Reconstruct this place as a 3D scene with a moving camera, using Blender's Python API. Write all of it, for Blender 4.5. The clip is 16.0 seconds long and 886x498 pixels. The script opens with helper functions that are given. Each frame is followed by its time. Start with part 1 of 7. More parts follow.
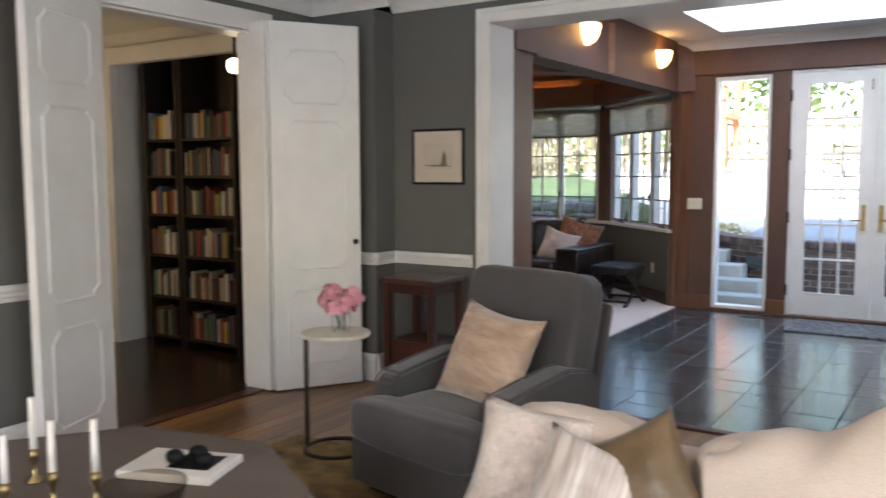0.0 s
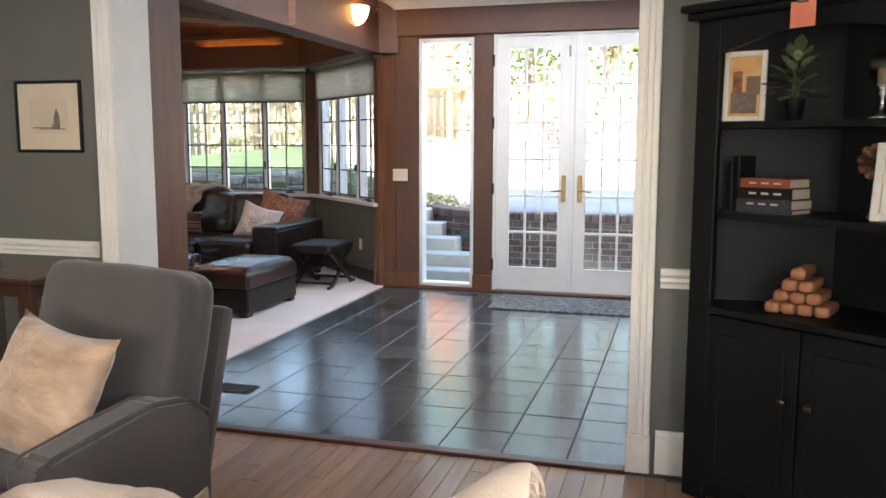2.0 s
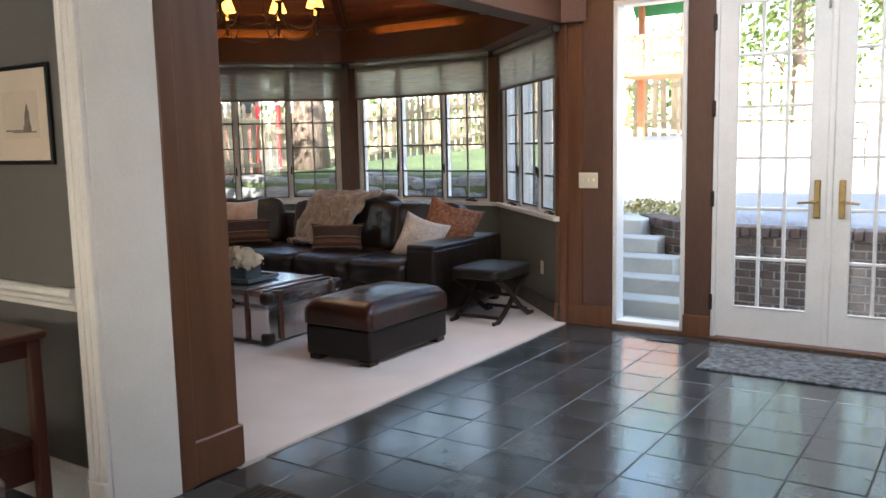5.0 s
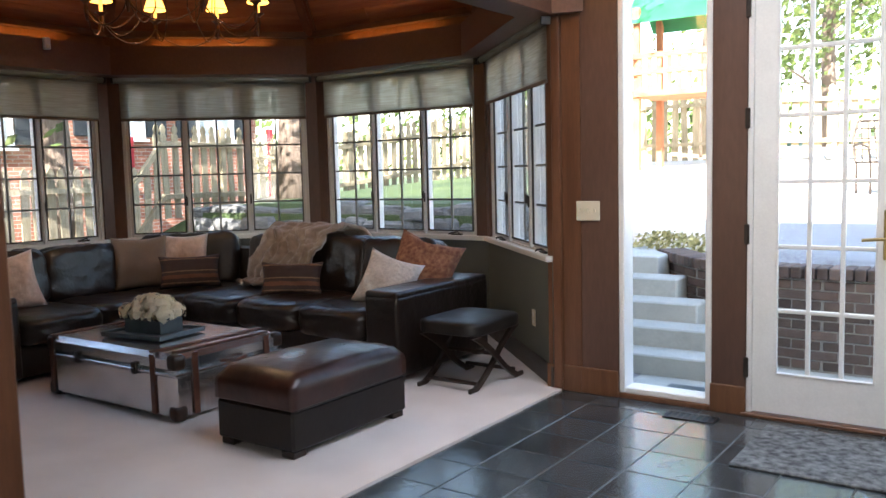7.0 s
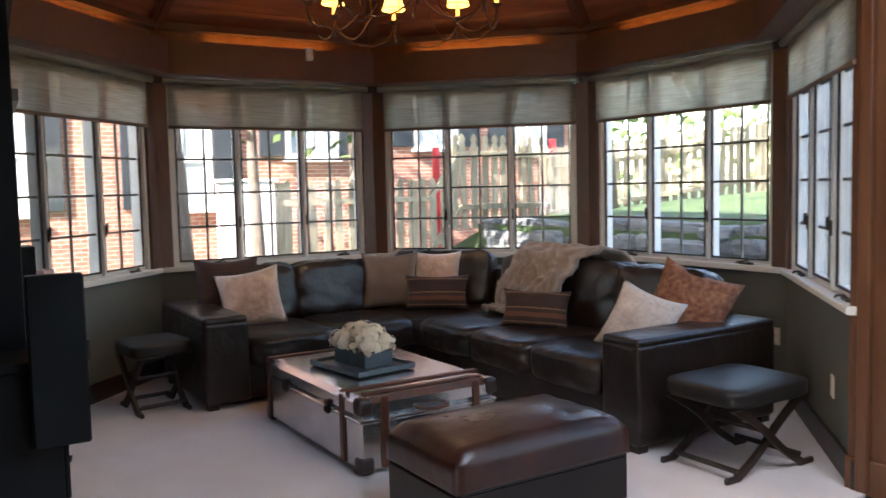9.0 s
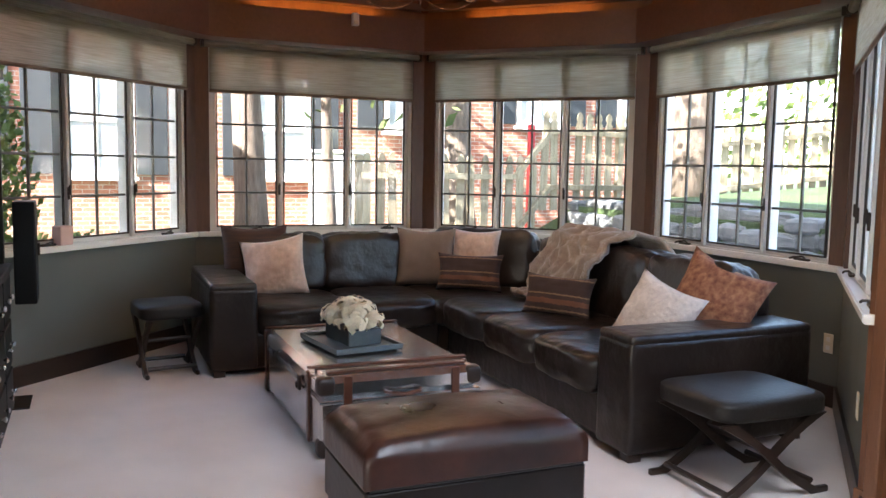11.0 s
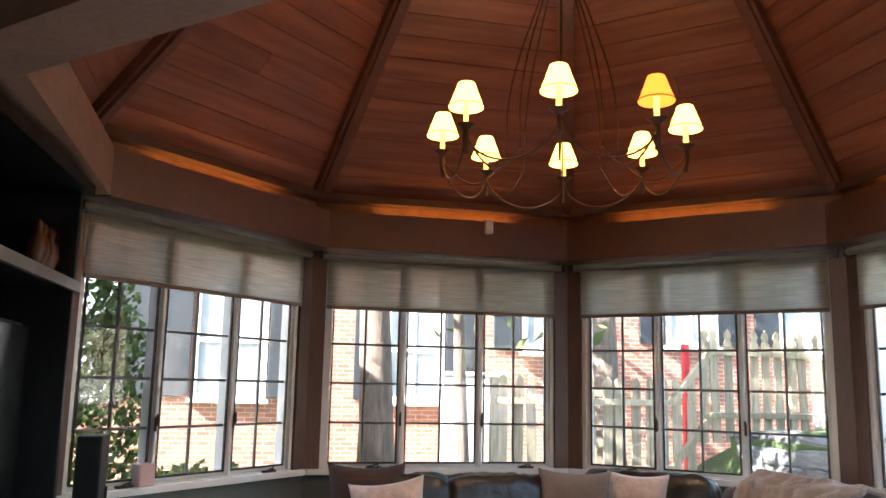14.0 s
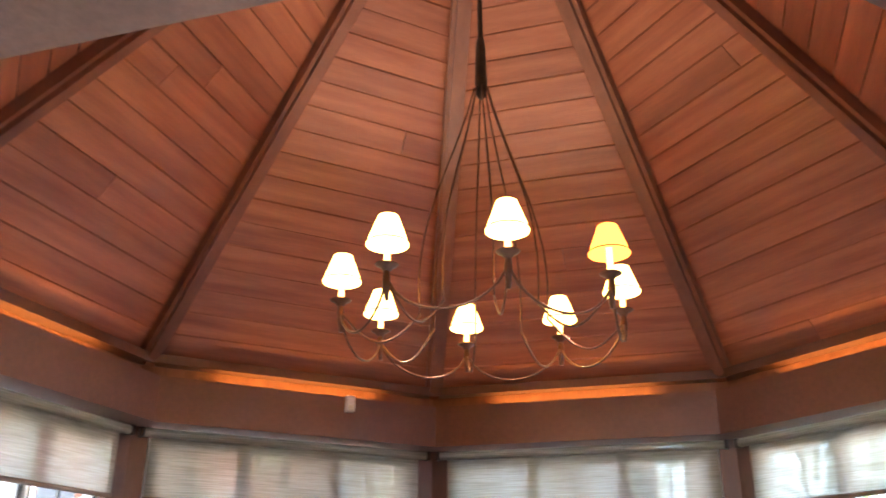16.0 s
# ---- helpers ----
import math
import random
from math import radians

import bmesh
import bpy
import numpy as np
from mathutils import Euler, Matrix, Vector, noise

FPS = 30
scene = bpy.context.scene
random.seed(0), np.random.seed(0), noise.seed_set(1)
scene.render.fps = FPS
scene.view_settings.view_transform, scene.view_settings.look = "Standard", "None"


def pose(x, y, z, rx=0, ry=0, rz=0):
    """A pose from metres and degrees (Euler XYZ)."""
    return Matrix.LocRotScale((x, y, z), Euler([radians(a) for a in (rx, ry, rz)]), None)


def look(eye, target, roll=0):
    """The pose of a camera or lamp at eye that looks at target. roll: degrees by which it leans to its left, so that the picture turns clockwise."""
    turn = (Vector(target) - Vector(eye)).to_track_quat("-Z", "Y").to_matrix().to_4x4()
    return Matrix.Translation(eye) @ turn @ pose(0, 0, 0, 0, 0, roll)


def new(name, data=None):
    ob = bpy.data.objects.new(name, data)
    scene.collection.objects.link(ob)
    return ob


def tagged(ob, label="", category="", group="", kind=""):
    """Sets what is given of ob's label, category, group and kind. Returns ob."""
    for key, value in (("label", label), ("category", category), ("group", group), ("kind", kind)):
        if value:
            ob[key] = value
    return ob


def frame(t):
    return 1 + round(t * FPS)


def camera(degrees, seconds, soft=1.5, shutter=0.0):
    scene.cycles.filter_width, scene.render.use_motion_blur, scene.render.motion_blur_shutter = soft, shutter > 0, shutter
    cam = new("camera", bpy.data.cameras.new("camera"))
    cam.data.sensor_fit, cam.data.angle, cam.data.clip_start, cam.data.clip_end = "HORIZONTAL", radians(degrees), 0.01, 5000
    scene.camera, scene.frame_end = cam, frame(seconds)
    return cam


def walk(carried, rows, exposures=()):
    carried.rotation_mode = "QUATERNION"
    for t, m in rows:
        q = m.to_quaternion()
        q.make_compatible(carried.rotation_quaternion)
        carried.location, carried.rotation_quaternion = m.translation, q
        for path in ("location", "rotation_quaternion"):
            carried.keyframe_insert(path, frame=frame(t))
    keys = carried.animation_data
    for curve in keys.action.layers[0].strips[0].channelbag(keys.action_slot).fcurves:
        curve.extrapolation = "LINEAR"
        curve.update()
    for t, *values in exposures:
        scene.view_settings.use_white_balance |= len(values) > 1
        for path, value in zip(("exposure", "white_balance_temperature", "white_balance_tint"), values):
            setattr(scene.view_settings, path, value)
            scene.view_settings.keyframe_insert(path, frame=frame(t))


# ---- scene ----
cam = camera(55.9, 16.0, shutter=0.4)
EXPOSURES = [(0.0, 2.65, 6000, 12), (1.0, 2.7, 6050, 12), (1.5, 2.9, 6200, 12), (2.5, 3.18, 6450, 12), (4.0, 3.15, 6550, 12), (5.0, 2.86, 6550, 12), (8.0, 2.84, 6350, 12), (9.0, 3.08, 6300, 12), (11.5, 3.52, 6400, 12), (12.5, 3.46, 6300, 12), (14.2, 3.46, 6100, 12), (15.0, 4.2, 5950, 14), (15.5, 4.8, 5950, 14), (16.0, 4.85, 5850, 14)]
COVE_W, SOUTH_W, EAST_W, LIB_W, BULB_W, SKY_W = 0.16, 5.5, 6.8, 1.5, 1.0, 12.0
OPL_T = -2.90
PATH = [
    (0, (0.194, 0.217, 1.455), (-0.89, 1.889, 1.273), -0.2),
    (0.5, (0.268, 0.451, 1.457), (-0.626, 2.227, 1.237), -0.6),
    (1, (0.269, 0.74, 1.451), (-0.386, 2.614, 1.204), -0.7),
    (1.5, (0.277, 1.012, 1.438), (-0.243, 2.926, 1.182), -0.1),
    (2, (0.313, 1.271, 1.425), (-0.237, 3.177, 1.175), 0.1),
    (2.5, (0.311, 1.595, 1.407), (-0.289, 3.485, 1.145), -0.7),
    (3, (0.319, 1.945, 1.407), (-0.31, 3.823, 1.129), -0.5),
    (3.5, (0.362, 2.253, 1.447), (-0.418, 4.07, 1.152), -0.3),
    (4, (0.338, 2.552, 1.442), (-0.533, 4.327, 1.137), -1.2),
    (4.5, (0.286, 2.876, 1.433), (-0.648, 4.623, 1.153), -0.8),
    (5, (0.213, 3.191, 1.425), (-0.888, 4.841, 1.173), -1.2),
    (7.5, (-0.312, 4.754, 1.373), (-1.485, 6.366, 1.205), -1.8),
    (8, (-0.411, 5.018, 1.397), (-1.715, 6.525, 1.227), -2.9),
    (8.5, (-0.491, 5.299, 1.394), (-1.944, 6.666, 1.257), -3.2),
    (9, (-0.479, 5.584, 1.409), (-2.171, 6.641, 1.261), -1.3),
    (11.5, (-0.409, 6.474, 1.357), (-2.263, 7.208, 1.203), 0.6),
    (12, (-0.42, 6.522, 1.376), (-2.293, 7.224, 1.344), -0.0),
    (12.5, (-0.543, 6.542, 1.358), (-2.432, 7.195, 1.407), -0.2),
    (13, (-0.794, 6.569, 1.421), (-2.688, 7.192, 1.572), -0.7),
    (13.5, (-1.041, 6.63, 1.411), (-2.949, 7.179, 1.652), 0.7),
    (14, (-1.319, 6.693, 1.399), (-3.24, 7.146, 1.722), 1.2),
    (14.5, (-1.578, 6.676, 1.418), (-3.482, 7.147, 1.812), 1.7),
    (15, (-1.844, 6.667, 1.449), (-3.654, 7.243, 2.073), 2.2),
    (15.5, (-1.999, 6.593, 1.459), (-3.748, 7.242, 2.182), 2.3),
    (16, (-2.164, 6.477, 1.447), (-3.797, 7.341, 2.211), 0.3),
]
walk(cam, [(t, look(eye, target, roll)) for t, eye, target, roll in PATH], EXPOSURES)

# ---- world, sun, sky ----
SUN_EL, SUN_AZ = 38.0, 165.0            # degrees; azimuth clockwise from +y, the sun stands a little east of south
wd = bpy.data.worlds.new("sky_world")
scene.world = wd
wd.use_nodes = True
wn = wd.node_tree.nodes
sky = wn.new("ShaderNodeTexSky")
sky.sky_type, sky.sun_disc = "NISHITA", False
sky.sun_elevation, sky.sun_rotation = radians(SUN_EL), radians(SUN_AZ)
sky.air_density, sky.dust_density = 1.2, 1.5
wd.node_tree.links.new(sky.outputs[0], wn["Background"].inputs[0])
wn["Background"].inputs[1].default_value = 0.15
sun = new("sun", bpy.data.lights.new("sun", "SUN"))
sun.data.energy, sun.data.angle, sun.data.color = 5.0, radians(0.5), (1.0, 0.96, 0.90)
_s = Vector((math.sin(radians(SUN_AZ)) * math.cos(radians(SUN_EL)), math.cos(radians(SUN_AZ)) * math.cos(radians(SUN_EL)), math.sin(radians(SUN_EL))))
sun.matrix_world = look(_s * 40, (0, 0, 0))

# ---- materials ----
MATS = {}


def surf(name, c1, c2, scale=4.0, rough=0.5, metal=0.0, bump=0.1, stretch=(1, 1, 1), fine=60.0, vary=0.0, island=False, coord="Object", spec=0.5, sheen=0.0, trans=0.0, coat=0.0, bdist=0.01):
    """Two colours mixed by coarse noise, fine grain over it, with relief."""
    m = bpy.data.materials.new(name)
    m.use_nodes = True
    n, l = m.node_tree.nodes, m.node_tree.links
    p = n["Principled BSDF"]
    tc, mp = n.new("ShaderNodeTexCoord"), n.new("ShaderNodeMapping")
    mp.inputs["Scale"].default_value = stretch
    l.new(tc.outputs[coord], mp.inputs["Vector"])
    vec = mp.outputs[0]
    rnd = None
    if vary > 0:
        if island:
            rnd = n.new("ShaderNodeNewGeometry").outputs["Random Per Island"]
        else:
            rnd = n.new("ShaderNodeObjectInfo").outputs["Random"]
        sc = n.new("ShaderNodeMath")
        sc.operation = "MULTIPLY"
        sc.inputs[1].default_value = 37.0
        l.new(rnd, sc.inputs[0])
        ad = n.new("ShaderNodeVectorMath")
        ad.operation = "ADD"
        l.new(vec, ad.inputs[0])
        l.new(sc.outputs[0], ad.inputs[1])
        vec = ad.outputs[0]
    a, b = n.new("ShaderNodeTexNoise"), n.new("ShaderNodeTexNoise")
    a.inputs["Scale"].default_value, a.inputs["Detail"].default_value = scale, 6.0
    b.inputs["Scale"].default_value, b.inputs["Detail"].default_value = fine, 4.0
    l.new(vec, a.inputs["Vector"])
    l.new(vec, b.inputs["Vector"])
    mix = n.new("ShaderNodeMix")
    mix.data_type = "RGBA"
    mix.inputs[6].default_value, mix.inputs[7].default_value = (*c1, 1), (*c2, 1)
    rm = n.new("ShaderNodeMapRange")
    rm.inputs[1].default_value, rm.inputs[2].default_value = 0.3, 0.7
    l.new(a.outputs[0], rm.inputs[0])
    l.new(rm.outputs[0], mix.inputs[0])
    grain = n.new("ShaderNodeMapRange")
    grain.inputs[1].default_value, grain.inputs[2].default_value, grain.inputs[3].default_value, grain.inputs[4].default_value = 0.25, 0.75, 1 - 0.14 * min(1.0, bump / 0.12), 1 + 0.12 * min(1.0, bump / 0.12)
    l.new(b.outputs[0], grain.inputs[0])
    hs = n.new("ShaderNodeHueSaturation")
    l.new(mix.outputs[2], hs.inputs["Color"])
    if rnd is not None:
        vr = n.new("ShaderNodeMapRange")
        vr.inputs[3].default_value, vr.inputs[4].default_value = 1 - vary, 1 + vary
        l.new(rnd, vr.inputs[0])
        mu = n.new("ShaderNodeMath")
        mu.operation = "MULTIPLY"
        l.new(vr.outputs[0], mu.inputs[0])
        l.new(grain.outputs[0], mu.inputs[1])
        l.new(mu.outputs[0], hs.inputs["Value"])
    else:
        l.new(grain.outputs[0], hs.inputs["Value"])
    l.new(hs.outputs[0], p.inputs["Base Color"])
    rr = n.new("ShaderNodeMapRange")
    rr.inputs[3].default_value, rr.inputs[4].default_value = max(0.02, rough * 0.75), min(1.0, rough * 1.25)
    l.new(a.outputs[0], rr.inputs[0])
    l.new(rr.outputs[0], p.inputs["Roughness"])
    p.inputs["Metallic"].default_value = metal
    p.inputs["Specular IOR Level"].default_value = spec
    p.inputs["Sheen Weight"].default_value = sheen
    p.inputs["Coat Weight"].default_value = coat
    if bump > 0:
        sm = n.new("ShaderNodeMath")
        sm.operation = "ADD"
        l.new(a.outputs[0], sm.inputs[0])
        l.new(b.outputs[0], sm.inputs[1])
        bp = n.new("ShaderNodeBump")
        bp.inputs["Strength"].default_value, bp.inputs["Distance"].default_value = bump, bdist
        l.new(sm.outputs[0], bp.inputs["Height"])
        l.new(bp.outputs[0], p.inputs["Normal"])
    if trans > 0:
        tr = n.new("ShaderNodeBsdfTranslucent")
        l.new(hs.outputs[0], tr.inputs["Color"])
        ms = n.new("ShaderNodeMixShader")
        ms.inputs[0].default_value = trans
        l.new(p.outputs[0], ms.inputs[1])
        l.new(tr.outputs[0], ms.inputs[2])
        l.new(ms.outputs[0], n["Material Output"].inputs[0])
    MATS[name] = m
    return m


def open_weave(m, share):
    """Lets part of the light straight through a loosely woven cloth."""
    n, l = m.node_tree.nodes, m.node_tree.links
    out = n["Material Output"]
    src = out.inputs["Surface"].links[0].from_socket
    ms, tp = n.new("ShaderNodeMixShader"), n.new("ShaderNodeBsdfTransparent")
    ms.inputs[0].default_value = share
    l.new(src, ms.inputs[1])
    l.new(tp.outputs[0], ms.inputs[2])
    l.new(ms.outputs[0], out.inputs["Surface"])


def striped(name, stops, period):
    """Woven cloth with bands of colour across its height."""
    m = surf(name, (0.1, 0.05, 0.03), (0.2, 0.1, 0.06), 12, 0.9, bump=0.3, fine=120)
    n, l = m.node_tree.nodes, m.node_tree.links
    tc, sp, mu, fr, cr, nz, ad = n.new("ShaderNodeTexCoord"), n.new("ShaderNodeSeparateXYZ"), n.new("ShaderNodeMath"), n.new("ShaderNodeMath"), n.new("ShaderNodeValToRGB"), n.new("ShaderNodeTexNoise"), n.new("ShaderNodeMath")
    nz.inputs["Scale"].default_value = 60
    mu.operation, mu.inputs[1].default_value = "MULTIPLY", 1 / period
    ad.operation, fr.operation = "MULTIPLY_ADD", "FRACT"
    ad.inputs[1].default_value = 0.08
    l.new(tc.outputs["Object"], sp.inputs[0])
    l.new(sp.outputs["Z"], mu.inputs[0])
    l.new(tc.outputs["Object"], nz.inputs["Vector"])
    l.new(nz.outputs[0], ad.inputs[0])
    l.new(mu.outputs[0], ad.inputs[2])
    l.new(ad.outputs[0], fr.inputs[0])
    l.new(fr.outputs[0], cr.inputs[0])
    cr.color_ramp.interpolation = "CONSTANT"
    el = cr.color_ramp.elements
    el[0].position, el[0].color = stops[0][0], (*stops[0][1], 1)
    el[1].position, el[1].color = stops[1][0], (*stops[1][1], 1)
    for q, c in stops[2:]:
        e = el.new(q)
        e.color = (*c, 1)
    l.new(cr.outputs[0], n["Principled BSDF"].inputs["Base Color"])
    return m


def glow(name, color, strength):
    m = bpy.data.materials.new(name)
    m.use_nodes = True
    n, l = m.node_tree.nodes, m.node_tree.links
    e = n.new("ShaderNodeEmission")
    e.inputs[0].default_value, e.inputs[1].default_value = (*color, 1), strength
    l.new(e.outputs[0], n["Material Output"].inputs[0])
    return m


def clear(name, tint=(1, 1, 1), gloss=1.0):
    """Thin window glass: clear, with a mirror part that grows at a flat angle."""
    m = bpy.data.materials.new(name)
    m.use_nodes = True
    n, l = m.node_tree.nodes, m.node_tree.links
    t, g, lw, x = n.new("ShaderNodeBsdfTransparent"), n.new("ShaderNodeBsdfGlossy"), n.new("ShaderNodeLayerWeight"), n.new("ShaderNodeMixShader")
    pw, f = n.new("ShaderNodeMath"), n.new("ShaderNodeMath")
    pw.operation, pw.inputs[1].default_value = "POWER", 5.0
    f.operation, f.inputs[1].default_value, f.inputs[2].default_value = "MULTIPLY_ADD", 0.8, 0.025
    lw.inputs[0].default_value = 0.5
    l.new(lw.outputs["Facing"], pw.inputs[0])
    l.new(pw.outputs[0], f.inputs[0])
    t.inputs[0].default_value = (*tint, 1)
    g.inputs["Roughness"].default_value = 0.02
    l.new(f.outputs[0], x.inputs[0])
    l.new(t.outputs[0], x.inputs[1])
    l.new(g.outputs[0], x.inputs[2])
    l.new(x.outputs[0], n["Material Output"].inputs[0])
    return m


def brickwork(name, c1, c2, mortar, w=0.21, h=0.075):
    m = bpy.data.materials.new(name)
    m.use_nodes = True
    n, l = m.node_tree.nodes, m.node_tree.links
    p = n["Principled BSDF"]
    tc, br, sx, cx = n.new("ShaderNodeTexCoord"), n.new("ShaderNodeTexBrick"), n.new("ShaderNodeSeparateXYZ"), n.new("ShaderNodeCombineXYZ")
    ad = n.new("ShaderNodeMath")
    l.new(tc.outputs["Object"], sx.inputs[0])
    l.new(sx.outputs[0], ad.inputs[0])
    l.new(sx.outputs[1], ad.inputs[1])
    l.new(ad.outputs[0], cx.inputs[0])
    l.new(sx.outputs[2], cx.inputs[1])
    l.new(cx.outputs[0], br.inputs["Vector"])
    br.inputs["Color1"].default_value, br.inputs["Color2"].default_value, br.inputs["Mortar"].default_value = (*c1, 1), (*c2, 1), (*mortar, 1)
    br.inputs["Scale"].default_value, br.inputs["Brick Width"].default_value, br.inputs["Row Height"].default_value = 1.0, w, h
    br.inputs["Mortar Size"].default_value = 0.006
    l.new(br.outputs[0], p.inputs["Base Color"])
    bp = n.new("ShaderNodeBump")
    bp.invert = True
    bp.inputs["Distance"].default_value = 0.01
    l.new(br.outputs["Fac"], bp.inputs["Height"])
    l.new(bp.outputs[0], p.inputs["Normal"])
    p.inputs["Roughness"].default_value = 0.9
    return m


M_GREY = surf("grey_wall_paint", (0.115, 0.115, 0.105), (0.13, 0.13, 0.12), 3, 0.6, bump=0.05, fine=180)
M_GREEN = surf("sage_wall_paint", (0.105, 0.115, 0.10), (0.12, 0.13, 0.115), 3, 0.6, bump=0.05, fine=180)
M_WHITE = surf("white_trim_paint", (0.74, 0.73, 0.70), (0.80, 0.79, 0.76), 5, 0.35, bump=0.04, fine=90)
M_CEIL = surf("white_ceiling_paint", (0.76, 0.75, 0.73), (0.80, 0.79, 0.77), 3, 0.8, bump=0.05, fine=150)
M_CASE = surf("white_window_paint", (0.66, 0.66, 0.63), (0.74, 0.74, 0.71), 6, 0.4, bump=0.04, fine=90)
M_CEDAR = surf("cedar_boards", (0.2183, 0.07316, 0.0354), (0.3776, 0.151, 0.07552), 2.0, 0.42, bump=0.08, stretch=(0.7, 8, 1), fine=26, vary=0.15, island=True, coord="UV")
M_BEAM = surf("brown_stained_wood", (0.08015, 0.03832, 0.02527), (0.1255, 0.06497, 0.04374), 3.0, 0.45, bump=0.12, stretch=(1, 1, 0.25), fine=50)
M_BEAMH = surf("brown_beam_wood", (0.1025, 0.0451, 0.02788), (0.1558, 0.0738, 0.04756), 2.0, 0.5, bump=0.12, fine=45)
# Lighter copy of the beam wood, with the light on two beams painted in.
M_BEAM_LIT = surf("lit_beam_wood", (0.24, 0.135, 0.085), (0.34, 0.20, 0.13), 5, 0.6, bump=0.12, stretch=(1, 1, 3), fine=40)
M_RIB = surf("reddish_rib_wood", (0.14, 0.052, 0.027), (0.21, 0.088, 0.047), 3.0, 0.45, bump=0.10, stretch=(3, 3, 0.6), fine=40)
M_POST = surf("dark_fir_post", (0.0975, 0.036, 0.015), (0.1575, 0.066, 0.03), 3.0, 0.42, bump=0.14, stretch=(6, 6, 0.5), fine=40)
M_RED = surf("reddish_fir_trim", (0.114, 0.04428, 0.01915), (0.1711, 0.07675, 0.0342), 3.0, 0.4, bump=0.12, stretch=(6, 6, 0.5), fine=40)
M_SLATE = surf("dark_slate_tile", (0.0286, 0.0374, 0.0418), (0.0682, 0.0781, 0.0825), 6.0, 0.18, bump=0.2, fine=30, vary=0.3, spec=1.0, bdist=0.006)
M_GROUT = surf("grout", (0.07, 0.0735, 0.0735), (0.105, 0.105, 0.1015), 8, 0.9, bump=0.2)
M_OAK = surf("oak_floor_board", (0.168, 0.0777, 0.0264), (0.32, 0.1665, 0.0627), 3.0, 0.34, bump=0.08, stretch=(9, 0.8, 1), fine=30, vary=0.28, coat=0.2)
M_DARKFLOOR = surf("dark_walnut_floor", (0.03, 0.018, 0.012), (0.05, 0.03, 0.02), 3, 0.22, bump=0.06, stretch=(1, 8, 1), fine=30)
M_CARPET = surf("cream_carpet", (0.703, 0.6138, 0.5704), (0.798, 0.7068, 0.6624), 3.0, 0.95, bump=0.6, fine=260, sheen=0.3)
M_LEATHER = surf("dark_brown_leather", (0.01248, 0.0078, 0.00624), (0.0234, 0.01482, 0.01092), 3.0, 0.32, bump=0.5, fine=11, spec=0.5, bdist=0.02)
M_LEATHER2 = surf("oxblood_brown_leather", (0.010, 0.005, 0.004), (0.048, 0.015, 0.009), 3.0, 0.30, bump=0.18, fine=24, spec=0.55)
# Darker copy of the ottoman's oxblood leather; the sides' shade is in its colour.
M_LEATHER_SHADE = surf("smooth_shaded_leather", (0.0064, 0.004, 0.0032), (0.0128, 0.008, 0.0064), 4.0, 0.36, bump=0.10, fine=30, spec=0.3)
M_BLACKLEATHER = surf("black_leather", (0.012, 0.010, 0.009), (0.02, 0.017, 0.015), 5, 0.42, bump=0.15, fine=70, spec=0.35)
M_BLACK = surf("black_painted_wood", (0.004, 0.005, 0.006), (0.008, 0.0095, 0.011), 4, 0.5, bump=0.06, fine=60, spec=0.22)
M_ESPRESSO = surf("espresso_wood", (0.02, 0.012, 0.009), (0.035, 0.02, 0.014), 4, 0.35, bump=0.08, stretch=(1, 1, 5), fine=40)
M_CHERRY = surf("cherry_wood", (0.045, 0.014, 0.009), (0.085, 0.028, 0.016), 4, 0.35, bump=0.08, stretch=(1, 1, 0.2), fine=40)
M_VELVET = surf("charcoal_grey_velvet", (0.0407, 0.03626, 0.03744), (0.06512, 0.05846, 0.06006), 4, 0.8, bump=0.2, fine=200, sheen=0.3)
M_BEIGE = surf("beige_linen", (0.50, 0.40, 0.32), (0.60, 0.50, 0.41), 4, 0.9, bump=0.25, fine=220, sheen=0.3)
M_CREAMC = surf("cream_cloth", (0.47, 0.385, 0.325), (0.66, 0.57, 0.50), 7, 0.75, bump=0.7, fine=42, sheen=0.3, bdist=0.02)
M_TANV = surf("tan_crushed_velvet", (0.30, 0.19, 0.12), (0.52, 0.37, 0.26), 5, 0.5, bump=0.5, stretch=(1, 1, 2.5), fine=16, sheen=0.6, bdist=0.03)
M_PEACH = surf("peach_satin", (0.46, 0.29, 0.20), (0.68, 0.50, 0.39), 7, 0.42, bump=0.45, fine=30, sheen=0.4, bdist=0.015)
M_TAUPE = surf("taupe_linen", (0.17, 0.12, 0.085), (0.23, 0.165, 0.12), 5, 0.9, bump=0.25, fine=180)
M_BRONZE = surf("bronze_satin", (0.10, 0.062, 0.027), (0.17, 0.11, 0.05), 4, 0.35, bump=0.15, fine=60, sheen=0.2)
M_RUST = surf("rust_paisley_cloth", (0.13, 0.035, 0.02), (0.33, 0.16, 0.085), 34, 0.9, bump=0.2, fine=90)
M_STRIPED = striped("striped_kilim_cloth", ((0.0, (0.045, 0.022, 0.015)), (0.22, (0.20, 0.11, 0.06)), (0.27, (0.05, 0.025, 0.018)), (0.42, (0.16, 0.06, 0.03)), (0.58, (0.06, 0.03, 0.02)), (0.70, (0.22, 0.13, 0.07)), (0.75, (0.05, 0.025, 0.018))), 0.20)
M_KILIM = surf("dark_kilim_cloth", (0.035, 0.02, 0.016), (0.08, 0.04, 0.028), 20, 0.9, bump=0.25, fine=90, stretch=(0.4, 0.4, 5))
M_THROW = surf("taupe_fur_throw", (0.22, 0.16, 0.125), (0.36, 0.275, 0.22), 14, 0.95, bump=0.7, fine=110, sheen=0.5, bdist=0.02)
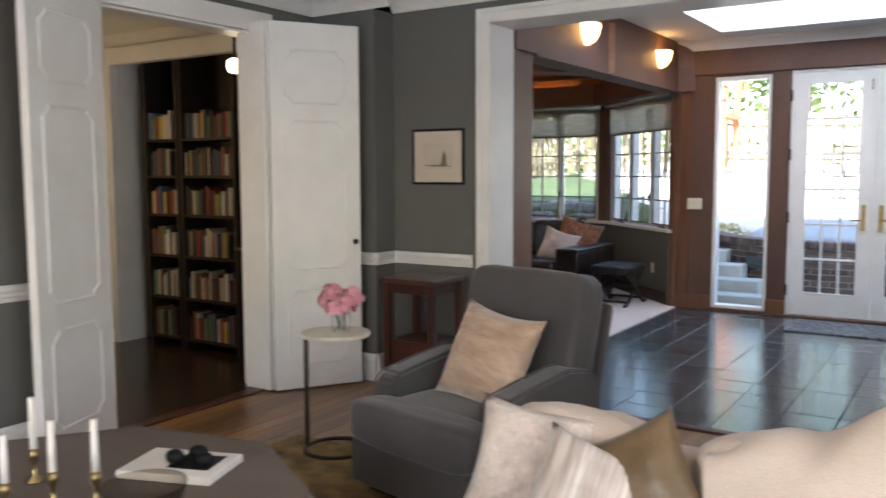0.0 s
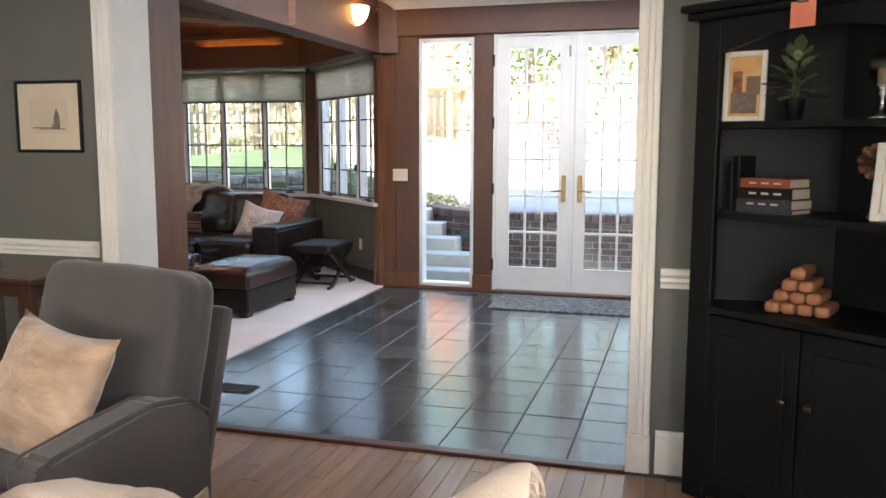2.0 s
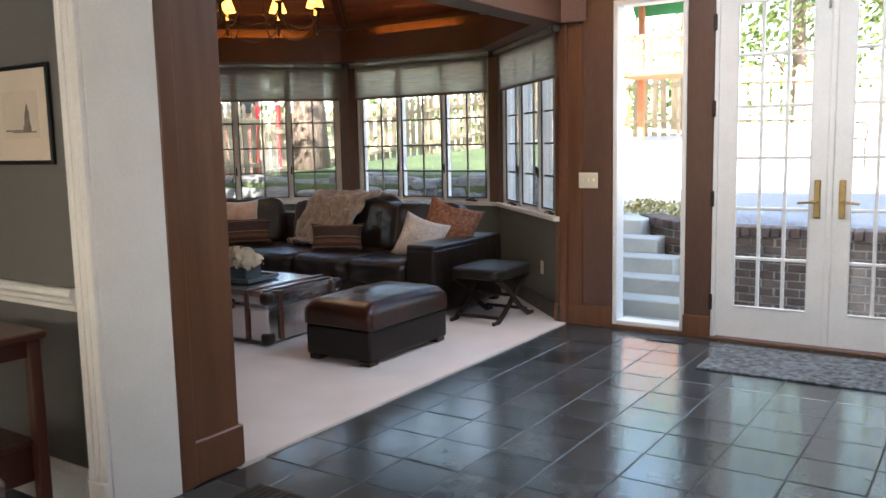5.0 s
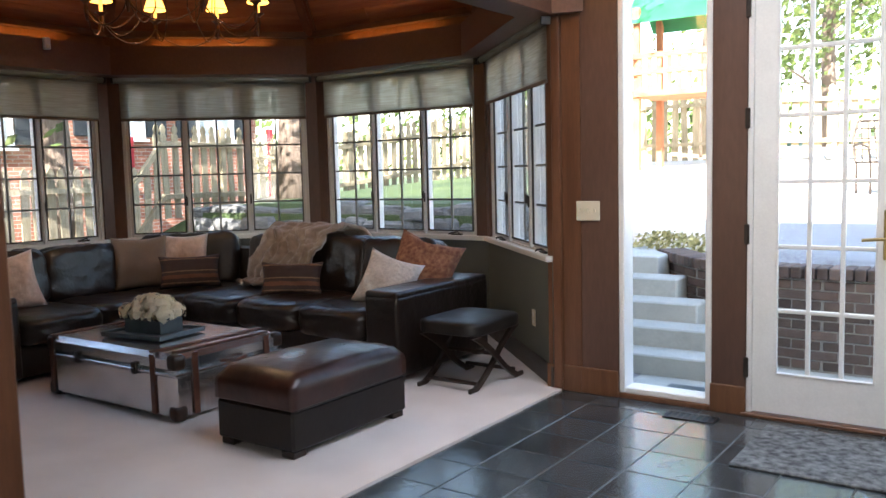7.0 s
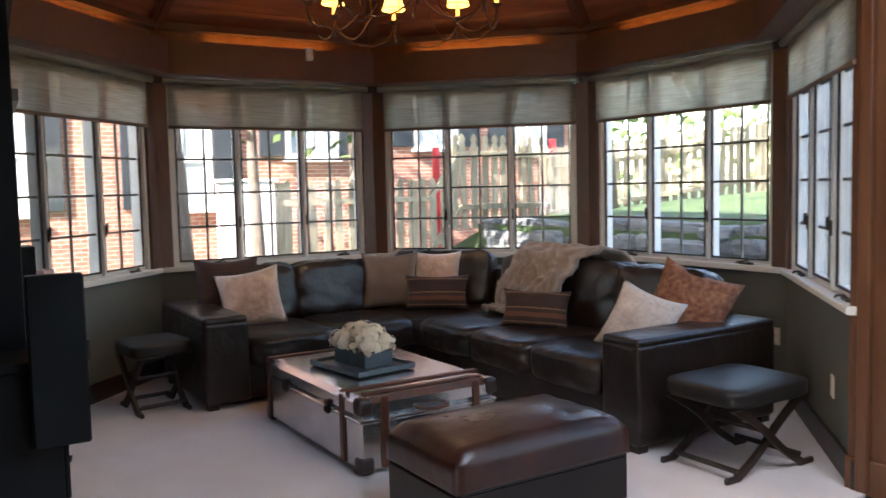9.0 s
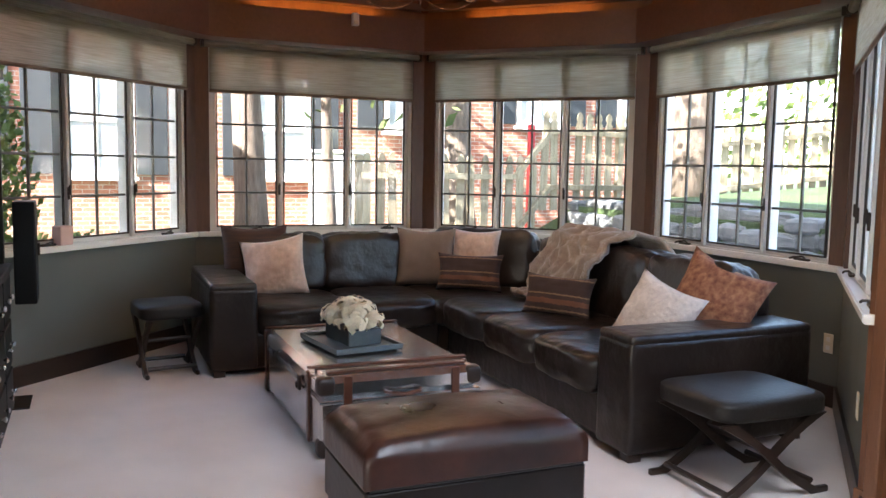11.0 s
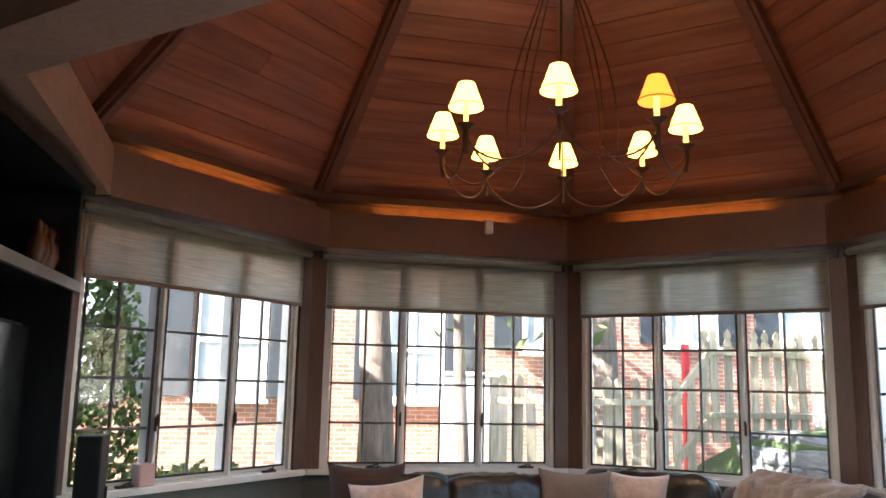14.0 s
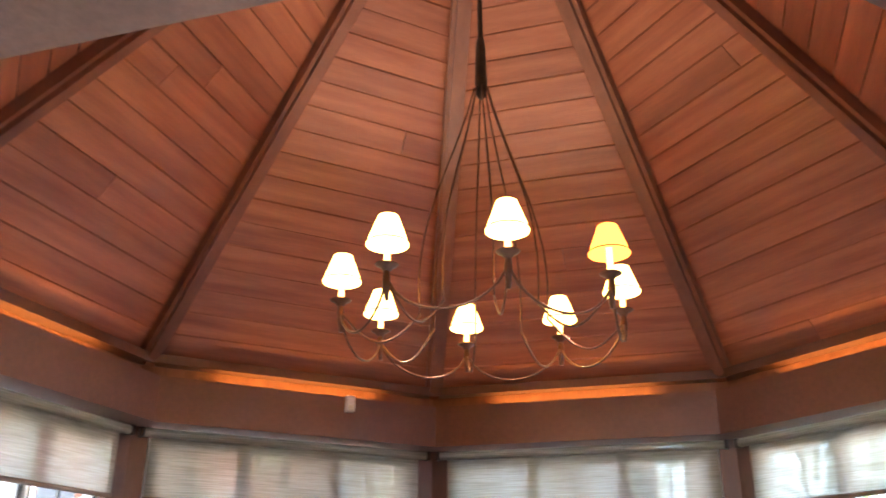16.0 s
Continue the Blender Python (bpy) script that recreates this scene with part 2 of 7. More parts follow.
M_SHADE = surf("woven_roller_shade", (0.34, 0.31, 0.245), (0.52, 0.485, 0.41), 12, 0.9, bump=0.4, stretch=(0.35, 0.35, 14), fine=60, trans=0.72)
open_weave(M_SHADE, 0.18)
M_STEEL = surf("brushed_aluminium", (0.50, 0.50, 0.50), (0.66, 0.66, 0.66), 6, 0.27, metal=1.0, bump=0.05, stretch=(1, 6, 1), fine=60)
M_TRUNK = surf("trunk_aluminium", (0.58, 0.59, 0.60), (0.76, 0.77, 0.77), 5, 0.2, metal=0.95, bump=0.05, stretch=(1, 6, 1), fine=60)
M_IRON = surf("dark_iron", (0.03, 0.024, 0.02), (0.06, 0.045, 0.035), 12, 0.5, metal=0.6, bump=0.1)
M_RUSTIRON = surf("rusty_brown_iron", (0.10, 0.055, 0.035), (0.18, 0.10, 0.065), 14, 0.45, metal=0.7, bump=0.1)
M_BRASS = surf("aged_brass", (0.27, 0.20, 0.09), (0.38, 0.29, 0.14), 8, 0.32, metal=1.0, bump=0.03)
M_STRAP = surf("tan_leather_strap", (0.06, 0.020, 0.011), (0.12, 0.042, 0.022), 8, 0.35, bump=0.1)
M_PLATE = surf("ivory_plastic", (0.66, 0.60, 0.46), (0.72, 0.66, 0.52), 6, 0.4, bump=0.0)
M_GALV = surf("galvanised_tray", (0.10, 0.12, 0.125), (0.17, 0.19, 0.195), 8, 0.4, metal=0.7, bump=0.05)
M_PETAL = surf("cream_petals", (0.8858, 0.78, 0.576), (0.9579, 0.88, 0.693), 12, 0.8, bump=0.1, trans=0.25)
M_PINK = surf("pink_petals", (0.72, 0.30, 0.36), (0.82, 0.45, 0.5), 12, 0.8, bump=0.1, trans=0.2)
M_LEAF = surf("green_leaf", (0.035, 0.075, 0.022), (0.10, 0.15, 0.055), 9, 0.45, bump=0.1, trans=0.15)
M_MAT = surf("grey_door_mat", (0.014, 0.0154, 0.01632), (0.238, 0.245, 0.238), 26, 0.95, bump=0.6, fine=150)
M_STONE = surf("stone_top", (0.55, 0.48, 0.38), (0.66, 0.6, 0.5), 8, 0.35, bump=0.05)
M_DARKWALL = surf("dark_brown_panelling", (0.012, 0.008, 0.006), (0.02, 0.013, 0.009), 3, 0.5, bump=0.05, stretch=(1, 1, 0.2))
# Warm lamplight on the library walls is put into this yellow.
M_YELLOW = surf("lamplit_yellow_paint", (0.62, 0.44, 0.17), (0.66, 0.48, 0.2), 3, 0.7, bump=0.05)
M_RUG = surf("gold_patterned_rug", (0.10, 0.065, 0.025), (0.30, 0.19, 0.06), 9, 0.95, bump=0.5, fine=120)
M_GLASS = clear("window_glass")
M_GLASSG = clear("smoked_glass", (0.75, 0.72, 0.68))
M_SCREEN = surf("black_screen", (0.006, 0.009, 0.011), (0.008, 0.012, 0.014), 2, 0.25, bump=0.0)
M_WAX = surf("white_wax", (0.78, 0.75, 0.7), (0.82, 0.8, 0.75), 6, 0.5, bump=0.02)
M_LAMP = glow("lit_lampshade", (1.0, 0.40, 0.05), 1.3)
M_LAMPD = glow("dim_lampshade", (1.0, 0.15, 0.014), 0.5)
M_FLAME = glow("candle_bulb_sleeve", (1.0, 0.36, 0.06), 0.6)
M_SCONCE = glow("lit_alabaster", (1.0, 0.50, 0.14), 2.2)
M_GRASS = surf("lawn", (0.025, 0.048, 0.012), (0.065, 0.095, 0.028), 1.2, 0.95, bump=0.8, fine=40, bdist=0.03)
M_GRAVEL = surf("pale_gravel", (0.24, 0.25, 0.26), (0.40, 0.41, 0.41), 30, 0.95, bump=0.8, fine=90)
# Bare earth, made paler to hold the blown-out sunlight on the hill.
M_BARE_GLARE = surf("bare_ground_and_sun_glare", (0.56, 0.50, 0.41), (0.68, 0.62, 0.53), 2.5, 0.95, bump=0.4, fine=30)
M_CONC = surf("pale_concrete", (0.46, 0.47, 0.42), (0.56, 0.56, 0.50), 4, 0.85, bump=0.2, fine=60)
M_FIELD = surf("grey_fieldstone", (0.066, 0.0713, 0.0714), (0.138, 0.1364, 0.1292), 5, 0.9, bump=0.5, fine=24, vary=0.3)
M_BRICK = surf("brown_red_brick", (0.10, 0.066, 0.05), (0.175, 0.12, 0.092), 9, 0.9, bump=0.4, fine=60, vary=0.3)
M_MORTAR = surf("pale_mortar", (0.36, 0.33, 0.29), (0.42, 0.39, 0.34), 9, 0.95, bump=0.3)
M_HOUSE = brickwork("red_brickwork", (0.34, 0.12, 0.075), (0.42, 0.19, 0.12), (0.5, 0.44, 0.38))
M_PICKET = surf("weathered_fence_wood", (0.20, 0.165, 0.10), (0.33, 0.28, 0.19), 4, 0.9, bump=0.3, stretch=(6, 6, 0.6), fine=40, vary=0.25)
M_BARK = surf("tree_bark", (0.12, 0.085, 0.06), (0.24, 0.185, 0.14), 7, 0.95, bump=0.9, stretch=(4, 4, 0.6), fine=40, bdist=0.03)
M_CANOPY = surf("spring_foliage", (0.045, 0.085, 0.018), (0.14, 0.18, 0.05), 3, 0.8, bump=0.0, vary=0.4, island=True, trans=0.28)
M_STRAW = surf("dry_verge_grass", (0.272, 0.255, 0.09), (0.578, 0.493, 0.225), 6, 0.9, bump=0.0, vary=0.3, island=True, trans=0.2)
M_PLAY = surf("play_set_timber", (0.30, 0.11, 0.05), (0.42, 0.18, 0.09), 4, 0.8, bump=0.2)
M_TARP = surf("green_tarp", (0.03, 0.22, 0.09), (0.05, 0.3, 0.13), 3, 0.6, bump=0.1)
M_REDP = surf("red_plastic", (0.5, 0.02, 0.03), (0.6, 0.04, 0.05), 3, 0.4, bump=0.0)
M_SHUT = surf("black_shutter_paint", (0.02, 0.025, 0.03), (0.035, 0.04, 0.045), 3, 0.6, bump=0.1)
M_ROOF = surf("dark_shingle", (0.05, 0.05, 0.05), (0.09, 0.085, 0.08), 6, 0.95, bump=0.4)
M_STEELD = surf("grey_metal_edge", (0.20, 0.20, 0.20), (0.28, 0.28, 0.28), 8, 0.4, metal=0.6, bump=0.05)
M_PINKB = surf("pale_pink_card", (0.62, 0.42, 0.38), (0.68, 0.48, 0.44), 8, 0.7, bump=0.0)
M_OAK2 = surf("oak_floor_strip", (0.16, 0.074, 0.02508), (0.288, 0.148, 0.0561), 3.0, 0.34, bump=0.08, stretch=(9, 0.8, 1), fine=30, vary=0.28, island=True, coat=0.2)


# ---- helpers of this scene ----
def mesh_of(bm, name):
    me = bpy.data.meshes.new(name)
    bm.normal_update()
    bm.to_mesh(me)
    bm.free()
    return me


def part(name, bm, material, parent=None, label="", smooth=False):
    """One bmesh as one mesh object, under a thing or a part when given."""
    me = mesh_of(bm, name)
    me.materials.append(material)
    if smooth:
        me.polygons.foreach_set("use_smooth", [True] * len(me.polygons))
    ob = new(name, me)
    if parent is not None:
        ob.parent = parent
    if label:
        ob["label"] = label
    return ob


def thing(name, label, category, m=None, group="", kind=""):
    e = new(name)
    e.empty_display_size = 0.1
    if m is not None:
        e.matrix_world = m
    return tagged(e, label, category, group, kind)


def box(bm, x0, y0, z0, x1, y1, z1, bevel=0.0, seg=1, m=None):
    r = bmesh.ops.create_cube(bm, size=1.0)
    v = r["verts"]
    mm = Matrix.Translation(((x0 + x1) / 2, (y0 + y1) / 2, (z0 + z1) / 2)) @ Matrix.Diagonal((abs(x1 - x0), abs(y1 - y0), abs(z1 - z0), 1))
    bmesh.ops.transform(bm, matrix=mm if m is None else m @ mm, verts=v)
    if bevel > 0:
        es = {e for q in v for e in q.link_edges}
        bmesh.ops.bevel(bm, geom=list(es), offset=bevel, segments=seg, profile=0.6, affect="EDGES")
    return bm


def boxes(*rows, bevel=0.0):
    bm = bmesh.new()
    for r in rows:
        box(bm, *r, bevel=bevel)
    return bm


def prism(bm, pts, z0, z1):
    """An upright prism over a plan outline."""
    lo, hi = [bm.verts.new((x, y, z0)) for x, y in pts], [bm.verts.new((x, y, z1)) for x, y in pts]
    k = len(pts)
    bm.faces.new(lo[::-1])
    bm.faces.new(hi)
    for i in range(k):
        bm.faces.new((lo[i], lo[(i + 1) % k], hi[(i + 1) % k], hi[i]))
    bmesh.ops.recalc_face_normals(bm, faces=bm.faces)
    return bm


def cyl(bm, x, y, z0, z1, r0, r1=None, seg=20, m=None):
    r1 = r0 if r1 is None else r1
    r = bmesh.ops.create_cone(bm, cap_ends=True, segments=seg, radius1=r0, radius2=r1, depth=z1 - z0)
    mm = Matrix.Translation((x, y, (z0 + z1) / 2))
    bmesh.ops.transform(bm, matrix=mm if m is None else m @ mm, verts=r["verts"])
    return bm


def lathe(bm, prof, seg=24, m=None):
    """A turned shape from (radius, height) pairs."""
    rings = []
    for r, z in prof:
        ring = [bm.verts.new((r * math.cos(2 * math.pi * i / seg), r * math.sin(2 * math.pi * i / seg), z)) for i in range(seg)]
        rings.append(ring)
    for a, b in zip(rings, rings[1:]):
        for i in range(seg):
            bm.faces.new((a[i], a[(i + 1) % seg], b[(i + 1) % seg], b[i]))
    if m is not None:
        bmesh.ops.transform(bm, matrix=m, verts=[v for r in rings for v in r])
    return bm


def tube(bm, pts, r=0.006, seg=8):
    """A round bar along a line of points."""
    pts = [Vector(p) for p in pts]
    rings = []
    for i, p in enumerate(pts):
        d = (pts[min(i + 1, len(pts) - 1)] - pts[max(i - 1, 0)]).normalized()
        u = d.orthogonal().normalized() if not rings else (up - d * up.dot(d)).normalized()
        up = u
        w = d.cross(u)
        rr = r[i] if isinstance(r, (list, tuple)) else r
        rings.append([bm.verts.new(p + rr * (math.cos(2 * math.pi * k / seg) * u + math.sin(2 * math.pi * k / seg) * w)) for k in range(seg)])
    for a, b in zip(rings, rings[1:]):
        for k in range(seg):
            bm.faces.new((a[k], a[(k + 1) % seg], b[(k + 1) % seg], b[k]))
    bm.faces.new(rings[0][::-1])
    bm.faces.new(rings[-1])
    return bm


def puff(sx, sy, sz, n=10, power=3.0, crease=0.0, seed=0, sag=0.0):
    """A stuffed cushion: a rounded block with soft faces, size sx by sy by sz, base at z 0."""
    bm = bmesh.new()
    bmesh.ops.create_cube(bm, size=2.0)
    bmesh.ops.subdivide_edges(bm, edges=bm.edges[:], cuts=n, use_grid_fill=True)
    for v in bm.verts:
        p = v.co.copy()
        q = (abs(p.x) ** power + abs(p.y) ** power + abs(p.z) ** power) ** (1 / power)
        p /= max(q, 1e-6)
        w = noise.noise(Vector((p.x * 2.2 + seed, p.y * 2.2, p.z * 2.2))) * crease
        w += noise.noise(Vector((p.x * 6 + seed, p.y * 6, p.z * 3))) * crease * 0.4
        w += noise.noise(Vector((p.x * 15 + seed, p.y * 4, p.z * 4))) * crease * 0.35 * max(abs(p.x), abs(p.y)) ** 2
        w += (1 - abs(noise.noise(Vector((p.x * 2.6 + 1.7 * seed, p.y * 5.5 + p.z * 2, 5.0))))) ** 5 * crease * 0.30
        z = p.z - sag * (1 - p.x * p.x) * (1 - p.y * p.y) * (1 if p.z > 0 else 0)
        v.co = Vector((p.x * sx / 2 * (1 + w * 0.3), p.y * sy / 2 * (1 + w * 0.3), (z * (1 + w) + 1) * sz / 2))
    return bm


def pillow(w, h, d, seed=0):
    """A knife-edge scatter cushion in the x-z plane, standing on z 0, with pinched corners."""
    bm = bmesh.new()
    k = 16
    for side in (1, -1):
        g = []
        for i in range(k + 1):
            row = []
            for j in range(k + 1):
                u, v = 2 * i / k - 1, 2 * j / k - 1
                f = max(0.0, (1 - u * u) * (1 - v * v)) ** 0.42
                pinch = 1 - 0.10 * (1 - u * u) * (v * v) - 0.10 * (1 - v * v) * (u * u)
                wr = noise.noise(Vector((u * 2.5 + seed, v * 2.5, side * 2.0))) * 0.25 + noise.noise(Vector((u * 6 + seed, v * 5, side))) * 0.10
                ex = 1 - 0.10 * (1 - v * v) * abs(u)
                ez = 1 - 0.10 * (1 - u * u) * abs(v)
                row.append(bm.verts.new((u * w / 2 * ex, side * d / 2 * f * (1 + wr), (v * ez + 1) * h / 2 * pinch ** 0.2)))
            g.append(row)
        for i in range(k):
            for j in range(k):
                q = (g[i][j], g[i + 1][j], g[i + 1][j + 1], g[i][j + 1])
                bm.faces.new(q if side < 0 else q[::-1])
    bmesh.ops.remove_doubles(bm, verts=bm.verts, dist=0.0005)
    return bm


def sm(a, b, t):
    t = min(1.0, max(0.0, (t - a) / (b - a)))
    return t * t * (3 - 2 * t)


M_LIB = glow("lit_white_glass", (1.0, 0.75, 0.45), 1.2)
M_STRIPE = surf("silver_stripe_satin", (0.34, 0.26, 0.20), (0.72, 0.66, 0.60), 14, 0.4, bump=0.2, stretch=(3, 0.2, 0.2), fine=60, sheen=0.3)
M_PAPER = surf("aged_cream_paper", (0.55, 0.47, 0.38), (0.62, 0.54, 0.45), 5, 0.8, bump=0.0)
M_PAPER2 = surf("etching_paper", (0.50, 0.43, 0.35), (0.56, 0.49, 0.4), 9, 0.8, bump=0.0)
M_INK = surf("etching_ink", (0.10, 0.085, 0.07), (0.2, 0.17, 0.14), 40, 0.8, bump=0.0)
M_TABLE = surf("taupe_table_leather", (0.115, 0.09, 0.075), (0.16, 0.13, 0.11), 5, 0.55, bump=0.15, stretch=(1, 5, 1), fine=60)
M_ORANGE = surf("orange_painting", (0.62, 0.25, 0.06), (0.72, 0.5, 0.25), 14, 0.7, bump=0.0)
M_LEAF2 = surf("variegated_leaf", (0.04, 0.09, 0.03), (0.30, 0.34, 0.2), 40, 0.45, bump=0.1, trans=0.15)
M_INKB = surf("navy_book_cloth", (0.02, 0.024, 0.035), (0.035, 0.04, 0.055), 10, 0.6, bump=0.05)
M_RUSTB = surf("rust_book_cloth", (0.22, 0.055, 0.025), (0.28, 0.08, 0.04), 10, 0.6, bump=0.05)
M_LOG = surf("peeled_pale_wood", (0.36, 0.15, 0.075), (0.46, 0.21, 0.11), 8, 0.6, bump=0.1, fine=60)
M_NOTE = surf("orange_note_paper", (0.70, 0.20, 0.12), (0.75, 0.26, 0.17), 8, 0.8, bump=0.0)
# Sky glare on the neighbour's panes is put into this pale colour.
M_PANEB = surf("pane_with_painted_sky", (0.34, 0.39, 0.42), (0.52, 0.57, 0.6), 2, 0.08, bump=0.0)


def setting(name, bm, material, label, category, smooth=False):
    return tagged(part(name, bm, material, None, "", smooth), label, category, kind="structure")


# ---- the plan ----
YA, YAR, YT, YB = 5.02, 4.90, 4.875, 9.085                  # opening wall, threshold; garden wall of the tiled hall
OPL, OPR, OPT = -2.545, 0.11, 2.42      # the wide cased opening
XE = -2.56                            # line between carpet and tiles
CX, CY, AP, AI = -4.80, 8.06, 2.26, 2.05   # octagon: centre, wall face, inner face of the beam ring
HS = AP * math.tan(math.pi / 8)       # half a side


def side(k):
    """Frame of side k of the octagon: x to the right, y outwards, origin on the wall's face."""
    a = math.pi / 4 * k
    return Matrix.Translation((CX + AP * math.cos(a), CY + AP * math.sin(a), 0)) @ Matrix.Rotation(a - math.pi / 2, 4, "Z")


T8 = math.tan(math.pi / 8)

# ---- floors ----
base = setting("floor_base", boxes((-8.2, -3.2, -0.2, 2.0, YB + 0.18, -0.02)), M_GROUT, "grey mortar bed under the floors", "floor")
bm = bmesh.new()
prism(bm, [(XE, 5.685), (XE, YB - 0.02), (CX + HS, CY + AP), (CX - HS, CY + AP), (CX - AP, CY + HS), (CX - AP, CY - HS), (CX - HS, CY - AP), (CX - HS, 5.6), (XE - 0.26, 5.6), (XE - 0.26, 5.685)], -0.02, 0.012)
setting("carpet", bm, M_CARPET, "cream wall-to-wall cut pile carpet", "carpet")
sub = bmesh.new()
prism(sub, [(XE, 5.60), (XE, YB), (CX + HS, CY + AP + .1), (CX - HS, CY + AP + .1), (CX - AP - .1, CY + HS), (CX - AP - .1, CY - HS), (CX - HS, CY - AP - .1), (XE, 5.5)], -0.25, -0.022)
setting("floor_slab", sub, M_CONC, "bare slab under the carpet", "floor")
setting("grout_bed", boxes((OPL, YT + 0.03, -0.0195, 1.3, YB - 0.006, -0.0032)), M_GROUT, "grey grout between the slate tiles", "floor")
setting("threshold", boxes((OPL + 0.005, YT - 0.04, -0.01, OPR - 0.005, YT + 0.03, 0.014), bevel=0.006), M_CHERRY, "dark wooden threshold strip between boards and tiles", "threshold")

# ---- living room walls ----
w = boxes((-3.33, YA, -0.02, OPL - 0.02, YA + 0.39, 2.72), (OPR + 0.02, YAR, -0.02, 1.42, YA + 0.33, 2.72), (OPL - 0.02, YA, OPT + 0.02, OPR + 0.02, YA + 0.33, 2.72))
setting("wall_opening", w, M_GREY, "warm grey painted wall with a wide cased opening", "wall")
setting("wall_jog", boxes((-4.02, 4.80, -0.02, -3.33, YA + 0.33, 2.72)), M_GREY, "warm grey painted wall stepping forward at the corner", "wall")
DW0, DW1, DT = 3.08, 4.27, 2.38        # doorway to the library in the west wall
w = boxes((-4.07, DW1, -0.02, -3.88, 4.80, 2.72), (-4.07, -2.6, -0.02, -3.88, DW0, 2.72), (-4.07, DW0, DT, -3.88, DW1, 2.72))
setting("wall_west", w, M_GREY, "warm grey painted wall with a tall doorway", "wall")
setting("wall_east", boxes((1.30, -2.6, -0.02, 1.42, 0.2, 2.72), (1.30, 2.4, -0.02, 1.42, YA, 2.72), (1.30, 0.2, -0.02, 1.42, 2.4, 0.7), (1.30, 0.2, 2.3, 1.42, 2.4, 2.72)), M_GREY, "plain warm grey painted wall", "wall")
# Unseen window, added so that an area lamp can light jamb and doors.
ew = thing("unseen_window_east", "unseen white window added in the side wall to hold a lamp", "window", kind="structure")
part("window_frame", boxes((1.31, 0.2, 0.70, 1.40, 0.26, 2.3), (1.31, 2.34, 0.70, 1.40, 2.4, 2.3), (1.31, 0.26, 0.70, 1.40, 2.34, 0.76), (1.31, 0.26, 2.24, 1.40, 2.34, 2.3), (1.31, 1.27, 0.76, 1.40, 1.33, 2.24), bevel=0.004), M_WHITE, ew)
EL = new("added_window_lamp", bpy.data.lights.new("added_window_lamp", "AREA"))
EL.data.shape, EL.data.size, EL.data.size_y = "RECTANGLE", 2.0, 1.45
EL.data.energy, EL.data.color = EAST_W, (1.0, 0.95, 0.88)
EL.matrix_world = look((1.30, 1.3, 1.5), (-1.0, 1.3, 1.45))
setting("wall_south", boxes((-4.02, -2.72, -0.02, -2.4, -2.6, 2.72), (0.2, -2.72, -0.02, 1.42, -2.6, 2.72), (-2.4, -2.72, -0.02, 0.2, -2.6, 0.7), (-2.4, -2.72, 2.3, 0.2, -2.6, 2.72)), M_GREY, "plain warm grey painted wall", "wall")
# Second unseen window, added for a lamp that brightens the living room.
sw = thing("unseen_window_south", "unseen white window added behind the seating to hold a lamp", "window", kind="structure")
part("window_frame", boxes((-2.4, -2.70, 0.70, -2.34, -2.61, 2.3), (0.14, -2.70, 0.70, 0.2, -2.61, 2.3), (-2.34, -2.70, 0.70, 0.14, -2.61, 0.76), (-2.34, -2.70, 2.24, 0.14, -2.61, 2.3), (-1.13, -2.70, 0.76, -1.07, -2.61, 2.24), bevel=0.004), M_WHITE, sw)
WL = new("added_window_lamp", bpy.data.lights.new("added_window_lamp", "AREA"))
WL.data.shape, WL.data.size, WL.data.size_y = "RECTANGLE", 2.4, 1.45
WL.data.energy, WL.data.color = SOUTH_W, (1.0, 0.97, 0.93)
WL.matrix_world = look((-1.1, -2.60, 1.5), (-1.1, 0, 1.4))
setting("ceiling_living", boxes((-4.02, -2.72, 2.66, 1.42, YA, 2.74)), M_CEIL, "flat white painted ceiling", "ceiling")


def crown(name, segs, z=2.66, d=0.085):
    """A stepped cove moulding along straight runs: (x0, y0, x1, y1, inward x, inward y)."""
    bm = bmesh.new()
    for x0, y0, x1, y1, nx, ny in segs:
        prof = [(0, -0.10), (0.012, -0.10), (0.016, -0.085), (0.03, -0.065), (0.055, -0.035), (0.075, -0.022), (0.08, -0.012), (d, -0.012), (d, 0.0), (0, 0.0)]
        a = [bm.verts.new((x0 + nx * o, y0 + ny * o, z + h)) for o, h in prof]
        b = [bm.verts.new((x1 + nx * o, y1 + ny * o, z + h)) for o, h in prof]
        for i in range(len(prof)):
            j = (i + 1) % len(prof)
            bm.faces.new((a[i], a[j], b[j], b[i]))
        bm.faces.new(a)
        bm.faces.new(b[::-1])
    bmesh.ops.recalc_face_normals(bm, faces=bm.faces)
    return setting(name, bm, M_WHITE, "white crown moulding", "moulding")


crown("crown_moulding", [(-3.33, YA, 0.13, YA, 0, -1), (0.13, YAR, 1.30, YAR, 0, -1), (-3.33, YA, -3.33, 4.80, -1, 0), (-3.88, 4.80, -3.19, 4.80, 0, -1), (-3.88, -2.6, -3.88, 4.80, 1, 0), (1.30, -2.6, 1.30, YA, -1, 0)])


def rail(name, runs, z0, prof, mat, label):
    bm = bmesh.new()
    for x0, y0, x1, y1, nx, ny in runs:
        a = [bm.verts.new((x0 + nx * o, y0 + ny * o, z0 + h)) for o, h in prof]
        b = [bm.verts.new((x1 + nx * o, y1 + ny * o, z0 + h)) for o, h in prof]
        for i in range(len(prof)):
            j = (i + 1) % len(prof)
            bm.faces.new((a[i], a[j], b[j], b[i]))
        bm.faces.new(a)
        bm.faces.new(b[::-1])
    bmesh.ops.recalc_face_normals(bm, faces=bm.faces)
    return setting(name, bm, mat, label, "moulding")


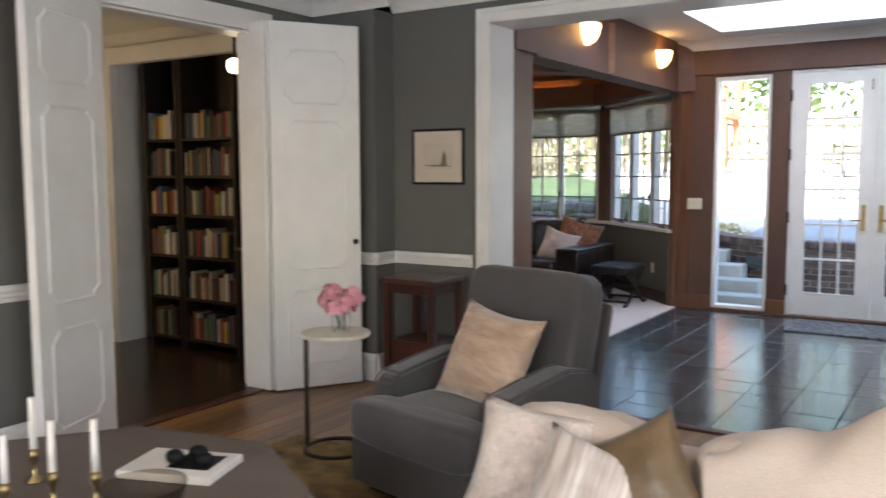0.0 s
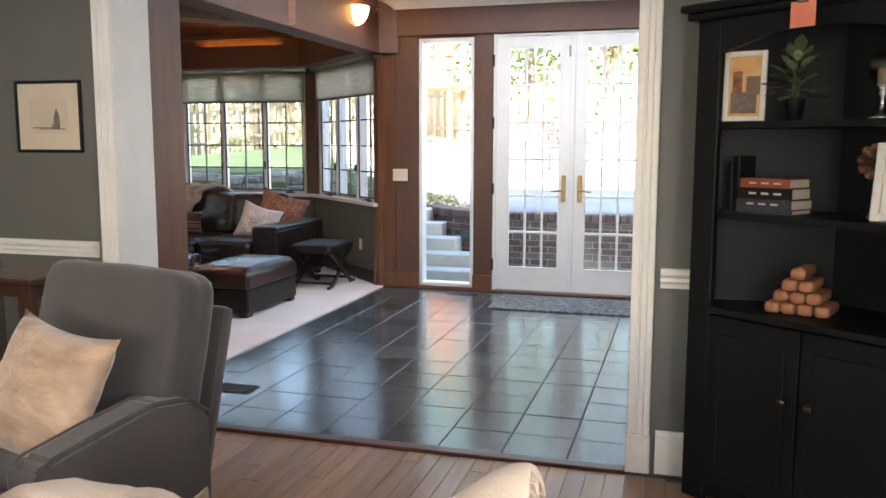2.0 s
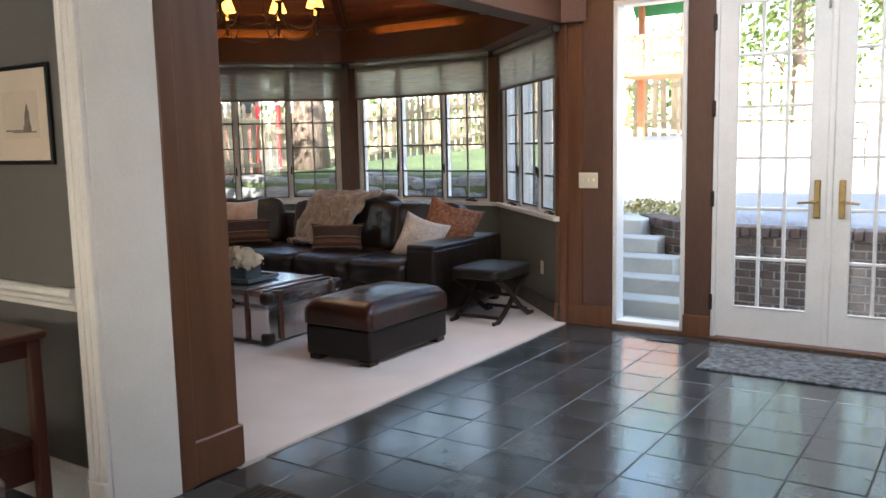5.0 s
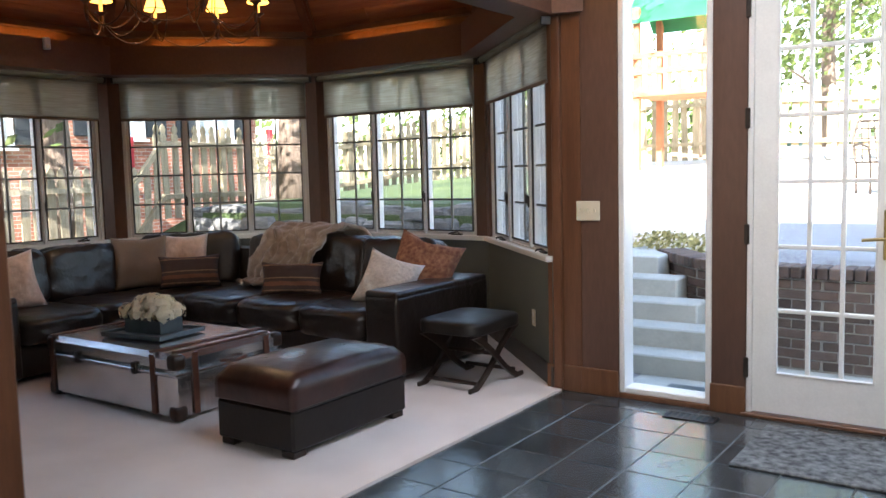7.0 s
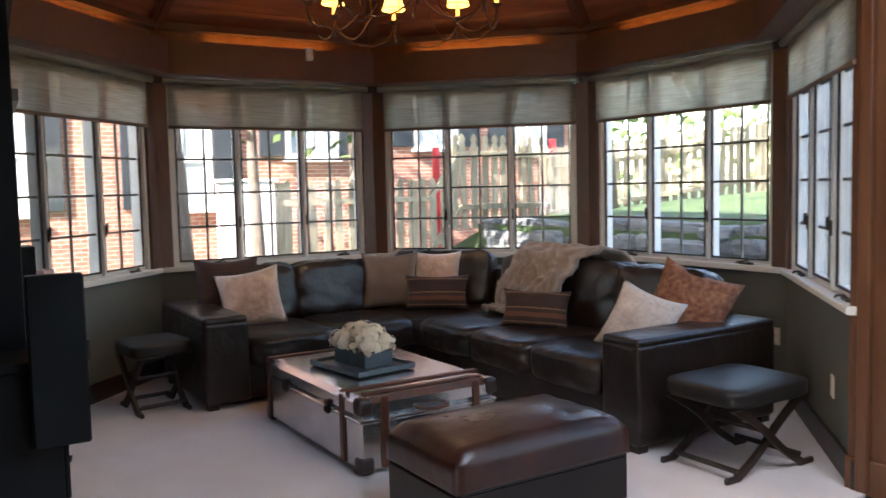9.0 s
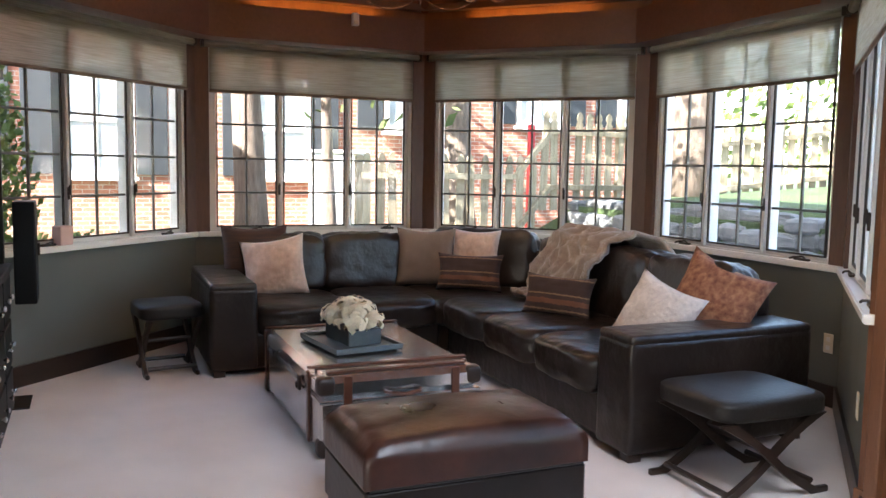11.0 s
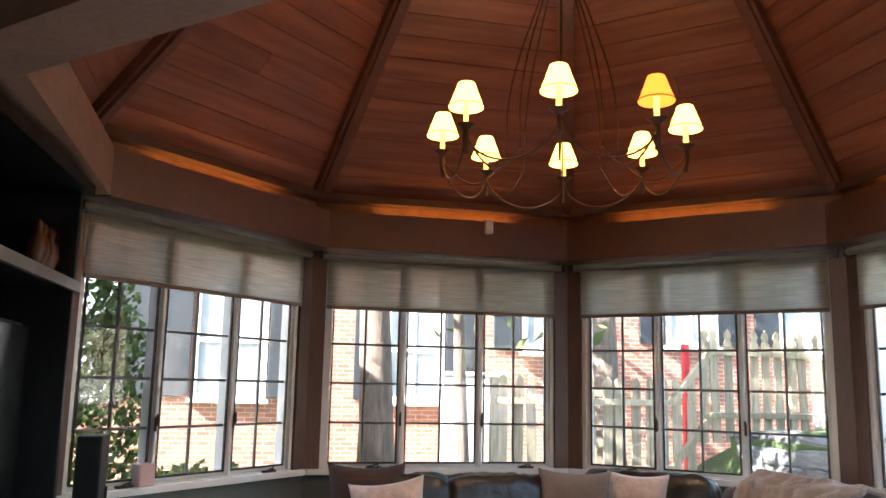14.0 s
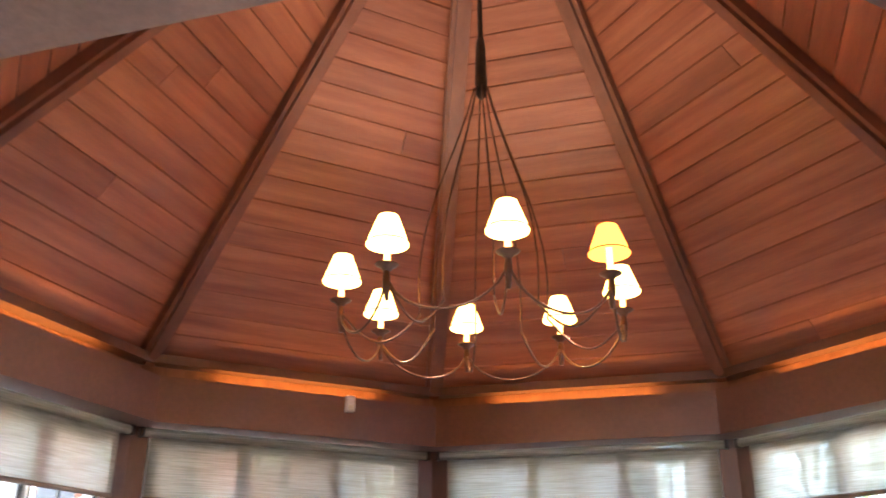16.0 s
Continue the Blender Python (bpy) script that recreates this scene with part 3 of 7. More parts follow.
CR = [(0, 0), (0.012, 0), (0.014, 0.02), (0.022, 0.03), (0.022, 0.045), (0.034, 0.06), (0.034, 0.075), (0.026, 0.085), (0, 0.085)]
BB = [(0, 0), (0.022, 0), (0.022, 0.15), (0.017, 0.162), (0.017, 0.172), (0.008, 0.19), (0, 0.19)]
RUNS = [(-3.33, YA, -2.68, YA, 0, -1), (0.23, YAR, 1.30, YAR, 0, -1), (-3.33, 4.80, -3.33, YA, 1, 0), (-3.88, 4.80, -3.33, 4.80, 0, -1), (-3.88, -2.6, -3.88, 2.96, 1, 0)]
rail("chair_rail", RUNS, 0.818, CR, M_WHITE, "white moulded chair rail")
rail("baseboard", RUNS, 0.0, BB, M_WHITE, "tall white baseboard")


def casing(name, x0, x1, top, ya, yb, ny, wd=0.095, label="white moulded casing round the opening"):
    """Door casing with a raised outer band, on a wall that runs along x and steps from ya to yb."""
    bm = bmesh.new()
    for a, b, y in ((x0 - wd, x0, ya), (x1, x1 + wd, yb)):
        box(bm, a, y, 0.0, b, y + ny * 0.022, top + wd, bevel=0.003)
        o = (a, a + 0.03) if a < x0 else (b - 0.03, b)
        box(bm, o[0], y + ny * 0.02, 0.17, o[1], y + ny * 0.036, top + wd - 0.004, bevel=0.005)
        i = (b - 0.045, b - 0.03) if a < x0 else (a + 0.03, a + 0.045)
        box(bm, i[0], y + ny * 0.02, 0.17, i[1], y + ny * 0.030, top + 0.03, bevel=0.004)
        box(bm, a - 0.004, y + ny * 0.018, 0.0, b + 0.004, y + ny * 0.04, 0.17, bevel=0.004)
    box(bm, x0 + 0.001, ya, top, x1 - 0.001, ya + ny * 0.021, top + wd, bevel=0.003)
    box(bm, x0 - wd + 0.03, ya + ny * 0.02, top + wd - 0.034, x1 - 0.001, ya + ny * 0.035, top + wd - 0.002, bevel=0.005)
    return setting(name, bm, M_WHITE, label, "casing")


casing("opening_casing", OPL, OPR, OPT, YA, YAR, -1)
j = boxes((OPL - 0.02, YA + 0.002, 0, OPL, 5.34, OPT), (OPR, YAR + 0.002, 0, OPR + 0.02, 5.34, OPT), (OPL - 0.02, YA + 0.002, OPT, OPR + 0.02, 5.34, OPT + 0.02), bevel=0.003)
setting("opening_jamb", j, M_WHITE, "smooth white painted jamb lining", "jamb")

# ---- wooden post and back wall of the sunroom ----
post = thing("wood_post", "reddish brown fir post with a plinth at the carpet's edge", "post", kind="structure")
part("shaft", boxes((-2.74, 5.345, 0.0, -2.55, 5.43, 2.30), (-2.82, 5.434, 0.0, -2.575, 5.69, 2.30), bevel=0.006), M_POST, post)
part("plinth", boxes((-2.84, 5.425, 0.0, -2.56, 5.705, 0.19), bevel=0.006), M_POST, post)
setting("wall_tv", boxes((CX - HS - 0.2, 5.30, -0.02, -2.81, 5.60, 2.6)), M_GREEN, "sage grey wall behind the cabinet", "wall")
setting("wall_mass", boxes((-2.80, YA + 0.34, 2.30, -2.535, 5.72, 2.80), (OPL, YA + 0.335, OPT + 0.03, 1.42, 5.34, 2.80)), M_BEAMH, "brown wood above the opening", "wall")

# ---- octagon sunroom: window walls ----
GX = [(-0.775, -0.305), (-0.255, 0.255), (0.305, 0.775)]
ZB, ZT = 0.872, 2.20


def casement(parent, x0, x1, crank):
    """One casement: frame, bars two by five, pane, and a crank where it opens."""
    bm = bmesh.new()
    f = 0.026
    for r in ((x0 - f, 0.035, ZB - f, x0, 0.085, ZT + f), (x1, 0.035, ZB - f, x1 + f, 0.085, ZT + f), (x0, 0.035, ZB - f, x1, 0.085, ZB), (x0, 0.035, ZT, x1, 0.085, ZT + f)):
        box(bm, *r, bevel=0.004)
    cas = part("casement_frame", bm, M_CASE, parent)
    bars = bmesh.new()
    xm = (x0 + x1) / 2
    box(bars, xm - 0.008, 0.05, ZB, xm + 0.008, 0.07, ZT, bevel=0.003)
    for i in range(1, 5):
        z = ZB + (ZT - ZB) * i / 5
        box(bars, x0, 0.051, z - 0.008, x1, 0.069, z + 0.008, bevel=0.003)
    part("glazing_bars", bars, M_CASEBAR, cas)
    g = bmesh.new()
    box(g, x0 - 0.004, 0.058, ZB - 0.004, x1 + 0.004, 0.062, ZT + 0.004)
    pane = part("pane", g, M_GLASS, cas)
    pane.visible_shadow = False
    sc = bmesh.new()
    for r in ((x0 + 0.001, 0.022, ZB - 0.004, x0 + 0.012, 0.034, ZT), (x1 - 0.012, 0.022, ZB - 0.004, x1 - 0.001, 0.034, ZT), (x0 + 0.012, 0.022, ZB - 0.004, x1 - 0.012, 0.034, ZB + 0.008)):
        box(sc, *r)
    part("screen_frame", sc, M_IRON, cas)
    if crank:
        c = bmesh.new()
        cx = (x0 + x1) / 2 + 0.08
        box(c, cx - 0.055, -0.012, 0.836, cx + 0.055, 0.02, 0.852, bevel=0.005)
        tube(c, [(cx + 0.03, 0.0, 0.852), (cx + 0.02, -0.014, 0.866), (cx - 0.035, -0.03, 0.858), (cx - 0.06, -0.034, 0.848)], 0.006)
        part("crank_handle", c, M_IRON, cas, "dark folding window crank")


# Glazing bars are much darker than the window frames.
M_CASEBAR = surf("dark_glazing_bar", (0.11, 0.11, 0.10), (0.16, 0.155, 0.14), 6, 0.5, bump=0.0)


def bay(k, name):
    e = thing(name, "white casement window of three lights with glazing bars", "window", side(k), kind="structure")
    fr = bmesh.new()
    for r in ((-0.83, 0.01, 0.838, -0.802, 0.13, 2.24), (0.802, 0.01, 0.838, 0.83, 0.13, 2.24), (-0.279 - 0.002, 0.012, 0.838, -0.279 + 0.0, 0.13, 2.24),
              (-0.802, 0.012, 2.227, 0.802, 0.13, 2.26), (-0.802, 0.012, 0.838, 0.802, 0.13, 0.846)):
        box(fr, *r, bevel=0.001)
    for xm in (-0.28, 0.28):
        box(fr, xm - 0.012, 0.006, 0.846, xm + 0.012, 0.13, 2.227, bevel=0.004)
    part("window_frame", fr, M_CASE, e)
    for i, (a, b) in enumerate(GX):
        casement(e, a, b, i != 1)
    lock = bmesh.new()
    for xm in (-0.245 - 0.045, 0.245 + 0.045):
        box(lock, xm - 0.008, -0.006, 1.12, xm + 0.008, 0.008, 1.20, bevel=0.004)
        box(lock, xm - 0.005, -0.022, 1.15, xm + 0.005, -0.004, 1.215, bevel=0.003)
    part("sash_lock", lock, M_IRON, e, "dark sash lock levers")
    st = bmesh.new()
    hr = 0.845 if k == 1 else HS + 0.0
    prism(st, [(-HS + 0.02, -0.045), (hr - 0.02, -0.045), (hr + (0.04 if k != 1 else 0), 0.12), (-HS - 0.04, 0.12)], 0.80, 0.838)
    bmesh.ops.bevel(st, geom=st.edges[:], offset=0.006, segments=2, affect="EDGES")
    part("window_sill", st, M_WHITE, e)


def bay_wall(k, name):
    bm = bmesh.new()
    e1, e2 = (0.845, 0.99) if k == 1 else (HS, HS + 0.15 * T8)
    prism(bm, [(-HS, 0), (e1, 0), (e2 if k != 1 else e1, 0.15), (-HS - 0.15 * T8, 0.15)], -0.05, 0.80)
    ob = setting(name, bm, M_GREEN, "sage grey painted dado wall below the windows", "wall")
    ob.matrix_world = side(k)
    bb = bmesh.new()
    prism(bb, [(-HS + 0.008, -0.018), (e1 - 0.008, -0.018), (e1 - 0.001, -0.001), (-HS + 0.001, -0.001)], 0.012, 0.14)
    b = setting("sunroom_baseboard", bb, M_ESPRESSO, "dark brown wooden baseboard", "baseboard")
    b.matrix_world = side(k)


def bay_posts(k):
    for s in (-1, 1) if k != 1 else (-1,):
        bm = bmesh.new()
        pts = [(s * (HS - 0.105), -0.012), (s * (HS + 0.012 * T8 * -1), -0.012), (s * (HS + 0.15 * T8), 0.15), (s * (HS - 0.105), 0.15)]
        prism(bm, pts, 0.838, 2.31)
        o = setting("corner_post", bm, M_BEAM, "brown stained corner post between windows", "post")
        o.matrix_world = side(k)


def beam(k, name="ring_beam", z0=2.295, z1=2.545, out=0.15, inn=AI, label="brown stained beam running round under the ceiling", mat=None):
    d = AP - inn
    h = inn * T8
    bm = bmesh.new()
    prism(bm, [(-h, -d), (h, -d), (HS + out * T8, out), (-HS - out * T8, out)], z0, z1)
    o = setting(name, bm, mat or M_BEAMH, label, "beam")
    o.matrix_world = side(k)


def roller(k):
    e = thing("roller_shade", "beige woven roller shade drawn halfway down the window", "blind", side(k), group="roller shades")
    t = bmesh.new()
    cyl(t, 0, 0, -0.865, 0.865, 0.026, seg=16, m=Matrix.Translation((0, -0.045, 2.262)) @ Matrix.Rotation(math.pi / 2, 4, "Y"))
    part("tube", t, M_SHADE, e, smooth=False)
    f = bmesh.new()
    box(f, -0.825, -0.0235, 1.92, 0.825, -0.0215, 2.262)
    part("fabric", f, M_SHADE, e)
    h = bmesh.new()
    box(h, -0.827, -0.030, 1.90, 0.827, -0.015, 1.924, bevel=0.005)
    part("hem_bar", h, M_TAUPE, e)
    for xa in (-0.89, 0.868):
        part("bracket", boxes((xa, -0.075, 2.235, xa + 0.022, -0.014, 2.288), bevel=0.005), M_ESPRESSO, e)


for k, nm in ((1, "northeast"), (2, "north"), (3, "northwest"), (4, "west"), (5, "southwest")):
    bay_wall(k, "wall_" + nm)
    bay(k, "window_" + nm)
    bay_posts(k)
    beam(k)
    roller(k)
    cv = bmesh.new()
    prism(cv, [(-HS, -0.02), (HS, -0.02), (HS + 0.06, 0.15), (-HS - 0.06, 0.15)], 2.545, 2.86)
    o = setting("cove_board", cv, M_RED, "fir board lit from the cove", "moulding")
    o.matrix_world = side(k)
    ml = bmesh.new()
    prism(ml, [(-HS + 0.045, -0.115), (HS - 0.045, -0.115), (HS - 0.009, -0.021), (-HS + 0.009, -0.021)], 2.638, 2.69)
    o = setting("cove_moulding", ml, M_BEAM, "brown moulding above the cove", "moulding")
    o.matrix_world = side(k)
    L = new("cove_light", bpy.data.lights.new("cove_light", "AREA"))
    L.data.shape, L.data.size, L.data.size_y = "RECTANGLE", 1.0, 0.03
    L.data.energy, L.data.color = COVE_W, (1.0, 0.42, 0.09)
    L.matrix_world = side(k) @ look((0, -0.12, 2.56), (0, -0.02, 2.605))
for k in (6, 7):
    # These two beams carry their light in a paler wood colour.
    beam(k, z0=2.30, z1=2.545 if k == 6 else 2.72, out=0.15 if k == 6 else 0.02, inn=2.05, mat=M_BEAM_LIT)
    cv = bmesh.new()
    prism(cv, [(-HS, -0.02), (HS, -0.02), (HS, 0.018), (-HS, 0.018)], 2.546 if k == 6 else 2.721, 2.86)
    o = setting("cove_board", cv, M_RED, "fir board above the ring beam", "moulding")
    o.matrix_world = side(k)
setting("hall_beam", boxes((-2.78, 5.72, 2.29, XE, YB, 2.80), bevel=0.004), M_BEAMH, "brown wood beam over the edge of the carpet", "beam")
cr = bmesh.new()
prism(cr, [(-2.79, 5.61), (-2.79, 7.1), (-3.92, 5.95), (-5.75, 5.75), (-5.75, 5.61)], 2.50, 2.56)
setting("ceiling_corner", cr, M_BEAMH, "flat brown board ceiling behind the beams", "ceiling")

# ---- octagon ceiling: boards, hips, roof ----
ZS, ZA = 2.70, 5.40
AS = AP - 0.04
verts, faces = [], []
rb = random.Random(4)
NB = 24
for k in range(8):
    a = math.pi / 4 * k
    cs, sn = math.cos(a), math.sin(a)
    for i in range(NB):
        t0, t1 = i / NB + 0.0012, (i + 1) / NB - 0.0012
        r0, r1 = AS * (1 - t0), AS * (1 - t1)
        z0, z1 = ZS + (ZA - ZS) * t0, ZS + (ZA - ZS) * t1
        cut = [-1.0, 1.0]
        if i < 12 and rb.random() < 0.10:
            cut.insert(1, rb.uniform(-0.6, 0.6))
        lift = rb.uniform(0, 0.004)
        for u0, u1 in zip(cut, cut[1:]):
            e0, e1 = (0.002 if u0 > -1 else 0), (0.002 if u1 < 1 else 0)
            n0 = len(verts)
            for r, z, dz in ((r0, z0, 0), (r1, z1, 0), (r0, z0, 0.03), (r1, z1, 0.03)):
                h = r * T8
                for u, e in ((u0, e0), (u1, -e1)):
                    s = u * h + e
                    verts.append((CX + r * cs - s * sn, CY + r * sn + s * cs, z + dz - lift))
            f = [(0, 1, 3, 2), (4, 6, 7, 5), (0, 4, 5, 1), (2, 3, 7, 6), (0, 2, 6, 4), (1, 5, 7, 3)]
            faces += [tuple(n0 + q for q in ff) for ff in f]
me = bpy.data.meshes.new("ceiling_boards")
me.from_pydata(verts, [], faces)
me.materials.append(M_CEDAR)
uv = me.uv_layers.new(name="UVMap")
BU = []
for n0 in range(len(verts) // 8):
    q = [Vector(verts[n0 * 8 + i]) for i in range(8)]
    ax = (q[1] - q[0]).normalized()
    for i in range(8):
        d = q[i] - q[0]
        BU.append((d.dot(ax) + n0 * 0.37, (d - ax * d.dot(ax)).length + n0 * 1.3))
for lp in me.loops:
    uv.data[lp.index].uv = BU[lp.vertex_index]
tagged(new("ceiling_sunroom", me), "steep eight-sided ceiling of reddish cedar boards", "ceiling", kind="structure")
rf = bmesh.new()
bmesh.ops.create_cone(rf, cap_ends=False, segments=8, radius1=2.245 / math.cos(math.pi / 8), radius2=0.02, depth=ZA + 0.3 - 2.83)
bmesh.ops.transform(rf, matrix=Matrix.Translation((CX, CY, (ZA + 0.3 + 2.83) / 2)) @ Matrix.Rotation(math.pi / 8, 4, "Z"), verts=rf.verts)
setting("roof_sunroom", rf, M_ROOF, "dark shingled pyramid roof", "roof")
for k in range(8):
    a = math.pi / 4 * k + math.pi / 8
    R = AS / math.cos(math.pi / 8)
    d = Vector((math.cos(a), math.sin(a), 0))
    p0, p1 = Vector((CX, CY, ZS - 0.03)) + d * (R - 0.0), Vector((CX, CY, ZA - 0.06))
    along = (p1 - p0).normalized()
    sd = along.cross(Vector((0, 0, 1))).normalized()
    nn = sd.cross(along).normalized()
    if nn.z > 0:
        nn = -nn
    bm = bmesh.new()
    for w0, dep in ((0.055, 0.05), (0.030, 0.075)):
        q = [p + sd * s * w0 + nn * (dep if dn else -0.03) for p in (p0, p1) for s in (-1, 1) for dn in (0, 1)]
        v = [bm.verts.new(c) for c in q]
        for f in ((0, 1, 3, 2), (4, 6, 7, 5), (0, 4, 5, 1), (2, 3, 7, 6), (0, 2, 6, 4), (1, 5, 7, 3)):
            bm.faces.new([v[i] for i in f])
    bmesh.ops.recalc_face_normals(bm, faces=bm.faces)
    setting("hip_rib", bm, M_RIB, "brown hip rib of the wooden ceiling", "beam")

# ---- tiled hall: garden wall, door, tall window, ceiling with skylight ----
NW0, NW1, D0, D1 = -2.19, -1.64, -1.45, 0.03
wb = boxes((-2.66, YB + 0.02, -0.02, NW0, YB + 0.2, 2.46), (NW1, YB + 0.02, -0.02, D0, YB + 0.2, 2.46), (D1, YB + 0.02, -0.02, 1.42, YB + 0.2, 2.46), (-2.66, YB + 0.02, 2.46, 1.42, YB + 0.2, 2.80),
           (NW0, YB + 0.02, -0.1, NW1, YB + 0.2, 0.03), (D0, YB + 0.02, -0.1, D1, YB + 0.2, 0.0), (NW0, YB + 0.02, 2.425, D1, YB + 0.2, 2.46))
setting("wall_garden", wb, M_BEAM, "brown wood clad wall to the garden", "wall")
pn = thing("wood_panelling", "brown stained wood boards beside the garden door", "panelling", kind="structure")
for i, (a, b, mt) in enumerate(((-2.66, -2.43, M_POST), (-2.427, NW0 - 0.002, M_BEAM), (NW1 + 0.002, D0 - 0.002, M_BEAM), (D1 + 0.002, 1.30, M_BEAM))):
    part("board", boxes((a, YB, 0.0, b, YB + 0.02, 2.45), bevel=0.003), mt, pn)
    part("base_board", boxes((a - 0.004, YB - 0.02, 0.0, b + 0.004, YB, 0.16), bevel=0.004), M_RED, pn)
part("head_board", boxes((-2.54, YB - 0.03, 2.45, 1.30, YB + 0.02, 2.70), bevel=0.004), M_BEAMH, pn)
part("lower_board", boxes((NW0 - 0.003, YB - 0.012, 0.0, NW1 + 0.003, YB + 0.02, 0.03), bevel=0.003), M_RED, pn)
part("sill_strip", boxes((D0 - 0.02, YB - 0.03, 0.0, D1 + 0.02, YB + 0.02, 0.022), bevel=0.004), M_RED, pn)
crown("hall_crown", [(XE, YB - 0.03, 1.30, YB - 0.03, 0, -1)], 2.80)

tw = thing("window_tall", "tall narrow fixed window in a white frame", "window", kind="structure")
part("window_frame", boxes((NW0, YB + 0.004, 0.03, NW0 + 0.035, YB + 0.14, 2.425), (NW1 - 0.035, YB + 0.004, 0.03, NW1, YB + 0.14, 2.425), (NW0 + 0.035, YB + 0.004, 0.03, NW1 - 0.035, YB + 0.14, 0.065), (NW0 + 0.035, YB + 0.004, 2.385, NW1 - 0.035, YB + 0.14, 2.425), bevel=0.005), M_WHITE, tw)
g = part("pane", boxes((NW0 + 0.033, YB + 0.07, 0.063, NW1 - 0.033, YB + 0.075, 2.387)), M_GLASS, tw)
g.visible_shadow = False


def french_leaf(parent, x0, x1, hx):
    leaf = bmesh.new()
    y0, y1 = YB + 0.01, YB + 0.055
    gx0, gx1, gz0, gz1 = x0 + 0.115, x1 - 0.115, 0.245, 2.315
    for r in ((x0, y0, 0.03, gx0, y1, 2.415), (gx1, y0, 0.03, x1, y1, 2.415), (gx0, y0, 0.03, gx1, y1, gz0), (gx0, y0, gz1, gx1, y1, 2.415)):
        box(leaf, *r)
    d = part("door_leaf", leaf, M_WHITE, parent)
    mu = bmesh.new()
    for i in range(1, 3):
        x = gx0 + (gx1 - gx0) * i / 3
        box(mu, x - 0.011, y0 + 0.008, gz0, x + 0.011, y1 - 0.008, gz1, bevel=0.004)
    for i in range(1, 6):
        z = gz0 + (gz1 - gz0) * i / 6
        box(mu, gx0, y0 + 0.009, z - 0.011, gx1, y1 - 0.009, z + 0.011, bevel=0.004)
    for r in ((gx0, y0 - 0.004, gz0, gx0 + 0.012, y0 + 0.02, gz1), (gx1 - 0.012, y0 - 0.004, gz0, gx1, y0 + 0.02, gz1), (gx0 + 0.012, y0 - 0.004, gz0, gx1 - 0.012, y0 + 0.02, gz0 + 0.012), (gx0 + 0.012, y0 - 0.004, gz1 - 0.012, gx1 - 0.012, y0 + 0.02, gz1)):
        box(mu, *r, bevel=0.003)
    part("glazing_bars", mu, M_WHITE, d)
    gl = part("pane", boxes((gx0, YB + 0.03, gz0, gx1, YB + 0.034, gz1)), M_GLASS, d)
    gl.visible_shadow = False
    h = bmesh.new()
    box(h, hx - 0.02, y0 - 0.012, 0.885, hx + 0.02, y0, 1.135, bevel=0.006, seg=2)
    s = 1 if hx > (x0 + x1) / 2 else -1
    tube(h, [(hx, y0 - 0.01, 0.99), (hx, y0 - 0.05, 0.99), (hx - s * 0.03, y0 - 0.055, 0.992), (hx - s * 0.11, y0 - 0.05, 0.985)], 0.009)
    cyl(h, 0, 0, 0, 0.02, 0.014, seg=12, m=Matrix.Translation((hx, y0 - 0.012, 1.08)) @ Matrix.Rotation(math.pi / 2, 4, "X"))
    part("door_handle", h, M_BRASS, d, "polished brass lever on a long plate")


fd = thing("garden_door", "white double french door with many small panes", "door", kind="structure")
XM = (D0 + D1) / 2 + 0.012
part("door_frame", boxes((D0, YB + 0.002, 0.02, D0 + 0.03, YB + 0.16, 2.445), (D1 - 0.03, YB + 0.002, 0.02, D1, YB + 0.16, 2.445), (D0 + 0.03, YB + 0.002, 2.418, D1 - 0.03, YB + 0.16, 2.445), bevel=0.004), M_WHITE, fd)
french_leaf(fd, D0 + 0.032, XM - 0.002, XM - 0.075)
french_leaf(fd, XM + 0.002, D1 - 0.032, XM + 0.075)
part("astragal", boxes((XM - 0.02, YB - 0.006, 0.03, XM + 0.02, YB + 0.0095, 2.415), bevel=0.005), M_WHITE, fd)
for z in (0.27, 1.0, 1.62, 2.2):
    part("hinge", boxes((D0 - 0.012, YB - 0.012, z - 0.055, D0 + 0.014, YB + 0.001, z + 0.055), bevel=0.004), M_IRON, fd)
part("flush_bolt", boxes((XM - 0.045, YB - 0.003, 2.22, XM - 0.028, YB + 0.0095, 2.32), bevel=0.003), M_STEEL, fd)

# ceiling with the skylight's shaft
SX0, SX1, SY0, SY1, ZC = -2.02, 0.65, 6.75, 8.60, 2.80
bm = boxes((XE, 5.34, ZC, SX0, YB + 0.2, ZC + 0.12), (SX1, 5.34, ZC, 1.42, YB + 0.2, ZC + 0.12), (SX0, 5.34, ZC, SX1, SY0, ZC + 0.12), (SX0, SY1, ZC, SX1, YB + 0.2, ZC + 0.12))
setting("ceiling_hall", bm, M_CEIL, "flat white ceiling with a large skylight opening", "ceiling")
bm = boxes((SX0 - 0.05, SY0, ZC + 0.12, SX0, SY1, 3.35), (SX1, SY0, ZC + 0.12, SX1 + 0.05, SY1, 3.35), (SX0 - 0.05, SY0 - 0.05, ZC + 0.12, SX1 + 0.05, SY0, 3.35), (SX0 - 0.05, SY1, ZC + 0.12, SX1 + 0.05, SY1 + 0.05, 3.35), (-0.72, SY0, 3.15, -0.62, SY1, 3.33))
setting("skylight_shaft", bm, M_CEIL, "white plastered skylight shaft with a dividing bar", "skylight")
g = setting("skylight_pane", boxes((SX0, SY0, 3.355, SX1, SY1, 3.36)), M_GLASS, "clear skylight glass", "skylight")
g.visible_shadow = False
SL = new("skylight_daylight", bpy.data.lights.new("skylight_daylight", "AREA"))
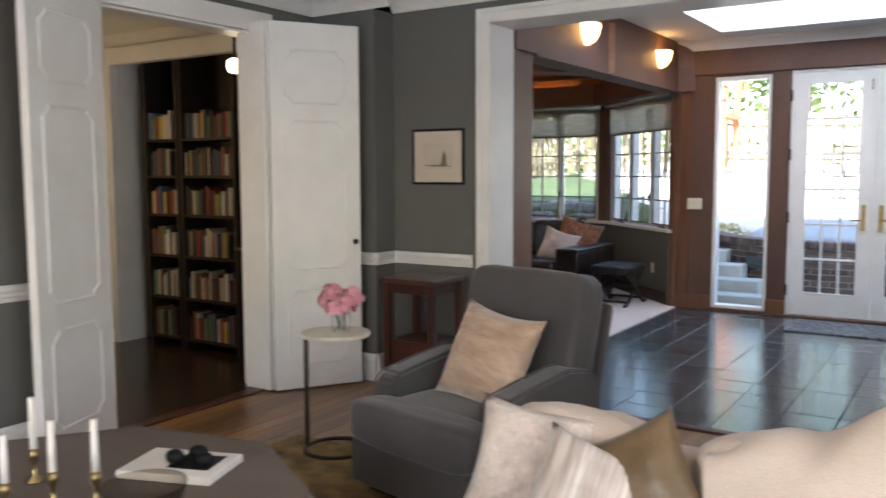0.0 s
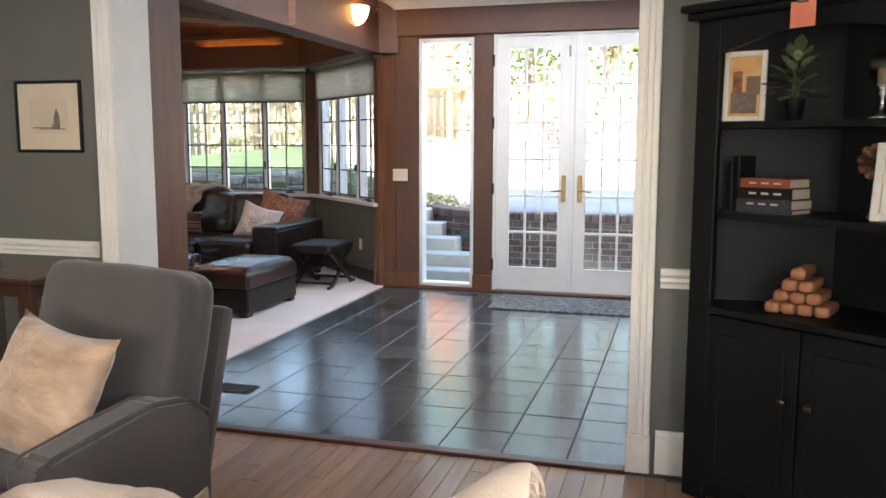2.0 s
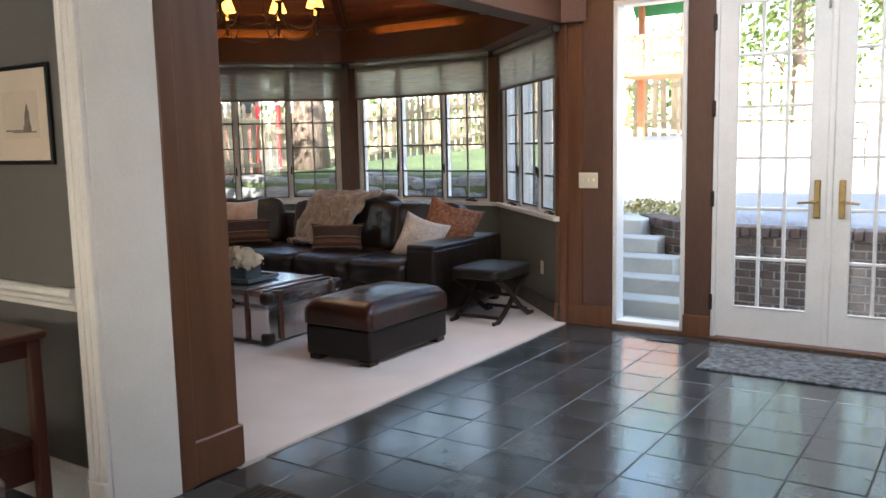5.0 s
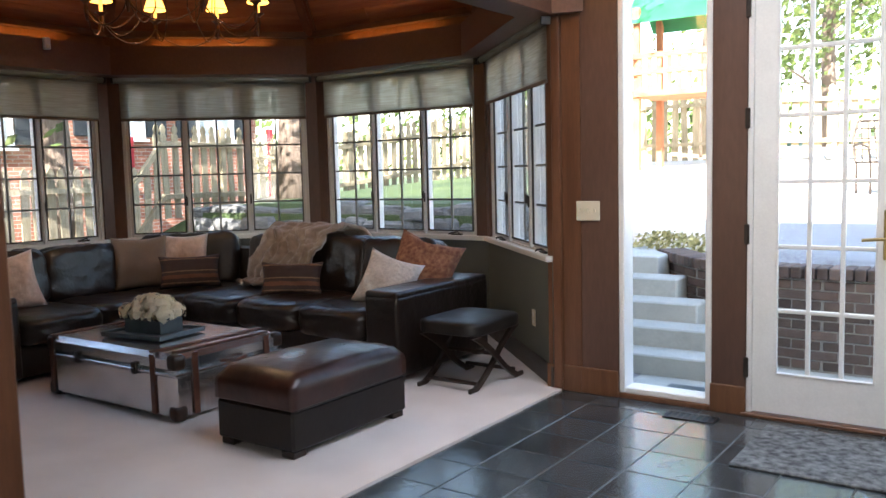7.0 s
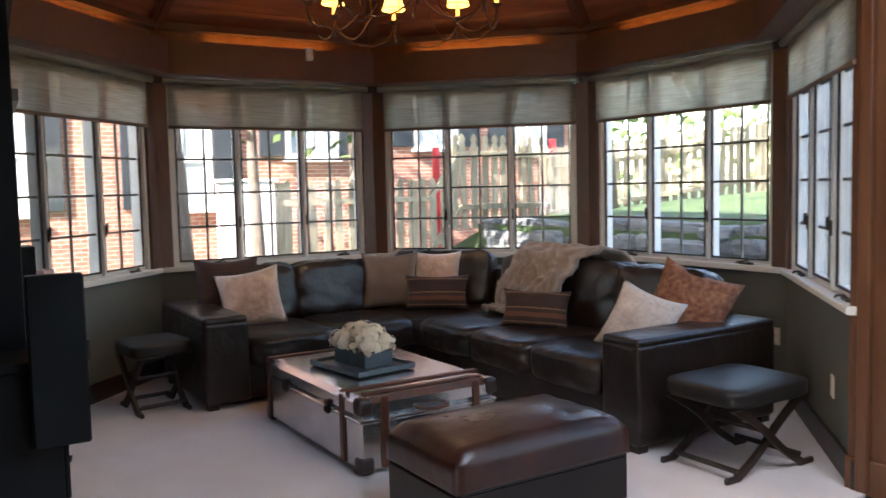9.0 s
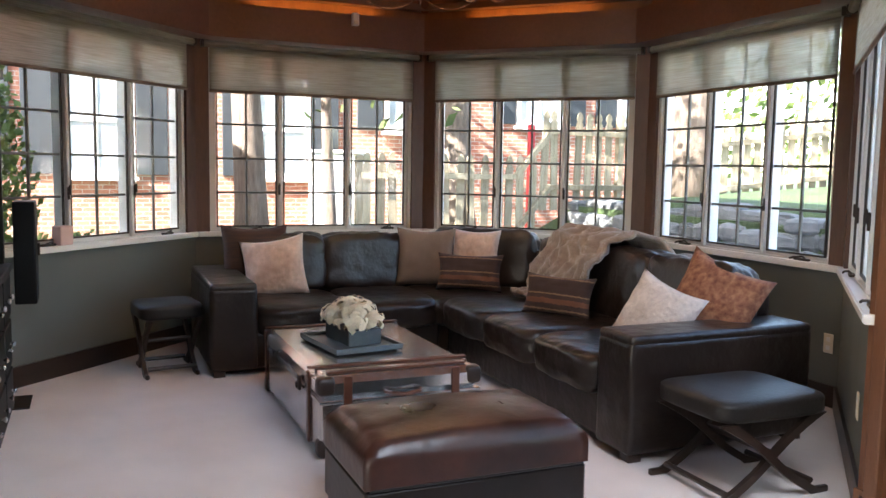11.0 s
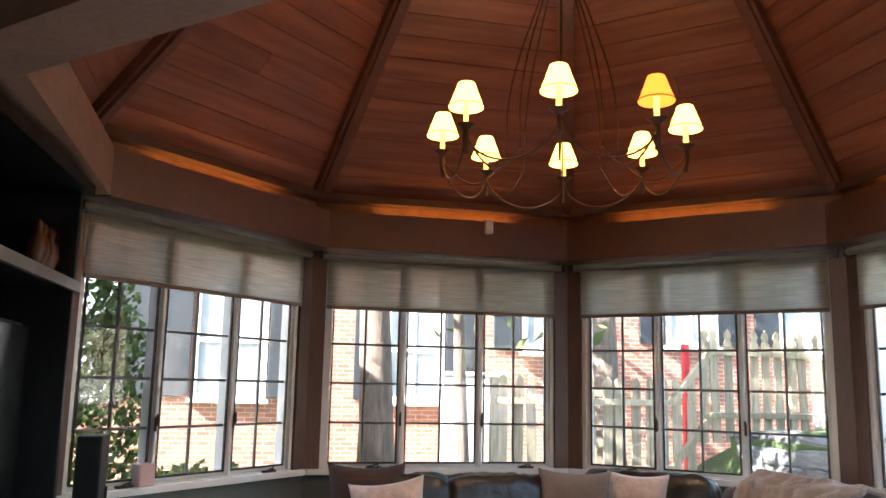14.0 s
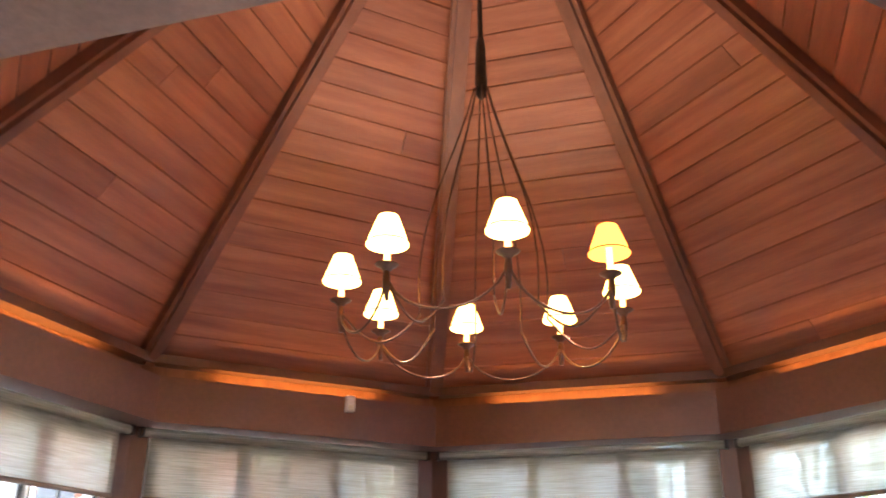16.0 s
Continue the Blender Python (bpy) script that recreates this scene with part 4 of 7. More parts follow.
SL.data.shape, SL.data.size, SL.data.size_y = "RECTANGLE", SX1 - SX0 - 0.1, SY1 - SY0 - 0.1
SL.data.energy, SL.data.color = SKY_W, (0.90, 0.96, 1.0)
SL.matrix_world = look(((SX0 + SX1) / 2, (SY0 + SY1) / 2, 3.345), ((SX0 + SX1) / 2, (SY0 + SY1) / 2 + 0.001, 0))
setting("wall_hall_east", boxes((1.30, 5.34, -0.02, 1.42, YB, 2.8)), M_BEAM, "plain brown wood wall", "wall")
# Unseen block, added to keep direct sun off the skylight and patio.
setting("sun_blocking_mass", boxes((-7.0, -2.72, 2.82, 7.0, 5.15, 8.0)), M_HOUSE, "unseen brick block added to keep sun off hall and patio", "house")
setting("roof_hall", boxes((XE, 5.34, ZC + 0.121, SX0 - 0.06, YB + 0.2, ZC + 0.3), (SX1 + 0.06, 5.19, ZC + 0.121, 1.42, YB + 0.2, ZC + 0.3)), M_ROOF, "flat roof over the hall", "roof")

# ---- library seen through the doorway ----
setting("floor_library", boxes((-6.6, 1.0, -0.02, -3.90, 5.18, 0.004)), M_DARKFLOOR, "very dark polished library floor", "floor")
setting("library_sill", boxes((-3.90, DW0, -0.02, -3.80, DW1, 0.014), bevel=0.004), M_CHERRY, "reddish wooden doorway sill", "threshold")
setting("wall_library_west", boxes((-6.75, 1.0, -0.02, -6.6, 5.20, 2.7)), M_YELLOW, "yellow painted wall with warm lamplight in its colour", "wall")
setting("wall_library_south", boxes((-6.6, 0.9, -0.02, -4.02, 1.0, 2.7)), M_YELLOW, "yellow painted wall with warm lamplight in its colour", "wall")
setting("ceiling_library", boxes((-6.75, 0.9, 2.62, -4.02, 5.18, 2.7)), M_CEIL, "flat white library ceiling", "ceiling")
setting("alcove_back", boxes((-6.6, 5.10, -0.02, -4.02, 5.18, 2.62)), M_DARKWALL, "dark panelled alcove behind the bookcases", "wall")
LC0, LC1, LCT = -6.02, -4.10, 2.36
setting("alcove_casing", boxes((LC0 - 0.22, 4.66, 0, LC0, 4.72, LCT + 0.14), (LC1, 4.66, 0, LC1 + 0.08, 4.72, LCT + 0.14), (LC0, 4.66, LCT, LC1, 4.72, LCT + 0.14), (LC0 - 0.22, 4.72, 0, LC0 - 0.0, 5.09, 2.62), (LC0, 4.72, LCT, LC1, 4.74, 2.62), bevel=0.004), M_WHITE, "white casing round the bookcase alcove", "casing")
casing_w = boxes((-3.88, DW0 - 0.11, 0, -3.855, DW0, DT + 0.13), (-3.88, DW1, 0, -3.855, DW1 + 0.11, DT + 0.13), (-3.88, DW0, DT, -3.856, DW1, DT + 0.13), (-4.07, DW0, 0, -3.88, DW0 + 0.018, DT), (-4.07, DW1 - 0.018, 0, -3.88, DW1, DT), (-4.07, DW0 + 0.018, DT - 0.018, -3.88, DW1 - 0.018, DT), bevel=0.004)
setting("doorway_casing", casing_w, M_WHITE, "white casing of the library doorway", "casing")

# ---- sunroom furniture ----
def at(x, y, z=0.0, rz=0.0, rx=0.0, ry=0.0):
    return pose(x, y, z, rx, ry, rz)


# sectional sofa: A along the north, B along the west, a wedge between
sofa = thing("sectional_sofa", "worn dark brown leather sectional sofa in an L shape", "sofa")
AX0, AX1, AF, AB = -5.70, -3.50, 8.62, 9.72
BF, BB0, BY0, BY1 = -5.70, -6.78, 7.05, 8.62
bm = bmesh.new()
box(bm, AX0, AF + 0.05, 0.05, AX1 - 0.28, AB, 0.28, bevel=0.02, seg=2)
part("base", bm, M_LEATHER, sofa)
bm = bmesh.new()
box(bm, BB0, BY0 + 0.28, 0.05, BF - 0.05, BY1, 0.28, bevel=0.02, seg=2)
part("base", bm, M_LEATHER, sofa)
bm = bmesh.new()
prism(bm, [(BF - 0.05, BY1 + 0.002), (AX0 - 0.002, AF + 0.05), (AX0 - 0.002, AB), (-6.20, AB), (BB0, 9.16), (BB0, BY1 + 0.002)], 0.05, 0.28)
part("corner_base", bm, M_LEATHER, sofa)


def soft(bm, name, m, parent=None, mat=None, label=""):
    bmesh.ops.transform(bm, matrix=m, verts=bm.verts)
    return part(name, bm, mat or M_LEATHER, parent or sofa, label, smooth=True)


def arm(x0, y0, x1, y1):
    bm = bmesh.new()
    box(bm, x0, y0, 0.05, x1, y1, 0.585, bevel=0.035, seg=3)
    a = part("arm", bm, M_LEATHER, sofa, smooth=True)
    bm = bmesh.new()
    box(bm, x0 + 0.004, y0 + 0.004, 0.555, x1 - 0.004, y1 - 0.004, 0.612, bevel=0.026, seg=3)
    part("arm_pad", bm, M_LEATHER, a, smooth=True)


arm(AX1 - 0.28, AF, AX1, AB)
arm(BB0, BY0, BF, BY0 + 0.30)
for i in range(3):
    w = (AX1 - 0.28 - AX0) / 3
    soft(puff(w + 0.016, 0.80, 0.225, 20, 5.5, 0.06, seed=i * 3.1, sag=0.06), "seat_cushion", at(AX0 + w * (i + 0.5), AF + 0.36, 0.25))
for i in range(2):
    w = (BY1 - BY0 - 0.30) / 2
    soft(puff(0.80, w + 0.016, 0.215, 20, 5.5, 0.06, seed=20 + i * 3.1, sag=0.05), "seat_cushion", at(BF - 0.36, BY0 + 0.30 + w * (i + 0.5), 0.25))
soft(puff(0.88, 0.88, 0.215, 20, 5.5, 0.06, seed=31, sag=0.04), "seat_cushion", at(-6.02, 8.98, 0.25))
bm = bmesh.new()
box(bm, AX0 + 0.003, AB - 0.24, 0.28, AX1 - 0.283, AB, 0.74, bevel=0.05, seg=3)
part("back", bm, M_LEATHER, sofa, smooth=True)
bm = bmesh.new()
box(bm, BB0, BY0 + 0.303, 0.28, BB0 + 0.24, BY1 - 0.003, 0.74, bevel=0.05, seg=3)
part("back", bm, M_LEATHER, sofa, smooth=True)
bm = bmesh.new()
prism(bm, [(BB0 + 0.20, BY1 + 0.0), (BB0, BY1 + 0.0), (BB0, 9.16), (-6.20, AB), (AX0, AB), (AX0, AB - 0.20), (-6.12, AB - 0.22), (BB0 + 0.22, 9.04)], 0.28, 0.74)
part("corner_back", bm, M_LEATHER, sofa)
for i in range(3):
    w = (AX1 - 0.28 - AX0) / 3
    soft(puff(w + 0.05, 0.30, 0.46, 20, 6.0, 0.09, seed=40 + i * 2.3), "back_cushion", at(AX0 + w * (i + 0.5), AB - 0.27, 0.42, rx=-9))
for i in range(2):
    w = (BY1 - BY0 - 0.30) / 2
    soft(puff(0.28, w + 0.05, 0.43, 20, 6.0, 0.12, seed=50 + i * 2.3), "back_cushion", at(BB0 + 0.25, BY0 + 0.30 + w * (i + 0.5), 0.42, ry=-9))
soft(puff(0.86, 0.30, 0.46, 20, 6.0, 0.10, seed=61), "back_cushion", at(-6.30, 9.22, 0.42, rz=45, rx=-9))
for x, y in ((AX1 - 0.06, AF + 0.06), (BF - 0.06, BY0 + 0.06), (AX1 - 0.06, AB - 0.06), (BB0 + 0.06, BY0 + 0.06), (AX0, AF + 0.12), (BB0 + 0.08, 9.1)):
    part("foot", boxes((x - 0.035, y - 0.035, 0.012, x + 0.035, y + 0.035, 0.055)), M_ESPRESSO, sofa)


def cushion(name, label, w, h, d, mat, m, seed, parts=()):
    ob = part(name, pillow(w, h, d, seed), mat, None, "", True)
    ob.matrix_world = m
    tagged(ob, label, "cushion", "sofa cushions")
    return ob


cushion("scatter_cushion", "shiny peach satin cushion against the dark leather", 0.46, 0.44, 0.17, M_PEACH, at(-6.22, 7.58, 0.43, rz=70, rx=-18, ry=-9), 1)
cushion("scatter_cushion", "brown patterned cushion behind the peach one", 0.48, 0.46, 0.15, M_KILIM, at(-6.46, 7.47, 0.47, rz=88, rx=-8), 2)
cushion("scatter_cushion", "plain taupe linen cushion on the corner seat", 0.46, 0.46, 0.16, M_TAUPE, at(-6.30, 8.72, 0.45, rz=62, rx=-14), 3)
cushion("scatter_cushion", "small pale peach cushion tucked in the corner", 0.40, 0.40, 0.14, M_PEACH, at(-6.20, 9.08, 0.50, rz=45, rx=-12), 4)
cushion("lumbar_cushion", "dark striped kilim lumbar cushion", 0.50, 0.28, 0.15, M_STRIPED, at(-5.93, 8.92, 0.46, rz=52, rx=-14), 5)
cushion("lumbar_cushion", "brown striped kilim lumbar cushion", 0.50, 0.27, 0.15, M_STRIPED, at(-4.86, 9.02, 0.445, rz=28, rx=-16), 6)
cushion("scatter_cushion", "crumpled off-white velvet cushion leaning on the arm", 0.42, 0.42, 0.18, M_CREAMC, at(-3.99, 9.00, 0.41, rz=18, rx=-24, ry=18), 7)
cushion("scatter_cushion", "rust paisley cushion against the sofa back", 0.52, 0.52, 0.17, M_RUST, at(-3.89, 9.26, 0.42, rz=12, rx=-20, ry=16), 8)

# fur throw draped over the back and seat
bm = bmesh.new()
nu, nv = 60, 56
prof = [(9.76, 0.62), (9.74, 0.80), (9.66, 0.925), (9.50, 0.955), (9.36, 0.90), (9.29, 0.78), (9.24, 0.64), (9.18, 0.54), (9.10, 0.49)]
g = []
for i in range(nu + 1):
    u = i / nu
    rowv = []
    for jj in range(nv + 1):
        t = jj / nv * (len(prof) - 1.001)
        k0 = int(t)
        f = t - k0
        y, z = prof[k0][0] * (1 - f) + prof[k0 + 1][0] * f, prof[k0][1] * (1 - f) + prof[k0 + 1][1] * f
        fold = 0.026 * abs(math.sin(u * 21 + 2.4 * noise.noise(Vector((u * 2, jj * 0.09, 7))))) + 0.045 * noise.noise(Vector((u * 5, jj * 0.13, 0))) + 0.018 * noise.noise(Vector((u * 14, jj * 0.5, 3)))
        x = -5.44 + 0.62 * u - 0.10 * (jj / nv) * (1 - u) + 0.30 * (1 - jj / nv) * u - 0.16 * (jj / nv) ** 2 * u + 0.07 * noise.noise(Vector((u * 2.5, jj * 0.12, 4)))
        rowv.append(bm.verts.new((x, y - fold - 0.012, z + fold * 0.7 + 0.012)))
    g.append(rowv)
for i in range(nu):
    for jj in range(nv):
        bm.faces.new((g[i][jj], g[i + 1][jj], g[i + 1][jj + 1], g[i][jj + 1]))
bmesh.ops.recalc_face_normals(bm, faces=bm.faces)
bmesh.ops.solidify(bm, geom=bm.faces[:], thickness=0.03)
tagged(part("throw_blanket", bm, M_THROW, None, "", True), "taupe faux fur throw draped over the sofa back", "blanket")

# storage ottoman
ot = thing("storage_ottoman", "oxblood brown leather storage ottoman on block feet", "ottoman", at(-3.32, 7.665, 0.012))
# Body shade comes from the darker leather copy.
part("body", boxes((-0.272, -0.442, 0.035, 0.272, 0.442, 0.236), bevel=0.012), M_LEATHER_SHADE, ot)
bm = bmesh.new()
bmesh.ops.create_cube(bm, size=1.0)
bmesh.ops.subdivide_edges(bm, edges=bm.edges[:], cuts=17, use_grid_fill=True)
for v in bm.verts:
    x, y, z = v.co.x * 2, v.co.y * 2, v.co.z
    rx, ry = max(0.0, abs(x) - 0.86) / 0.14, max(0.0, abs(y) - 0.91) / 0.09
    top = 0.16 - 0.045 * (max(rx, ry) ** 2.2) + 0.036 * (1 - x * x) * (1 - y * y) + 0.006 * noise.noise(Vector((x * 3, y * 5, 1)))
    side_in = 1 - 0.025 * max(0.0, z * 2) ** 3
    v.co = Vector((x * 0.275 * side_in, y * 0.445 * side_in, (z + 0.5) * top))
bmesh.ops.transform(bm, matrix=Matrix.Translation((0, 0, 0.242)), verts=bm.verts)
part("lid", bm, M_LEATHER2, ot, "padded lid with a worn reddish sheen", smooth=True)
for sx in (-1, 1):
    bm = bmesh.new()
    tube(bm, [(sx * 0.272, -0.425 + 0.05 * i, 0.239) for i in range(18)], 0.005, 6)
    part("piping", bm, M_BLACKLEATHER, ot)
for sx in (-1, 1):
    for sy in (-1, 1):
        part("foot", boxes((sx * 0.215 - 0.045, sy * 0.385 - 0.045, 0.0, sx * 0.215 + 0.045, sy * 0.385 + 0.045, 0.036), bevel=0.006), M_ESPRESSO, ot)

# aluminium trunk used as a coffee table
TX, TY, TH = 1.275, 0.80, 0.385
tk = thing("trunk_table", "brushed aluminium steamer trunk with leather straps as table", "coffee table", at(-4.69, 7.725, 0.012))
part("body", boxes((-TX / 2, -TY / 2, 0.025, TX / 2, TY / 2, 0.268), bevel=0.012), M_TRUNK, tk)
part("lid", boxes((-TX / 2 - 0.004, -TY / 2 - 0.004, 0.272, TX / 2 + 0.004, TY / 2 + 0.004, TH), bevel=0.03), M_TRUNK, tk)
part("band", boxes((-TX / 2 - 0.006, -TY / 2 - 0.006, 0.262, TX / 2 + 0.006, TY / 2 + 0.006, 0.276), bevel=0.003), M_TRUNK, tk)
for x in (-0.595, 0.44):
    bm = boxes((x - 0.02, -TY / 2 - 0.012, 0.03, x + 0.02, -TY / 2 - 0.001, TH - 0.01), (x - 0.02, TY / 2 + 0.001, 0.03, x + 0.02, TY / 2 + 0.012, TH - 0.01), (x - 0.02, -TY / 2 - 0.010, TH + 0.001, x + 0.02, TY / 2 + 0.010, TH + 0.009), bevel=0.003)
    part("strap", bm, M_STRAP, tk, "brown leather strap with stitching")
for y in (-0.27, 0.27):
    for xa in (TX / 2 + 0.004, -TX / 2 - 0.014):
        part("strap", boxes((xa, y - 0.02, 0.03, xa + 0.010, y + 0.02, TH), bevel=0.003), M_STRAP, tk, "brown leather strap with stitching")
for x in (TX / 2 - 0.075,):
    part("edge_trim", boxes((x - 0.022, -TY / 2 + 0.05, TH + 0.001, x + 0.022, TY / 2 - 0.05, TH + 0.010), bevel=0.004), M_STRAP, tk)
for sx in (-1, 1):
    for sy in (-1, 1):
        for z in (0.05, TH - 0.045):
            bm = puff(0.085, 0.085, 0.09, 5, 4.0)
            bmesh.ops.transform(bm, matrix=Matrix.Translation((sx * (TX / 2 - 0.03), sy * (TY / 2 - 0.03), z - 0.045)), verts=bm.verts)
            part("corner_cap", bm, M_ESPRESSO, tk, smooth=True)
for x in (-0.30, 0.28):
    bm = boxes((x - 0.02, -TY / 2 - 0.022, 0.245, x + 0.02, -TY / 2 - 0.006, 0.315), (x - 0.011, -TY / 2 - 0.032, 0.255, x + 0.011, -TY / 2 - 0.02, 0.285), bevel=0.003)
    part("latch", bm, M_IRON, tk, "dark metal draw latch")
bm = bmesh.new()
tube(bm, [(TX / 2 + 0.01, -0.09, 0.30), (TX / 2 + 0.045, -0.07, 0.30), (TX / 2 + 0.05, 0.0, 0.29), (TX / 2 + 0.045, 0.07, 0.30), (TX / 2 + 0.01, 0.09, 0.30)], 0.01)
part("handle", bm, M_STRAP, tk)

tr = thing("serving_tray", "dark galvanised square tray on the trunk", "tray", at(-4.70, 7.66, 0.012 + TH + 0.009, rz=8))
part("plate", boxes((-0.25, -0.19, 0.0, 0.25, 0.19, 0.012), bevel=0.003), M_GALV, tr)
part("rim", boxes((-0.25, -0.19, 0.012, 0.25, -0.178, 0.03), (-0.25, 0.178, 0.012, 0.25, 0.19, 0.03), (-0.25, -0.178, 0.012, -0.238, 0.178, 0.03), (0.238, -0.178, 0.012, 0.25, 0.178, 0.03)), M_GALV, tr)
vz = 0.012 + TH + 0.009 + 0.013
fl = thing("flower_box", "cream peonies in a low grey metal box", "flowers", at(-4.72, 7.68, vz, rz=8))
part("planter", boxes((-0.155, -0.095, 0.0, 0.155, 0.095, 0.085), bevel=0.004), M_GALV, fl)
rf2 = random.Random(8)


def bloom(bm, c, r, rnd):
    """A ruffled flower head of many curled petals."""
    for q in range(60):
        th, ph = rnd.uniform(0, 6.283), rnd.uniform(-0.35, 1.45)
        n0 = Vector((math.cos(th) * math.cos(ph), math.sin(th) * math.cos(ph), math.sin(ph)))
        t1 = n0.orthogonal().normalized()
        t1 = (Matrix.Rotation(rnd.uniform(0, 6.28), 3, n0) @ t1).normalized()
        t2 = n0.cross(t1)
        rr = r * rnd.uniform(0.62, 1.2)
        n0 = (n0 + 0.9 * Vector((rnd.uniform(-1, 1), rnd.uniform(-1, 1), rnd.uniform(-1, 1))) * 0.35).normalized()
        t2 = n0.cross(t1).normalized()
        s = r * rnd.uniform(0.2, 0.36)
        vs = []
        for a in range(3):
            for b in range(3):
                u, v = a - 1, b - 1
                bend = 0.30 * (u * u + v * v) * s * rnd.uniform(0.2, 1.0)
                vs.append(bm.verts.new(Vector(c) + n0 * (rr - bend * 0.9) + t1 * u * s + t2 * v * s))
        for a in range(2):
            for b in range(2):
                bm.faces.new((vs[a * 3 + b], vs[a * 3 + b + 1], vs[a * 3 + b + 4], vs[a * 3 + b + 3]))


for x, y, z in ((-0.13, -0.06, 0.12), (-0.04, -0.08, 0.13), (0.06, -0.07, 0.125), (0.14, -0.05, 0.115), (-0.13, 0.05, 0.125), (-0.03, 0.03, 0.17), (0.07, 0.03, 0.165), (0.14, 0.05, 0.12), (-0.07, -0.02, 0.165), (0.02, -0.03, 0.175), (0.10, -0.01, 0.155)):
    bm = bmesh.new()
    bloom(bm, (0, 0, 0), 0.062, rf2)
    bmesh.ops.transform(bm, matrix=Matrix.Translation((x, y, z)), verts=bm.verts)
    part("bloom", bm, M_PETAL, fl, smooth=True)


def x_stool(m, label, wx=0.50, wy=0.46, h=0.44):
    """Padded stool on crossed curved legs with a stretcher."""
    st = thing("x_stool", label, "stool", m, "leather stools")
    bm = puff(wx, wy, 0.10, 10, 6.0, 0.02)
    bmesh.ops.transform(bm, matrix=Matrix.Translation((0, 0, h - 0.10)), verts=bm.verts)
    part("seat", bm, M_BLACKLEATHER, st, smooth=True)
    for sy in (-1, 1):
        y = sy * (wy / 2 - 0.045)
        for s in (-1, 1):
            bm = bmesh.new()
            rows = []
            for q in range(13):
                t = q / 12
                x = s * (wx / 2 - 0.035) * (1 - 2 * t) * (0.72 + 0.28 * abs(1 - 2 * t))
                z = (h - 0.10) * (1 - t) ** 1.05 + 0.004
                hw = 0.026 + 0.016 * abs(1 - 2 * t) ** 2
                yy = y + s * 0.013
                rows.append([bm.verts.new(c) for c in ((x - hw, yy - 0.012, z), (x + hw, yy - 0.012, z), (x + hw, yy + 0.012, z), (x - hw, yy + 0.012, z))])
            for a, b in zip(rows, rows[1:]):
                for q in range(4):
                    bm.faces.new((a[q], a[(q + 1) % 4], b[(q + 1) % 4], b[q]))
            bm.faces.new(rows[0])
            bm.faces.new(rows[-1][::-1])
            fx0 = -s * (wx / 2 - 0.035)
            box(bm, fx0 - 0.05, y + s * 0.013 - 0.0125, 0.0, fx0 + 0.05, y + s * 0.013 + 0.0125, 0.03, bevel=0.006)
            bmesh.ops.recalc_face_normals(bm, faces=bm.faces)
            part("leg", bm, M_ESPRESSO, st, smooth=False)
    for z, x in ((h * 0.45, 0.0), (0.05, wx / 2 - 0.06), (0.05, -wx / 2 + 0.06)):
        bm = bmesh.new()
        tube(bm, [(x, -wy / 2 + 0.05, z), (x, wy / 2 - 0.05, z)], 0.014)
        part("stretcher", bm, M_ESPRESSO, st)
    return st


x_stool(at(-3.16, 8.95, 0.012, rz=90), "black leather padded stool on crossed legs beside the sofa", 0.58, 0.48)
x_stool(at(-6.05, 6.82, 0.012, rz=8), "black leather padded stool by the window wall", 0.42, 0.40, 0.46)

# ---- entertainment cabinet along the south side ----
ec = thing("media_cabinet", "black painted media cabinet with drawers and upper shelf", "cabinet")
C0, C1, CF = -5.21, -3.68, 5.99
part("carcass", boxes((C0, 5.61, 0.06, C1, CF - 0.02, 0.80), bevel=0.004), M_BLACK, ec)
part("plinth", boxes((C0 + 0.03, 5.61, 0.012, C1 - 0.03, CF - 0.05, 0.06)), M_BLACK, ec)
part("counter", boxes((C0 - 0.02, 5.61, 0.801, C1 + 0.02, CF + 0.015, 0.835), bevel=0.006), M_BLACK, ec)
for i in range(4):
    for jz, (z0, z1) in enumerate(((0.09, 0.30), (0.32, 0.55), (0.57, 0.78))):
        w = (C1 - C0) / 4
        d = part("drawer", boxes((C0 + w * i + 0.012, CF - 0.019, z0, C0 + w * (i + 1) - 0.012, CF, z1), bevel=0.005), M_BLACK, ec)
        for kx in (0.3, 0.7):
            bm = bmesh.new()
            lathe(bm, [(0.001, 0.026), (0.012, 0.022), (0.014, 0.015), (0.006, 0.008), (0.006, 0)], 12, Matrix.Translation((C0 + w * (i + kx), CF, (z0 + z1) / 2)) @ Matrix.Rotation(-math.pi / 2, 4, "X"))
            part("knob", bm, M_STEEL, d, smooth=True)
CU = -3.98
for x in (C0, CU - 0.05):
    part("upright", boxes((x, 5.61, 0.836, x + 0.05, 5.90 if x > C0 else CF - 0.02, 2.20), bevel=0.004), M_BLACK, ec)
part("back_panel", boxes((C0 + 0.05, 5.605, 0.836, CU - 0.05, 5.62, 2.20)), M_BLACK, ec)
part("shelf", boxes((C0 + 0.05, 5.62, 1.775, CU - 0.05, 5.90, 1.80), bevel=0.003), M_BLACK, ec)
bm = bmesh.new()
prism(bm, [(C0 - 0.002, CF - 0.021), (CU, 5.90), (CU, 5.921), (C0 - 0.002, CF)], 1.765, 1.81)
part("shelf_edge", bm, M_STEELD, ec)
bm = bmesh.new()
prism(bm, [(C0 - 0.03, 5.61), (CU + 0.02, 5.61), (CU + 0.02, 5.93), (C0 - 0.03, CF + 0.02)], 2.201, 2.25)
part("top", bm, M_BLACK, ec)
